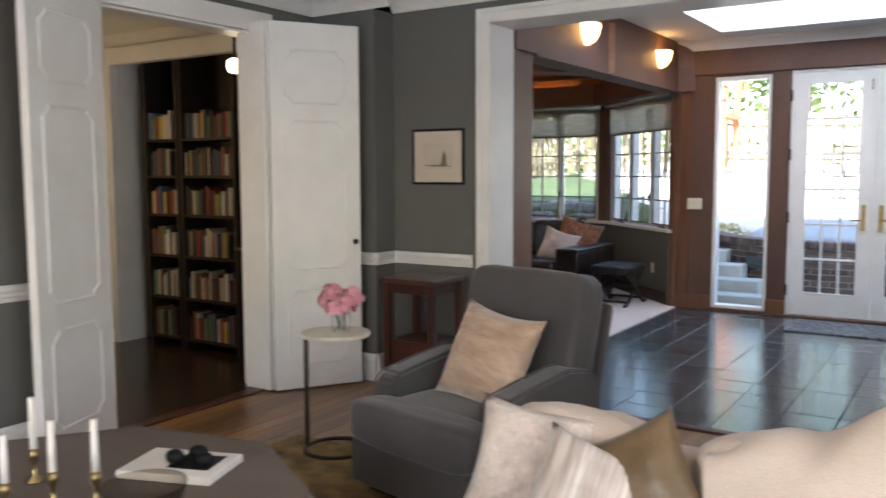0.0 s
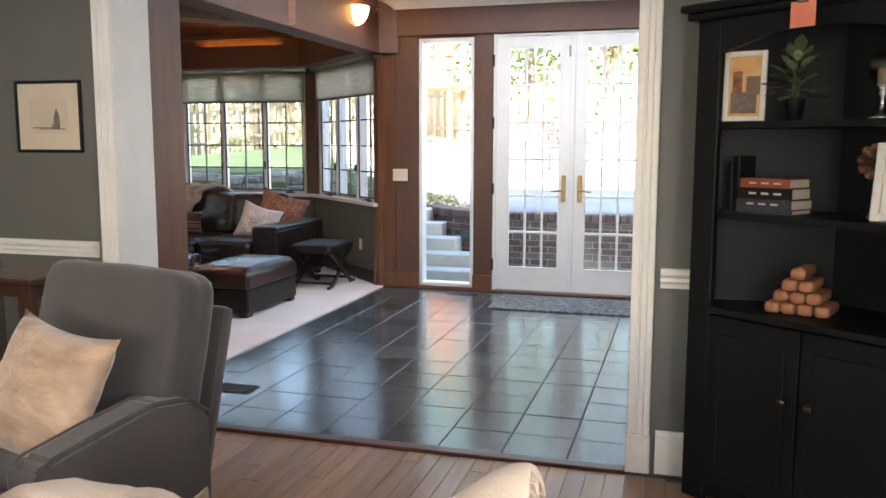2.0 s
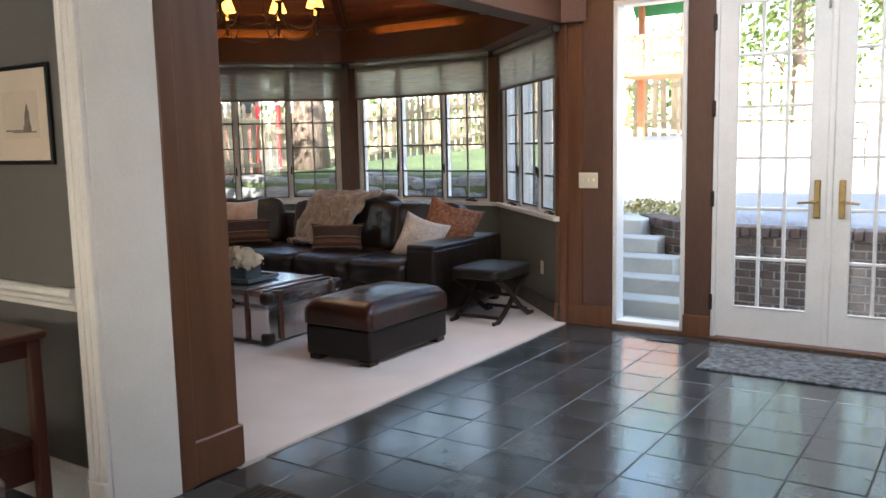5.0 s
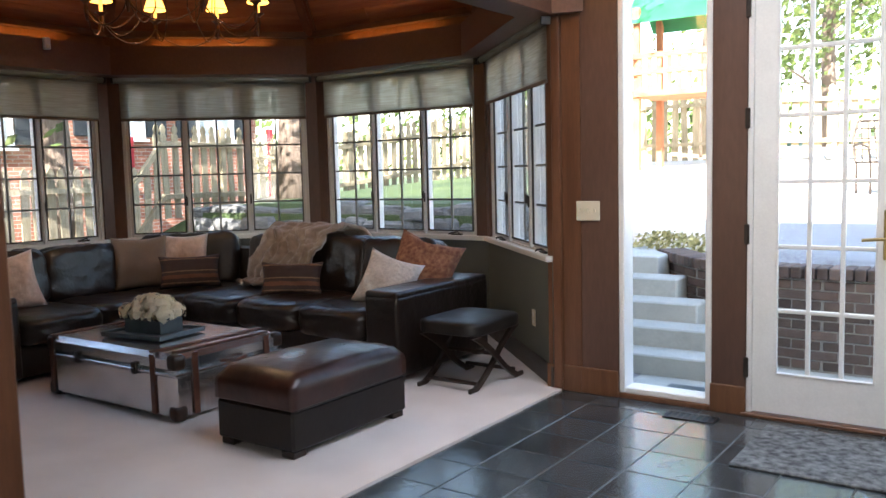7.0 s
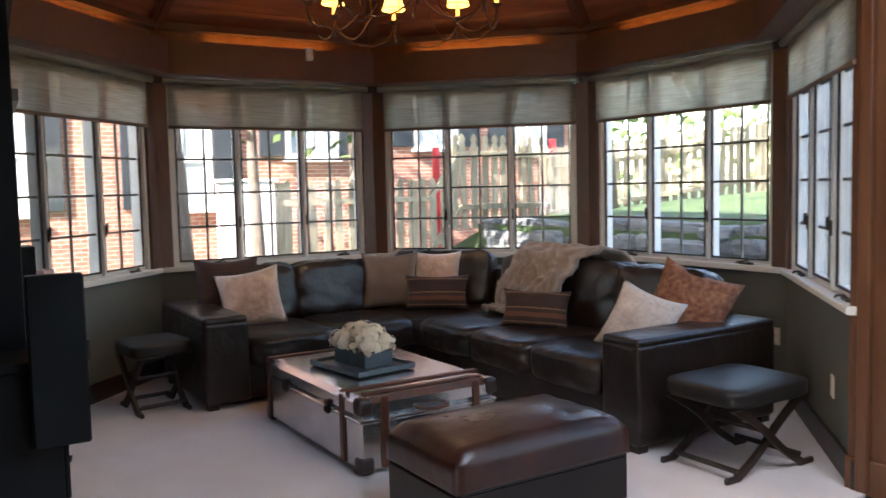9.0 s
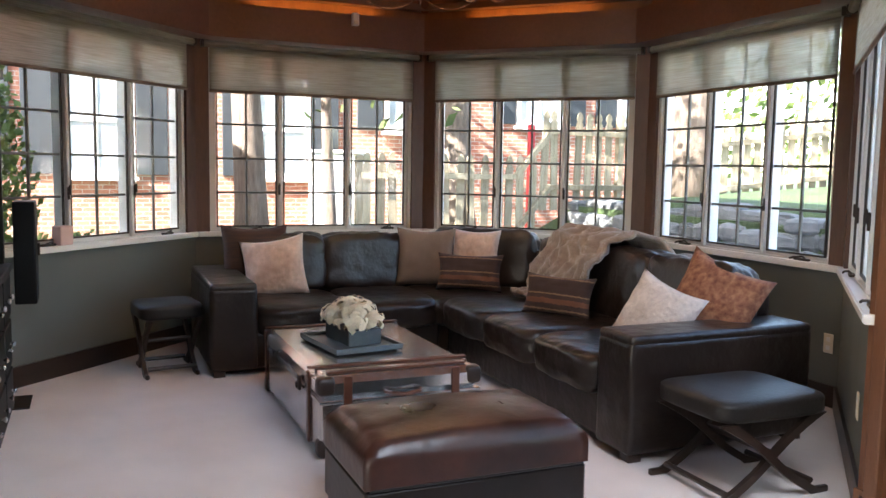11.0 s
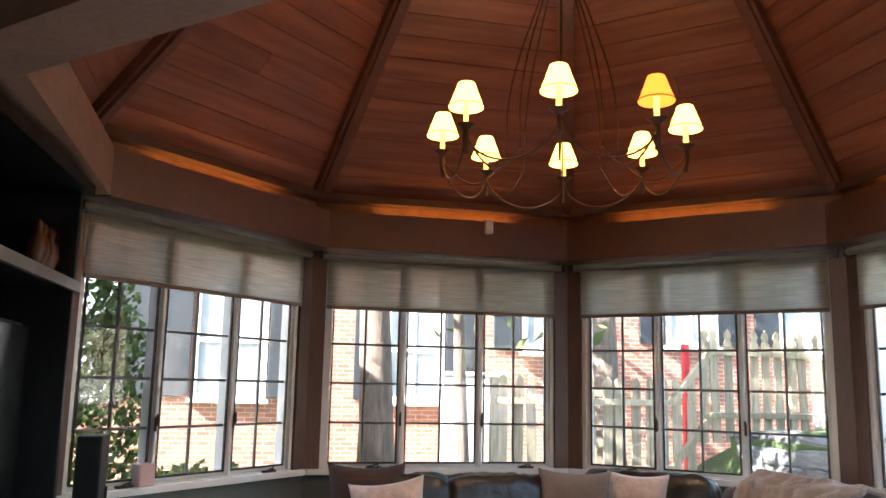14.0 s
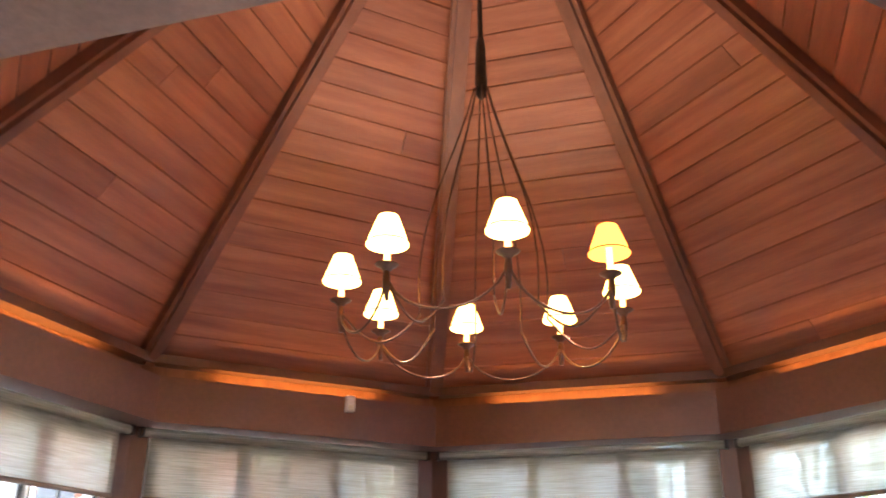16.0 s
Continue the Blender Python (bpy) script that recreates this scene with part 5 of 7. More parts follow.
for x0, x1, y0, y1, z0 in ((-5.66, -5.44, CF + 0.001, 6.10, 0.58), (-3.655, -3.60, 5.87, 6.055, 0.54)):
    d = part("open_door", boxes((x0, y0, z0, x1, y1, 1.14), bevel=0.006), M_BLACK, ec, "black folded cabinet door standing open")
    part("pull", boxes((x0 + 0.02, y1, 0.83, x0 + 0.04, y1 + 0.012, 0.90), bevel=0.003), M_IRON, d)
tv = thing("television", "black flat television standing in the cabinet", "television")
part("screen", boxes((-5.08, 5.80, 0.90, -4.10, 5.83, 1.60), bevel=0.004), M_SCREEN, tv)
part("bezel", boxes((-5.10, 5.77, 0.88, -4.08, 5.799, 1.62), bevel=0.006), M_BLACK, tv)
part("stand", boxes((-4.75, 5.68, 0.8355, -4.43, 5.90, 0.85), (-4.62, 5.75, 0.85, -4.56, 5.79, 0.90), bevel=0.004), M_IRON, tv)
for i, (x, s) in enumerate(((-5.16, 0.05), (-5.05, 0.038), (-4.95, 0.045))):
    fg = bmesh.new()
    lathe(fg, [(0.001, 0), (s, 0.0), (s * 0.9, 0.02), (s * 0.5, 0.05), (s * 0.9, 0.10), (s * 0.75, 0.15), (s * 0.35, 0.18), (s * 0.5, 0.21), (0.001, 0.235)], 16)
    o = part("figurine", fg, M_STRAP, None, smooth=True)
    o.location = (x, 5.86, 1.801)
    tagged(o, "glossy reddish brown ornament on the cabinet shelf", "ornament", "shelf ornaments")
cb = part("candle_box", boxes((-0.05, -0.05, 0, 0.05, 0.05, 0.12), bevel=0.006), M_PINKB, None)
cb.matrix_world = side(5) @ Matrix.Translation((-0.35, -0.0, 0.838)) @ Matrix.Diagonal((1, 0.8, 1, 1))
tagged(cb, "small pale pink box on the window sill", "box")
tagged(part("floor_register", boxes((-5.66, 5.95, 0.012, -5.38, 6.05, 0.02), bevel=0.003), M_IRON), "dark metal floor register in the carpet", "vent")

# ---- chandelier ----
ch = thing("chandelier", "iron chandelier with eight lit fabric shades on curved arms", "chandelier", at(CX - 0.045, CY + 0.02, 0))
RC, ZSB = 0.56, 2.57
for k in range(8):
    a = math.pi / 8 + k * math.pi / 4
    c, s = math.cos(a), math.sin(a)
    ar = bmesh.new()
    tube(ar, [(RC * c, RC * s, ZSB - 0.085), (RC * 1.0 * c, RC * s, ZSB - 0.13), (RC * 0.99 * c, RC * 0.99 * s, ZSB - 0.20)], [0.011, 0.015, 0.008])
    a2 = a + math.pi / 4
    pts = []
    for i in range(13):
        t = i / 12
        p = Vector((RC * math.cos(a), RC * math.sin(a), 0)).lerp(Vector((RC * math.cos(a2), RC * math.sin(a2), 0)), t)
        pts.append((p.x, p.y, ZSB - 0.12 - 0.13 * (1 - (2 * t - 1) ** 2) ** 0.7))
    tube(ar, pts, 0.005, 6)
    inner = []
    for i in range(13):
        t = i / 12
        rr = RC * (1 - 0.55 * t)
        inner.append((rr * c, rr * s, ZSB - 0.12 - 0.115 * math.sin(math.pi * t) + 0.0 * t))
    tube(ar, inner, 0.005, 6)
    rise = []
    for i in range(15):
        t = i / 14
        rr = RC * 0.45 * (1 - t) + 0.03 * t + 0.10 * math.sin(math.pi * t) * (1 - t)
        rise.append((rr * c, rr * s, ZSB - 0.12 + (3.50 - ZSB + 0.12) * t))
    tube(ar, rise, 0.004, 6)
    arm_ob = part("arm", ar, M_RUSTIRON, ch, smooth=True)
    cp = bmesh.new()
    lathe(cp, [(0.001, -0.006), (0.014, 0.0), (0.022, 0.012), (0.038, 0.02), (0.042, 0.024), (0.012, 0.026), (0.001, 0.026)], 14, Matrix.Translation((RC * c, RC * s, ZSB - 0.095)))
    part("drip_pan", cp, M_RUSTIRON, arm_ob, smooth=True)
    sl = bmesh.new()
    cyl(sl, RC * c, RC * s, ZSB - 0.07, ZSB + 0.03, 0.0115, seg=12)
    part("candle_sleeve", sl, M_FLAME, arm_ob, "amber glowing candle sleeve")
    sh = bmesh.new()
    lathe(sh, [(0.074, 0.0), (0.0755, 0.004), (0.036, 0.112), (0.0345, 0.112), (0.0725, 0.004), (0.074, 0.0)], 24, Matrix.Translation((RC * c, RC * s, ZSB)))
    shade_ob = part("lampshade", sh, M_LAMPD if k == 0 else M_LAMP, ch, "amber lampshade with a dim bulb" if k == 0 else "", smooth=True)
    bulb = new("chandelier_bulb", bpy.data.lights.new("chandelier_bulb", "POINT"))
    bulb.data.energy, bulb.data.color, bulb.data.shadow_soft_size = BULB_W * (0.3 if k == 0 else 1.0), (1.0, 0.74, 0.50), 0.012
    bulb.location = (CX - 0.045 + RC * c, CY + 0.02 + RC * s, ZSB + 0.055)
    rg = bmesh.new()
    lathe(rg, [(0.0735, 0.006), (0.077, 0.008), (0.0735, 0.012)], 24, Matrix.Translation((RC * c, RC * s, ZSB)))
    part("shade_trim", rg, M_STRAP, shade_ob, smooth=True)
hb = bmesh.new()
lathe(hb, [(0.001, 3.44), (0.02, 3.46), (0.028, 3.52), (0.022, 3.72), (0.016, 3.76), (0.001, 3.78)], 16)
part("hub", hb, M_IRON, ch, smooth=True)
rd = bmesh.new()
tube(rd, [(0, 0, 3.76), (0, 0, 5.28)], 0.012)
part("hanging_rod", rd, M_IRON, ch)

# alarm sensor, plates, vents, mat, sconces
al = thing("alarm_sensor", "small white motion sensor under the cove", "sensor", side(4) @ Matrix.Translation((0.26, -AP + AI - 0.02, 2.495)))
part("body", boxes((-0.028, -0.02, -0.045, 0.028, 0.02, 0.055), bevel=0.008), M_WHITE, al)
part("lens", boxes((-0.018, -0.026, -0.035, 0.018, -0.018, -0.005), bevel=0.004), M_PLATE, al)


def plate(name, label, m, w, h, toggles, cat):
    e = thing(name, label, cat, m)
    part("cover", boxes((-w / 2, -0.008, -h / 2, w / 2, 0.0, h / 2), bevel=0.004), M_PLATE, e)
    for i in range(toggles):
        x = (i - (toggles - 1) / 2) * 0.046
        part("toggle", boxes((x - 0.006, -0.02, -0.012, x + 0.006, -0.007, 0.016), bevel=0.003), M_PLATE, e)
    return e


plate("light_switch", "ivory three-gang light switch plate on brown wood", at(-2.38, YB - 0.001, 1.12), 0.155, 0.118, 3, "switch")
for k, u in ((1, 0.40), (2, 0.86), (4, -0.62)):
    e = plate("power_outlet", "ivory power outlet low on the sage wall", side(k) @ Matrix.Translation((u, -0.001, 0.38)), 0.07, 0.115, 0, "outlet")
    for z in (-0.025, 0.025):
        part("socket", boxes((-0.014, -0.0095, z - 0.012, 0.014, -0.007, z + 0.012), bevel=0.002), M_WHITE, e)


def grille(name, label, x0, y0, x1, y1):
    e = thing(name, label, "vent", at(0, 0, 0.001))
    part("frame", boxes((x0, y0, 0, x1, y0 + 0.012, 0.006), (x0, y1 - 0.012, 0, x1, y1, 0.006), (x0, y0 + 0.012, 0, x0 + 0.012, y1 - 0.012, 0.006), (x1 - 0.012, y0 + 0.012, 0, x1, y1 - 0.012, 0.006)), M_IRON, e)
    part("pan", boxes((x0 + 0.012, y0 + 0.012, 0, x1 - 0.012, y1 - 0.012, 0.002)), M_BLACK, e)
    for i in range(7):
        x = x0 + 0.02 + (x1 - x0 - 0.04) * (i + 0.5) / 7
        part("slat", boxes((x - 0.008, y0 + 0.012, 0.002, x + 0.002, y1 - 0.012, 0.005)), M_IRON, e)


grille("floor_vent", "black metal floor vent set in the slate", -2.33, 5.42, -2.05, 5.57)
grille("floor_vent", "black metal floor vent below the tall window", -1.83, 8.83, -1.55, 8.95)
mt = bmesh.new()
box(mt, -1.30, 8.25, 0.0005, -0.05, 8.93, 0.014, bevel=0.005)
tagged(part("door_mat", mt, M_MAT), "grey flecked rectangular door mat on the slate", "mat")

for y in (6.60, 8.42):
    e = thing("wall_sconce", "lit amber alabaster half-bowl sconce on the beam", "sconce", at(XE, y, 2.58), "hall sconces")
    bm = bmesh.new()
    n1, n2 = 18, 10
    gg = []
    for i in range(n2 + 1):
        ph = math.pi / 2 * i / n2
        gg.append([bm.verts.new((0.115 * math.cos(ph) * math.sin(math.pi * q / n1), 0.115 * math.cos(ph) * math.cos(math.pi * q / n1), 0.06 - 0.165 * math.sin(ph))) for q in range(n1 + 1)])
    for i in range(n2):
        for q in range(n1):
            bm.faces.new((gg[i][q], gg[i][q + 1], gg[i + 1][q + 1], gg[i + 1][q]))
    part("bowl", bm, M_SCONCE, e, smooth=True)
    part("bracket", boxes((0.0, -0.05, -0.06, 0.012, 0.05, 0.04), bevel=0.004), M_BRASS, e)

setting("corner_trim", boxes((-2.606, 9.047, 0.013, -2.548, 9.0845, 2.288), bevel=0.005), M_POST, "slim fir trim where the window wall meets the garden wall", "trim")

# ---- library: bookcases, books, lamp ----
def bookcase(x0, x1, shelves, seed, label):
    y0, y1 = 4.80, 5.09
    bc = thing("bookcase", label, "bookcase", None, "library bookcases")
    for x in (x0, x1 - 0.03):
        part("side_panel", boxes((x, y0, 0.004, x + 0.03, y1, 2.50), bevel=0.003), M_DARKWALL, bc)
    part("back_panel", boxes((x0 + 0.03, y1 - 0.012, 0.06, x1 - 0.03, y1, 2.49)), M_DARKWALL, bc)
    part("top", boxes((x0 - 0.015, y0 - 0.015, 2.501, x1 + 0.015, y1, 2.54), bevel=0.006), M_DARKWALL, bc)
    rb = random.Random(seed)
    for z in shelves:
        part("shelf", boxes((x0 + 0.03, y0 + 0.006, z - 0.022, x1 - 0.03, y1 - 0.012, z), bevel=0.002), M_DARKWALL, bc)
        x = x0 + 0.035
        end = x1 - 0.035 - (0.06 if rb.random() < 0.4 else 0.0)
        while True:
            w = rb.choice((0.022, 0.028, 0.035, 0.042))
            if x + w > end:
                break
            h, d = rb.uniform(0.165, 0.235), rb.uniform(0.14, 0.2)
            bm = boxes((0, 0, 0, w - 0.002, d, h), bevel=0.003)
            o = part("book", bm, BOOKM[rb.randrange(len(BOOKM))])
            o.location = (x, y0 + 0.02 + rb.uniform(0, 0.015), z + 0.0005)
            tagged(o, "upright hardback book on a dark shelf", "book", "library books")
            x += w


BOOKM = [surf("book_" + str(i), c, tuple(min(1, v * 1.15) for v in c), 10, 0.6, bump=0.05, vary=0.15) for i, c in enumerate(((0.45, 0.33, 0.08), (0.3, 0.05, 0.04), (0.52, 0.48, 0.4), (0.07, 0.1, 0.16), (0.42, 0.37, 0.29), (0.05, 0.05, 0.05), (0.12, 0.2, 0.1), (0.6, 0.56, 0.5), (0.2, 0.08, 0.04), (0.03, 0.03, 0.035), (0.06, 0.025, 0.02), (0.05, 0.07, 0.09)))]
SH = (0.09, 0.43, 0.78, 1.12, 1.44, 1.74)
bookcase(-5.78, -5.36, SH, 3, "tall dark wooden bookcase full of books")
bookcase(-5.34, -4.70, SH, 9, "tall dark wooden bookcase with glass-fronted neighbour")
lc = thing("low_cabinet", "low black cabinet with a brass edged top", "cabinet")
part("body", boxes((-4.68, 4.78, 0.004, -4.26, 5.09, 0.86), bevel=0.004), M_BLACK, lc)
part("top_edge", boxes((-4.69, 4.765, 0.861, -4.25, 5.09, 0.88), bevel=0.003), M_BRASS, lc)
ll = thing("library_lamp", "white glass ceiling lamp in the dark library", "ceiling lamp")
bm = bmesh.new()
lathe(bm, [(0.001, 2.16), (0.04, 2.165), (0.055, 2.20), (0.05, 2.25), (0.02, 2.265)], 18, Matrix.Translation((-4.30, 4.45, 0)))
part("globe", bm, M_LIB, ll, smooth=True)
bm = bmesh.new()
cyl(bm, -4.30, 4.45, 2.265, 2.62, 0.012)
cyl(bm, -4.30, 4.45, 2.58, 2.618, 0.05)
part("stem", bm, M_IRON, ll)
# Fill lamp without a fixture, added to warm the library wall.
yl = new("library_fill", bpy.data.lights.new("library_fill", "POINT"))
yl.data.energy, yl.data.color, yl.data.shadow_soft_size = LIB_W, (1.0, 0.72, 0.38), 0.08
yl.location = (-6.05, 3.4, 1.7)
# Lamp out of view, added beside the yellow wall.
fx = thing("unseen_lamp", "unseen lit lamp added by the yellow library wall", "lamp", at(-6.2, 2.6, 0))
bm = bmesh.new()
lathe(bm, [(0.001, 0), (0.14, 0.0), (0.14, 0.015), (0.02, 0.04), (0.015, 1.25)], 16)
part("stand", bm, M_BRASS, fx, smooth=True)
bm = bmesh.new()
lathe(bm, [(0.19, 1.25), (0.12, 1.5), (0.118, 1.5), (0.188, 1.25)], 20)
part("lampshade", bm, M_LIB, fx, smooth=True)


# ---- panelled bifold doors ----
def door_panel(name, label, p0, p1, h=2.35, t=0.045):
    """A tall white door leaf from p0 to p1 with raised notched mouldings on both faces."""
    d = Vector((p1[0] - p0[0], p1[1] - p0[1], 0))
    w = d.length
    m = Matrix.Translation((p0[0], p0[1], 0.012)) @ Matrix.Rotation(math.atan2(d.y, d.x), 4, "Z")
    e = thing(name, label, "door", m, kind="structure")
    part("leaf", boxes((0, -t / 2, 0, w, t / 2, h), bevel=0.004), M_WHITE, e)
    for s in (-1, 1):
        for z0, z1 in ((0.16, 0.66), (0.80, 1.78), (1.90, 2.24)):
            a, b, n = 0.10, w - 0.10, 0.05
            pts = [(a + n, z0), (b - n, z0), (b - n, z0 + 0.018), (b, z0 + n + 0.01), (b, z1 - n - 0.01), (b - n, z1 - 0.018), (b - n, z1), (a + n, z1), (a + n, z1 - 0.018), (a, z1 - n - 0.01), (a, z0 + n + 0.01), (a + n, z0 + 0.018)]
            bm = bmesh.new()
            tube(bm, [(x, s * (t / 2), z) for x, z in pts + pts[:1]], 0.009, 6)
            part("panel_moulding", bm, M_WHITE, e)
    bm = bmesh.new()
    lathe(bm, [(0.001, 0.05), (0.016, 0.045), (0.02, 0.035), (0.008, 0.02), (0.008, 0)], 12, Matrix.Translation((w - 0.05, -t / 2, 0.98)) @ Matrix.Rotation(math.pi / 2, 4, "X"))
    part("door_knob", bm, M_IRON, e, "small dark knob", smooth=True)
    return e


door_panel("bifold_door_1", "white panelled door leaf standing open", (-3.72, 4.19), (-3.395, 4.705), 2.42)
setting("bifold_return", boxes((-3.97, 4.17, 0.012, -3.745, 4.215, 2.432), bevel=0.004), M_WHITE, "white edge of the folded inner door leaf", "door")
door_panel("bifold_door_2", "white panelled door leaf standing open", (-3.85, 3.04), (-3.62, 2.48))

# ---- living room furniture ----
ac = thing("recliner_armchair", "charcoal grey velvet recliner armchair", "armchair", at(-1.71, 3.44, 0.0, rz=-13))
AW = 0.80
part("base", boxes((-AW / 2 + 0.13, -0.40, 0.05, AW / 2 - 0.13, 0.36, 0.27), bevel=0.02), M_VELVET, ac)
bm = puff(AW - 0.03, 0.20, 0.20, 14, 5.5, 0.03, seed=8)
bmesh.ops.transform(bm, matrix=Matrix.Translation((0, -0.37, 0.25)), verts=bm.verts)
part("seat_front", bm, M_VELVET, ac, smooth=True)
bm = puff(AW - 0.25, 0.66, 0.19, 12, 5.0, 0.02, seed=2)
bmesh.ops.transform(bm, matrix=Matrix.Translation((0, -0.10, 0.26)), verts=bm.verts)
part("seat_cushion", bm, M_VELVET, ac, smooth=True)
bm = bmesh.new()
box(bm, -AW / 2 + 0.02, -0.445, 0.06, AW / 2 - 0.02, -0.30, 0.265, bevel=0.03, seg=3)
part("footrest_panel", bm, M_VELVET, ac)
for s in (-1, 1):
    bm = bmesh.new()
    prof = [(-0.275, 0.03), (-0.275, 0.50), (-0.23, 0.535), (-0.06, 0.565), (0.16, 0.60), (0.30, 0.58), (0.40, 0.50), (0.40, 0.03)]
    x0, x1 = (AW / 2 - 0.125, AW / 2) if s > 0 else (-AW / 2, -AW / 2 + 0.125)
    a, b = [bm.verts.new((x0, y, z)) for y, z in prof], [bm.verts.new((x1, y, z)) for y, z in prof]
    bm.faces.new(a)
    bm.faces.new(b[::-1])
    for i in range(len(prof)):
        q = (i + 1) % len(prof)
        bm.faces.new((a[i], b[i], b[q], a[q]))
    bmesh.ops.recalc_face_normals(bm, faces=bm.faces)
    bmesh.ops.bevel(bm, geom=bm.edges[:], offset=0.018, segments=2, affect="EDGES")
    arm_o = part("arm", bm, M_VELVET, ac)
    for xx in (x0 + 0.004, x1 - 0.004):
        bm = bmesh.new()
        tube(bm, [(xx, y, z) for y, z in prof[:7]], 0.0045, 6)
        part("piping", bm, M_VELVET, arm_o)
bm = puff(AW - 0.09, 0.20, 0.66, 14, 9.0, 0.025, seed=5)
bmesh.ops.transform(bm, matrix=at(0, 0.26, 0.34, rx=-14), verts=bm.verts)
part("backrest", bm, M_VELVET, ac, smooth=True)
bm = bmesh.new()
box(bm, -AW / 2 + 0.075, 0.34, 0.08, AW / 2 - 0.075, 0.40, 0.92, bevel=0.025, seg=2, m=at(0, 0.0, 0.03, rx=-14))
part("back_shell", bm, M_VELVET, ac)
for s in (-1, 1):
    bm = bmesh.new()
    tube(bm, [Vector((at(0, 0.26, 0.34, rx=-14) @ Vector((s * (AW / 2 - 0.085), -0.082, z))).xyz) for z in (0.06, 0.2, 0.35, 0.5, 0.6)], 0.0045, 6)
    part("back_piping", bm, M_BLACKLEATHER, ac)
for x in (-0.3, 0.3):
    for y in (-0.34, 0.32):
        part("foot", boxes((x - 0.03, y - 0.03, 0.002, x + 0.03, y + 0.03, 0.055)), M_ESPRESSO, ac)
cushion("scatter_cushion", "crushed tan velvet cushion on the grey armchair", 0.46, 0.46, 0.18, M_TANV, at(-1.68, 3.33, 0.425, rz=-12, rx=-24, ry=7), 15)

# beige seat near the walk
LS = at(-0.53, 2.46, 0.0, rz=3)
bs = thing("beige_loveseat", "beige linen loveseat with a draped throw", "sofa", LS)
part("base", boxes((-0.62, -0.38, 0.06, 0.60, 0.40, 0.22), bevel=0.02), M_BEIGE, bs)
for x in (-0.31, 0.29):
    bm = puff(0.60, 0.60, 0.19, 12, 5.0, 0.03, seed=9 + x)
    bmesh.ops.transform(bm, matrix=Matrix.Translation((x, -0.10, 0.21)), verts=bm.verts)
    part("seat_cushion", bm, M_BEIGE, bs, smooth=True)
bm = bmesh.new()
box(bm, -0.62, 0.26, 0.20, 0.60, 0.41, 0.58, bevel=0.05, seg=3)
part("backrest", bm, M_BEIGE, bs, smooth=True)
for x, w, h, tilt in ((-0.34, 0.54, 0.34, 2), (0.31, 0.54, 0.34, -4)):
    bm = puff(w, 0.20, h, 16, 3.4, 0.07, seed=12 + x)
    bmesh.ops.transform(bm, matrix=at(x, 0.24, 0.345, rx=-8, ry=tilt), verts=bm.verts)
    part("back_cushion", bm, M_BEIGE, bs, smooth=True)
for x in (-0.55, 0.53):
    for y in (-0.32, 0.34):
        part("foot", boxes((x - 0.03, y - 0.03, 0.002, x + 0.03, y + 0.03, 0.065)), M_ESPRESSO, bs)
# throw with fringe over the end of the back
bm = bmesh.new()
g = []
pr = [(0.43, 0.28), (0.435, 0.42), (0.42, 0.56), (0.38, 0.67), (0.30, 0.725), (0.21, 0.715), (0.14, 0.65), (0.10, 0.54), (0.07, 0.43), (-0.02, 0.405), (-0.16, 0.40)]
NT = 30


def throw_at(u, q):
    y, z = pr[q]
    lift = 1.0 if 2 < q < 6 else 0.15
    peak = 0.115 * sm(0.45, 0.98, u) * lift - 0.03 * lift - 0.05 * (1 - sm(0.0, 0.25, u)) * lift
    wv = 0.022 * noise.noise(Vector((u * 3.2, q * 0.5, 2))) + 0.008 * math.sin(u * 11 + q * 0.8)
    return (0.085 + 0.52 * u + 0.02 * noise.noise(Vector((u * 2, q * 0.6, 9))), y + wv * 0.7, z + peak + wv)


for i in range(NT + 1):
    g.append([bm.verts.new(throw_at(i / NT, q)) for q in range(len(pr))])
for i in range(NT):
    for q in range(len(pr) - 1):
        bm.faces.new((g[i][q], g[i + 1][q], g[i + 1][q + 1], g[i][q + 1]))
bmesh.ops.recalc_face_normals(bm, faces=bm.faces)
bmesh.ops.subdivide_edges(bm, edges=bm.edges[:], cuts=1, use_grid_fill=True, smooth=0.6)
bmesh.ops.solidify(bm, geom=bm.faces[:], thickness=0.012)
th = thing("fringed_throw", "pale beige throw with a fringe over the loveseat back", "blanket", LS)
part("cloth", bm, M_BEIGE, th, smooth=True)
fr = bmesh.new()
rfz = random.Random(3)
for q in range(60):
    t = q / 59 * (len(pr) - 1.01)
    k0 = int(t)
    f = t - k0
    p = Vector(throw_at(1.0, k0)).lerp(Vector(throw_at(1.0, k0 + 1)), f)
    tube(fr, [p, p + Vector((0.008, rfz.uniform(-0.01, 0.01), -0.006)), p + Vector((0.014, rfz.uniform(-0.015, 0.015), -0.024))], 0.0024, 4)
tagged(part("fringe", fr, M_BEIGE, th), kind="stuff")
cushion("scatter_cushion", "white linen cushion on the beige loveseat", 0.40, 0.36, 0.16, M_CREAMC, at(-0.99, 2.50, 0.365, rz=16, rx=-20, ry=8), 21)
cushion("scatter_cushion", "silvery striped satin cushion on the loveseat", 0.38, 0.38, 0.15, M_STRIPE, at(-0.75, 2.34, 0.345, rz=20, rx=-40, ry=20), 22)
cushion("scatter_cushion", "bronze satin cushion on the loveseat", 0.40, 0.38, 0.14, M_BRONZE, at(-0.56, 2.50, 0.355, rz=8, rx=-24, ry=-28), 23)

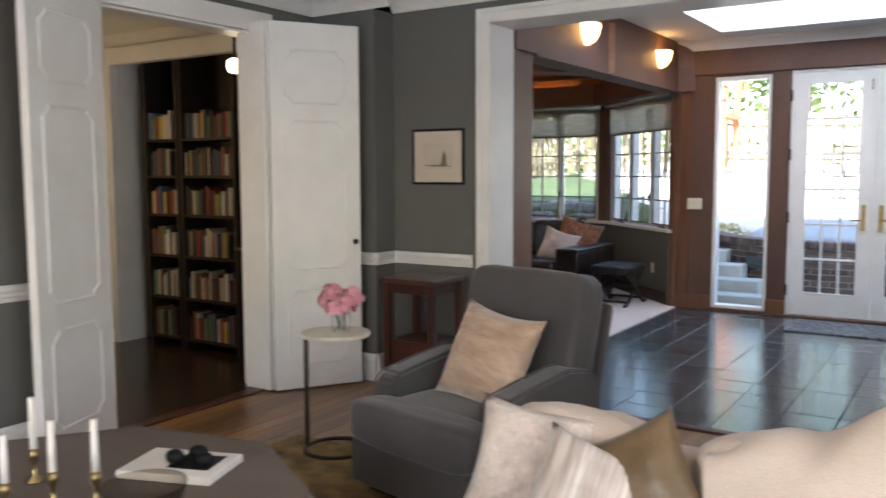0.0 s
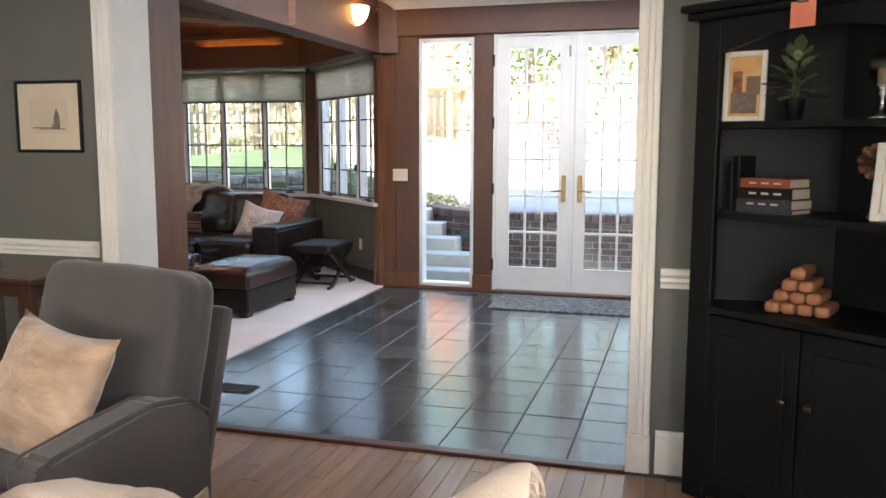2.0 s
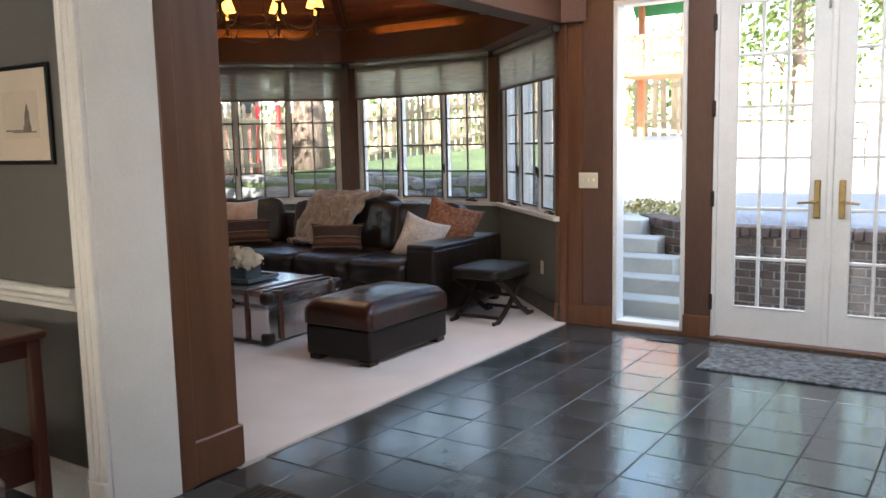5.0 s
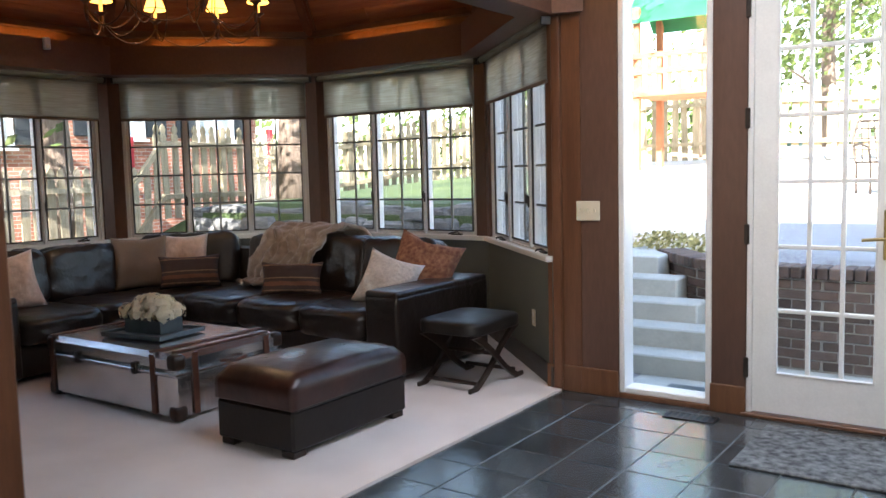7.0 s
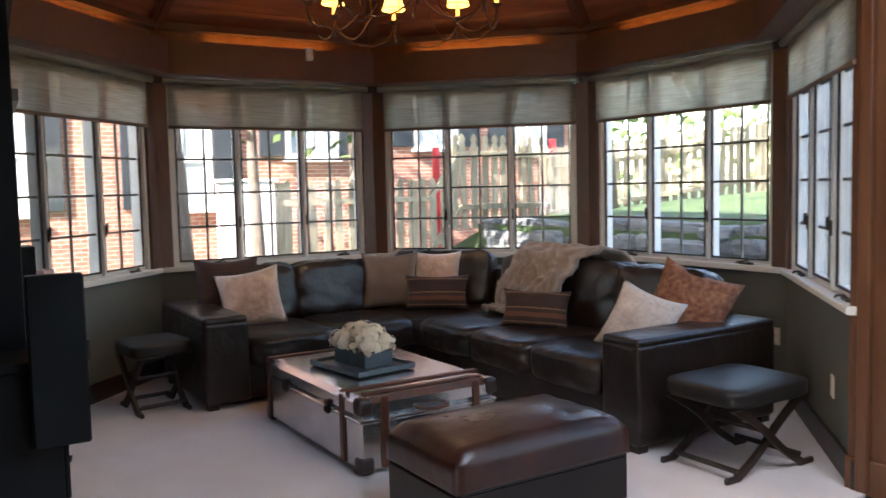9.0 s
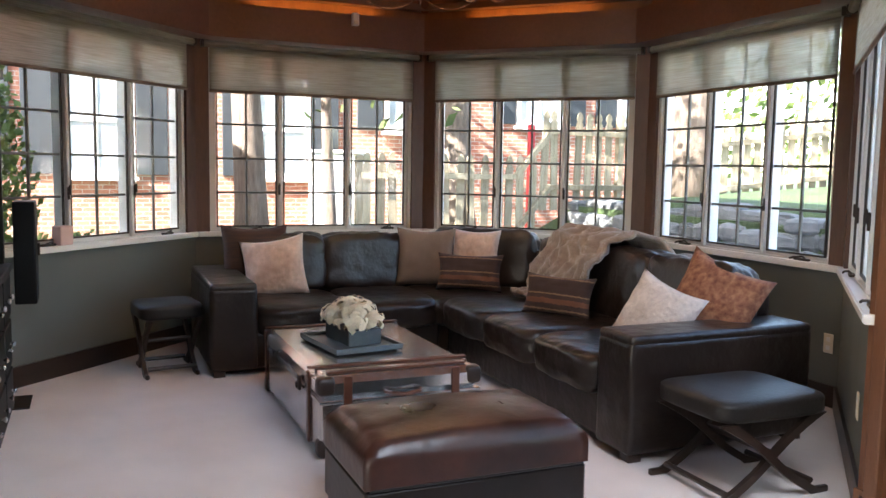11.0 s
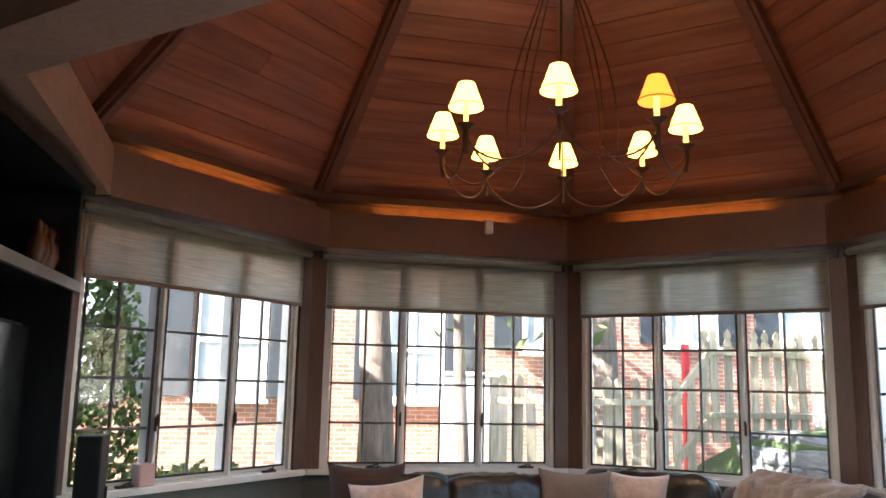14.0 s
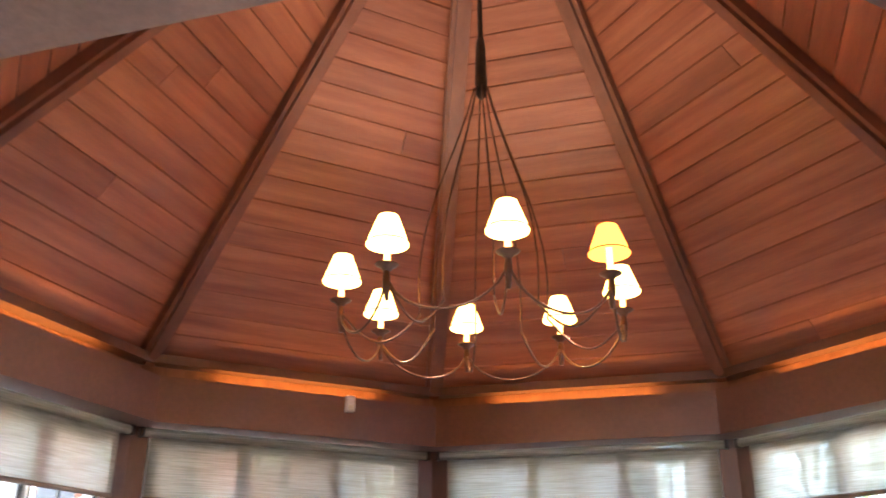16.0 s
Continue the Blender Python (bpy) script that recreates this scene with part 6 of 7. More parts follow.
# round side table with flowers
sd = thing("c_side_table", "small round cream stone side table on an iron ring", "side table", at(-2.60, 3.50, 0.0, rz=20))
bm = bmesh.new()
lathe(bm, [(0.001, 0.615), (0.175, 0.615), (0.182, 0.625), (0.178, 0.635), (0.001, 0.637)], 36)
part("tabletop", bm, M_STONE, sd, smooth=False)
bm = bmesh.new()
tube(bm, [(0.165 * math.cos(2 * math.pi * i / 32), 0.165 * math.sin(2 * math.pi * i / 32), 0.016) for i in range(33)], 0.012, 8)
part("base_ring", bm, M_IRON, sd, smooth=True)
part("upright", boxes((-0.175, -0.014, 0.02, -0.157, 0.014, 0.6), bevel=0.002), M_IRON, sd)
part("support", boxes((-0.175, -0.012, 0.6, 0.15, 0.012, 0.614), bevel=0.002), M_IRON, sd)
va = thing("flower_vase", "pink peonies in a clear glass vase", "flowers", at(-2.58, 3.52, 0.638))
bm = bmesh.new()
lathe(bm, [(0.001, 0.0), (0.045, 0.0), (0.05, 0.05), (0.05, 0.10), (0.047, 0.10), (0.046, 0.05), (0.042, 0.008), (0.001, 0.008)], 24)
vg = part("glass", bm, M_GLASS, va, smooth=True)
rp = random.Random(2)
for x, y, z in ((-0.07, 0.0, 0.14), (0.06, -0.03, 0.14), (0.0, 0.05, 0.155), (0.02, -0.06, 0.13), (-0.03, -0.03, 0.185), (0.05, 0.04, 0.175)):
    bm = bmesh.new()
    bloom(bm, (0, 0, 0), 0.058, rp)
    bmesh.ops.transform(bm, matrix=Matrix.Translation((x, y, z)), verts=bm.verts)
    part("bloom", bm, M_PINK, va, smooth=True)
bm = bmesh.new()
for i in range(7):
    tube(bm, [(0.02 * math.cos(i), 0.02 * math.sin(i), 0.01), (0.035 * math.cos(i * 2.1), 0.035 * math.sin(i * 2.1), 0.12)], 0.003, 5)
part("stems", bm, M_LEAF, va)

# tall wooden stand under the picture
ws = thing("wooden_stand", "reddish brown wooden stand with a lower shelf", "side table", at(-2.84, 4.66, 0.0))
part("top", boxes((-0.21, -0.20, 0.755, 0.21, 0.20, 0.785), bevel=0.006), M_CHERRY, ws)
part("apron", boxes((-0.17, -0.16, 0.69, 0.17, 0.16, 0.754)), M_CHERRY, ws)
part("shelf", boxes((-0.165, -0.155, 0.36, 0.165, 0.155, 0.38), bevel=0.003), M_CHERRY, ws)
part("box_drawer", boxes((-0.15, -0.15, 0.22, 0.15, 0.15, 0.359), bevel=0.004), M_CHERRY, ws)
for x in (-1, 1):
    for y in (-1, 1):
        part("leg", boxes((x * 0.17 - 0.022, y * 0.16 - 0.022, 0.001, x * 0.17 + 0.022, y * 0.16 + 0.022, 0.754), bevel=0.004), M_CHERRY, ws)


def picture(name, label, m, w, h, fw, frame_mat, bg, marks):
    e = thing(name, label, "picture", m)
    bm = boxes((-w / 2, -0.018, 0, -w / 2 + fw, 0, h), (w / 2 - fw, -0.018, 0, w / 2, 0, h), (-w / 2 + fw, -0.018, 0, w / 2 - fw, 0, fw), (-w / 2 + fw, -0.018, h - fw, w / 2 - fw, 0, h), bevel=0.003)
    part("frame", bm, frame_mat, e)
    part("mount", boxes((-w / 2 + fw, -0.008, fw, w / 2 - fw, -0.001, h - fw)), bg, e)
    for i, (x0, z0, x1, z1, mt) in enumerate(marks):
        part("print", boxes((x0, -0.0095 - 0.0006 * i, z0, x1, -0.0082, z1)), mt, e)
    return e


pc = picture("sailboat_picture", "framed etching of a sailing boat on grey wall", at(-2.952, YA - 0.001, 1.375), 0.42, 0.378, 0.016, M_BLACK, M_PAPER,
             ((-0.12, 0.10, 0.12, 0.28, M_PAPER2), (-0.105, 0.128, 0.05, 0.134, M_INK), (-0.06, 0.122, 0.105, 0.127, M_INK), (0.02, 0.127, 0.07, 0.15, M_INK)))
bm = bmesh.new()
v = [bm.verts.new(c) for c in ((0.03, -0.0125, 0.148), (0.072, -0.0125, 0.15), (0.068, -0.0125, 0.20), (0.052, -0.0125, 0.235), (0.036, -0.0125, 0.19))]
bm.faces.new(v)
part("sail", bm, M_INK, pc)

# octagonal coffee table with book, bowl and candles
ct = thing("octagon_table", "taupe eight-sided padded coffee table", "coffee table", at(-2.18, 1.72, 0.0, rz=12))
bm = bmesh.new()
prism(bm, [(0.72 * math.cos(math.pi / 8 + i * math.pi / 4) * 1.08, 0.72 * math.sin(math.pi / 8 + i * math.pi / 4)) for i in range(8)], 0.36, 0.45)
bmesh.ops.bevel(bm, geom=bm.edges[:], offset=0.015, segments=2, affect="EDGES")
part("tabletop", bm, M_TABLE, ct)
bm = bmesh.new()
prism(bm, [(0.60 * math.cos(math.pi / 8 + i * math.pi / 4), 0.60 * math.sin(math.pi / 8 + i * math.pi / 4)) for i in range(8)], 0.002, 0.36)
part("skirt", bm, M_TABLE, ct)
bk = thing("art_book", "large white picture book lying on a tray", "book", at(-2.06, 2.05, 0.4505, rz=20))
part("cover", boxes((-0.17, -0.12, 0, 0.17, 0.12, 0.028), bevel=0.003), M_WAX, bk)
part("photo", boxes((-0.02, -0.06, 0.0282, 0.13, 0.08, 0.029)), M_BLACK, bk)
for x, y, r in ((-0.01, -0.02, 0.032), (0.05, 0.03, 0.034), (0.10, -0.02, 0.03)):
    o = thing("dark_pebble", "dark polished stone on the picture book", "ornament", None, "pebbles")
    bm = puff(r * 2, r * 1.6, r * 1.5, 6, 2.2)
    bmesh.ops.transform(bm, matrix=at(-2.06, 2.05, 0.48, rz=20) @ Matrix.Translation((x, y, 0)), verts=bm.verts)
    part("stone", bm, M_BLACK, o, smooth=True)
for x, y, h in ((-2.02, 1.70, 0.16), (-2.13, 1.63, 0.155), (-2.16, 1.50, 0.14), (-2.38, 1.72, 0.17)):
    c = thing("candlestick", "white taper candle in a brass stick", "candle", at(x, y, 0.4505), "candles on the table")
    bm = bmesh.new()
    lathe(bm, [(0.001, 0), (0.03, 0), (0.03, 0.008), (0.008, 0.02), (0.008, 0.07), (0.016, 0.08), (0.016, 0.11), (0.001, 0.11)], 16)
    part("stick", bm, M_BRASS, c, smooth=True)
    bm = bmesh.new()
    cyl(bm, 0, 0, 0.111, 0.111 + h, 0.012, 0.0105, 16)
    part("taper", bm, M_WAX, c, smooth=True)
gb = bmesh.new()
lathe(gb, [(0.001, 0.0), (0.06, 0.0), (0.11, 0.04), (0.125, 0.09), (0.122, 0.09), (0.106, 0.043), (0.058, 0.006), (0.001, 0.006)], 28)
o = part("glass_bowl", gb, M_GLASSG, None, smooth=True)
o.location = (-1.86, 1.75, 0.4505)
tagged(o, "clear glass bowl on the coffee table", "bowl")
rg = bmesh.new()
box(rg, -2.95, 0.6, 0.0008, -1.15, 3.58, 0.012, bevel=0.004)
tagged(part("area_rug", rg, M_RUG), "worn gold and brown patterned rug", "rug")

# ---- black corner cabinet with its things ----
cc = thing("corner_cabinet", "black painted corner hutch with open shelves", "cabinet")
P0, P1 = Vector((0.40, 4.66)), Vector((1.06, 4.16))
U = (P1 - P0).normalized()
N = Vector((-U.y, U.x))        # towards the corner
if N.y < 0:
    N = -N
CM = Matrix(((U.x, N.x, 0, P0.x), (U.y, N.y, 0, P0.y), (0, 0, 1, 0), (0, 0, 0, 1)))
CL = (P1 - P0).length
cc.matrix_world = CM
BACKY = 0.42


def cbox(name, mat, *rows, parent=None, bevel=0.003):
    return part(name, boxes(*rows, bevel=bevel), mat, parent or cc)


cbox("stile", M_BLACK, (-0.07, 0.0, 0.002, 0.03, 0.03, 1.89))
cbox("stile", M_BLACK, (CL - 0.03, 0.0, 0.002, CL + 0.07, 0.03, 1.89))
cbox("side_panel", M_BLACK, (-0.07, 0.031, 0.002, -0.05, 0.13, 1.89))
cbox("side_panel", M_BLACK, (CL + 0.05, 0.031, 0.002, CL + 0.07, 0.13, 1.89))
bm = bmesh.new()
prism(bm, [(-0.05, 0.13), (CL / 2 - 0.12, BACKY), (CL / 2 + 0.12, BACKY), (CL + 0.05, 0.13), (CL + 0.05, 0.15), (CL / 2 + 0.12, BACKY + 0.02), (CL / 2 - 0.12, BACKY + 0.02), (-0.05, 0.15)], 0.002, 1.89)
part("back_panel", bm, M_BLACK, cc)
for z in (0.80, 1.165, 1.51):
    bm = bmesh.new()
    prism(bm, [(-0.049, 0.032 if z > 0.9 else -0.015), (CL + 0.049, 0.032 if z > 0.9 else -0.015), (CL + 0.049, 0.128), (CL / 2 + 0.12, BACKY - 0.002), (CL / 2 - 0.12, BACKY - 0.002), (-0.049, 0.128)], z - 0.025, z)
    part("shelf", bm, M_BLACK, cc)
bm = bmesh.new()
arch = [(0.03, 1.765)] + [(0.03 + (CL - 0.06) * i / 12, 1.765 + 0.065 * math.sin(math.pi * i / 12)) for i in range(1, 12)] + [(CL - 0.03, 1.765), (CL - 0.03, 1.89), (0.03, 1.89)]
fa, fb = [bm.verts.new((x, 0.001, z)) for x, z in arch], [bm.verts.new((x, 0.029, z)) for x, z in arch]
bm.faces.new(fa)
bm.faces.new(fb[::-1])
for i in range(len(arch)):
    q = (i + 1) % len(arch)
    bm.faces.new((fa[i], fb[i], fb[q], fa[q]))
bmesh.ops.recalc_face_normals(bm, faces=bm.faces)
part("arched_fascia", bm, M_BLACK, cc)
cbox("cornice", M_BLACK, (-0.10, -0.04, 1.891, CL + 0.10, 0.13, 1.92), (-0.12, -0.06, 1.921, CL + 0.12, 0.13, 1.95), bevel=0.008)
for x0, x1, kx in ((0.035, CL / 2 - 0.004, CL / 2 - 0.05), (CL / 2 + 0.004, CL - 0.035, CL / 2 + 0.05)):
    d = cbox("cabinet_door", M_BLACK, (x0, -0.004, 0.09, x1, 0.024, 0.765))
    part("raised_panel", boxes((x0 + 0.05, -0.012, 0.15, x1 - 0.05, -0.003, 0.70), bevel=0.006), M_BLACK, d)
    bm = bmesh.new()
    lathe(bm, [(0.001, 0.03), (0.014, 0.026), (0.016, 0.018), (0.007, 0.01), (0.007, 0)], 12, Matrix.Translation((kx, -0.004, 0.5)) @ Matrix.Rotation(math.pi / 2, 4, "X"))
    part("knob", bm, M_IRON, d, smooth=True)
cbox("foot_rail", M_BLACK, (0.03, 0.001, 0.03, CL - 0.03, 0.025, 0.085))


def inside(x, y, z, rz=0.0):
    return CM @ pose(x, y, z, 0, 0, rz)


pf = picture("orange_art_card", "white framed orange city painting on a shelf", inside(0.075, 0.10, 1.511, 24) @ pose(0, 0, 0, -4, 0, 0), 0.155, 0.265, 0.02, M_WAX, M_ORANGE, ((-0.05, 0.03, 0.045, 0.11, M_INK), (-0.045, 0.11, -0.01, 0.19, M_RUST), (0.005, 0.10, 0.055, 0.17, M_TAUPE)))
pf2 = picture("red_photo_card", "white mounted red photograph leaning on a shelf", inside(CL - 0.14, 0.10, 1.166, 14) @ pose(0, 0, 0, -14, 0, 0), 0.20, 0.27, 0.03, M_WAX, M_WAX, ((-0.05, 0.09, 0.06, 0.22, M_REDP),))
pl = thing("potted_plant", "variegated green leaves in a dark pot", "plant", inside(0.255, 0.15, 1.511))
bm = bmesh.new()
lathe(bm, [(0.001, 0.0), (0.026, 0.0), (0.034, 0.07), (0.036, 0.08), (0.032, 0.08), (0.028, 0.06), (0.001, 0.06)], 18)
part("pot", bm, M_BLACK, pl, smooth=True)
rl = random.Random(6)
for i in range(40):
    a, el, L = i * 2.4, 0.05 + 1.25 * (i / 40) + rl.uniform(-0.15, 0.15), rl.uniform(0.06, 0.09)
    st = Vector((0.012 * math.cos(a), 0.012 * math.sin(a), 0.085 + 0.13 * i / 40))
    dirn = Vector((math.cos(a) * math.cos(el), math.sin(a) * math.cos(el), math.sin(el)))
    sdv = dirn.cross(Vector((0, 0, 1))).normalized()
    bm = bmesh.new()
    c = [bm.verts.new(st + dirn * 0.028 + dirn * L * t + sdv * w2 * L + Vector((0, 0, -0.22 * L * t * t))) for t, w2 in ((0, 0), (0.25, 0.22), (0.6, 0.29), (0.9, 0.15), (1.08, 0), (0.9, -0.15), (0.6, -0.29), (0.25, -0.22))]
    mid = [bm.verts.new(st + dirn * 0.028 + dirn * L * t + Vector((0, 0, -0.22 * L * t * t - 0.07 * L))) for t in (0.3, 0.65, 0.92)]
    for f in ((c[0], c[1], mid[0]), (c[1], c[2], mid[1], mid[0]), (c[2], c[3], mid[2], mid[1]), (c[3], c[4], mid[2]), (c[4], c[5], mid[2]), (c[5], c[6], mid[1], mid[2]), (c[6], c[7], mid[0], mid[1]), (c[7], c[0], mid[0])):
        bm.faces.new(f)
    tube(bm, [st - Vector((0, 0, 0.05)), st, st + dirn * 0.028], 0.0018, 4)
    part("leaf", bm, M_LEAF2 if i % 3 else M_LEAF, pl, smooth=True)
for i, (w2, h2, mt, rot) in enumerate(((0.225, 0.018, M_INKB, 2), (0.23, 0.036, M_INKB, -1), (0.215, 0.042, M_BLACK, 3), (0.205, 0.034, M_RUSTB, 0))):
    z = 1.166 + sum((0.0185, 0.0365, 0.0425)[:i])
    b = thing("stacked_book", "thick dark book lying in a stack", "book", inside(0.19, 0.15, z, rot), "stacked books")
    part("cover", boxes((-w2 / 2, -0.07, 0, w2 / 2, 0.07, 0.0025), (-w2 / 2, -0.07, h2 - 0.0025, w2 / 2, 0.07, h2), (-w2 / 2, -0.072, 0, w2 / 2, -0.069, h2)), mt, b)
    part("page_block", boxes((-w2 / 2 + 0.003, -0.068, 0.0026, w2 / 2 - 0.003, 0.066, h2 - 0.0026)), M_PAPER, b)
    for q in range(3 if i else 0):
        part("spine_lettering", boxes((-w2 * 0.3 + q * 0.05, -0.0728, h2 * 0.4, -w2 * 0.3 + q * 0.05 + 0.03, -0.0721, h2 * 0.6)), M_PAPER, b)
for i in range(2):
    b = part("upright_book", boxes((0, 0, 0, 0.026, 0.11, 0.19 + 0.025 * i), bevel=0.003), M_BLACK, None)
    b.matrix_world = inside(0.012 + 0.030 * i, 0.10, 1.166)
    tagged(b, "dark upright book at the end of the shelf", "book", "upright shelf books")
hu = thing("glass_hurricane", "silvered glass hurricane candle holder", "candle holder", inside(CL - 0.26, 0.16, 1.511))
bm = bmesh.new()
lathe(bm, [(0.001, 0.0), (0.045, 0.0), (0.045, 0.008), (0.01, 0.02), (0.008, 0.07), (0.016, 0.085), (0.012, 0.1), (0.02, 0.11), (0.001, 0.112)], 20)
part("stem", bm, M_STEEL, hu, smooth=True)
bm = bmesh.new()
lathe(bm, [(0.02, 0.112), (0.045, 0.14), (0.052, 0.18), (0.046, 0.22), (0.043, 0.22), (0.048, 0.18), (0.042, 0.142), (0.018, 0.114)], 24)
part("bowl", bm, M_GLASSG, hu, smooth=True)
bm = bmesh.new()
cyl(bm, 0, 0, 0.113, 0.17, 0.02)
part("candle", bm, M_WAX, hu, smooth=True)
sf = bmesh.new()
for ring, (cnt, ln0, up) in enumerate(((9, 0.050, 0.0), (7, 0.036, -0.010), (5, 0.022, -0.018))):
    for i in range(cnt):
        m = Matrix.Rotation(i * 2 * math.pi / cnt + ring * 0.4, 4, "Y")
        v = [sf.verts.new(m @ Vector((x, y + up, z))) for x, y, z in ((0, -0.004, 0), (-0.34 * ln0, -0.010, ln0 * 0.55), (-0.2 * ln0, -0.004, ln0 * 0.92), (0, -0.001, ln0), (0.2 * ln0, -0.004, ln0 * 0.92), (0.34 * ln0, -0.010, ln0 * 0.55), (0, 0.002, ln0 * 0.5))]
        for f in ((0, 1, 6), (1, 2, 6), (2, 3, 6), (3, 4, 6), (4, 5, 6), (5, 0, 6)):
            sf.faces.new([v[k] for k in f])
tube(sf, [(0, 0.01, 0.0), (0, 0.012, -0.08), (0, 0.01, -0.1525)], [0.004, 0.004, 0.02], 8)
o = part("star_ornament", sf, M_RUSTIRON, None)
o.matrix_world = inside(CL - 0.27, 0.16, 1.166 + 0.20) @ Matrix.Scale(1.3, 4)
tagged(o, "small bronze flower ornament on the shelf", "ornament")
LOGR, LW = 0.022, 0.058
for r0, cnt in enumerate((4, 3, 2, 1)):
    for i in range(cnt):
        bm = bmesh.new()
        box(bm, -LW / 2 + 0.001, 0.0, 0.001, LW / 2 - 0.001, 0.18, LOGR * 2 - 0.001, bevel=0.019, seg=3)
        o = part("wooden_log", bm, M_LOG, None, smooth=True)
        o.matrix_world = inside(0.345, 0.075, 0.801 + r0 * LOGR * 2, 17) @ Matrix.Translation(((i - 1.5) * LW + r0 * LW / 2, 0, 0))
        tagged(o, "smooth pale wooden log in a stacked pyramid", "log", "stacked wooden logs")
ln = thing("iron_finial", "dark turned metal ornament on the counter", "ornament", inside(CL - 0.10, 0.10, 0.801))
bm = bmesh.new()
lathe(bm, [(0.001, 0), (0.05, 0), (0.055, 0.012), (0.02, 0.03), (0.016, 0.05), (0.04, 0.06), (0.04, 0.075), (0.012, 0.09), (0.018, 0.11), (0.001, 0.13)], 20)
part("body", bm, M_IRON, ln, smooth=True)
tg = thing("price_tag", "orange paper note clipped to the cornice", "note", inside(0.40, -0.075, 1.815))
part("paper", boxes((-0.045, -0.002, 0, 0.045, 0, 0.085)), M_NOTE, tg)
part("clip", boxes((-0.02, -0.006, 0.08, 0.02, 0.002, 0.11), bevel=0.003), M_STEEL, tg)
part("ribbon", boxes((-0.05, -0.004, 0.11, 0.05, 0.02, 0.135), bevel=0.006), M_STRAP, tg)

# ---- outdoors ----
def ground_h(x, y):
    h = -0.14
    hill = 0.62 + 0.36 * (1 - sm(-4.4, -3.4, x)) + (0.075 - 0.03 * (1 - sm(-4.4, -3.4, x))) * max(0.0, y - 12.5)
    east = sm(11.15, 11.45, y) if x > -1.9 else sm(11.15, 12.0, y - 0.6 * min(1.0, (-1.9 - x)))
    west = sm(12.45, 12.6, y)
    k = sm(-3.6, -2.6, x)
    f = k * east + (1 - k) * west
    f *= 1 - sm(-9.5, -14.0, x) if x < -9.5 else 1.0
    h += f * (min(hill, 3.2) + 0.14)
    return h


xs = [-220, -120, -70, -45, -32] + [-26 + 0.5 * i for i in range(90)] + [20, 26, 34, 48, 75, 130, 220]
ys = [-220, -120, -60, -30, -12, -4] + [2 + 0.25 * i for i in range(60)] + [17.5 + 0.9 * i for i in range(26)] + [44, 56, 80, 130, 220]
verts, faces, mats = [], [], []
for y in ys:
    for x in xs:
        inside_house = -8.0 < x < 6.9 and y < 10.2
        z = ground_h(x, y) + (0.0 if inside_house else 0.03 * noise.noise(Vector((x * 0.4, y * 0.4, 0))))
        verts.append((x, y, -0.3 if (-7.3 < x < 1.3 and y < 9.2) else z))
nx = len(xs)
for j in range(len(ys) - 1):
    for i in range(nx - 1):
        faces.append((j * nx + i, j * nx + i + 1, (j + 1) * nx + i + 1, (j + 1) * nx + i))
        xm, ym = (xs[i] + xs[i + 1]) / 2, (ys[j] + ys[j + 1]) / 2
        n1 = noise.noise(Vector((xm * 0.25, ym * 0.25, 3)))
        if xm > -2.4 and ym < 14.0:
            mats.append(1 if ym > 11.2 else 3)
        elif -11 < xm <= -2.4 and 9 < ym < 12.4:
            mats.append(1)
        # this wedge of hill gets its sun glare from the pale ground colour
        elif xm > -3.6 - 0.58 * (ym - 12) and ym < 34:
            mats.append(2)
        elif ym > 12.5 and xm > -15:
            mats.append(0 if n1 > -0.6 else 2)
        else:
            mats.append(0 if n1 > -0.4 else 2)
me = bpy.data.meshes.new("ground")
me.from_pydata(verts, [], faces)
for mt in (M_GRASS, M_GRAVEL, M_BARE_GLARE, M_CONC):
    me.materials.append(mt)
me.polygons.foreach_set("material_index", mats)
me.polygons.foreach_set("use_smooth", [True] * len(faces))
tagged(new("ground", me), "sloping garden of grass, gravel, bare earth and painted sun glare", "ground", kind="structure")

# concrete steps
stp = thing("garden_steps", "pale concrete garden steps beside a brick wall", "steps")
for i in range(5):
    y = 10.22 + 0.29 * i
    part("step", boxes((-3.9, y, -0.3, -1.75 - 0.265 * i, y + 0.31 + (0.6 if i == 4 else 0), -0.14 + 0.148 * (i + 1)), bevel=0.012), M_CONC, stp)
tagged(part("drain_mat", boxes((-2.2, 9.75, -0.135, -1.75, 10.0, -0.12), bevel=0.005), M_GALV), "small grey metal drain grate on the patio", "drain")

# brick planter wall with a rounded cap course
bw = thing("brick_wall", "low brown brick garden wall with rounded cap bricks", "garden wall")
line = [(1.6, 11.02), (-1.5, 11.0), (-1.85, 11.04), (-2.12, 11.14), (-2.38, 11.32), (-2.62, 11.58), (-2.92, 11.98)]
cum = [0.0]
for (xa, ya), (xb, yb) in zip(line, line[1:]):
    cum.append(cum[-1] + math.hypot(xb - xa, yb - ya))


def along(s):
    for i in range(len(line) - 1):
        if s <= cum[i + 1] or i == len(line) - 2:
            f = (s - cum[i]) / (cum[i + 1] - cum[i])
            (xa, ya), (xb, yb) = line[i], line[i + 1]
            return xa + (xb - xa) * f, ya + (yb - ya) * f, math.atan2(yb - ya, xb - xa)


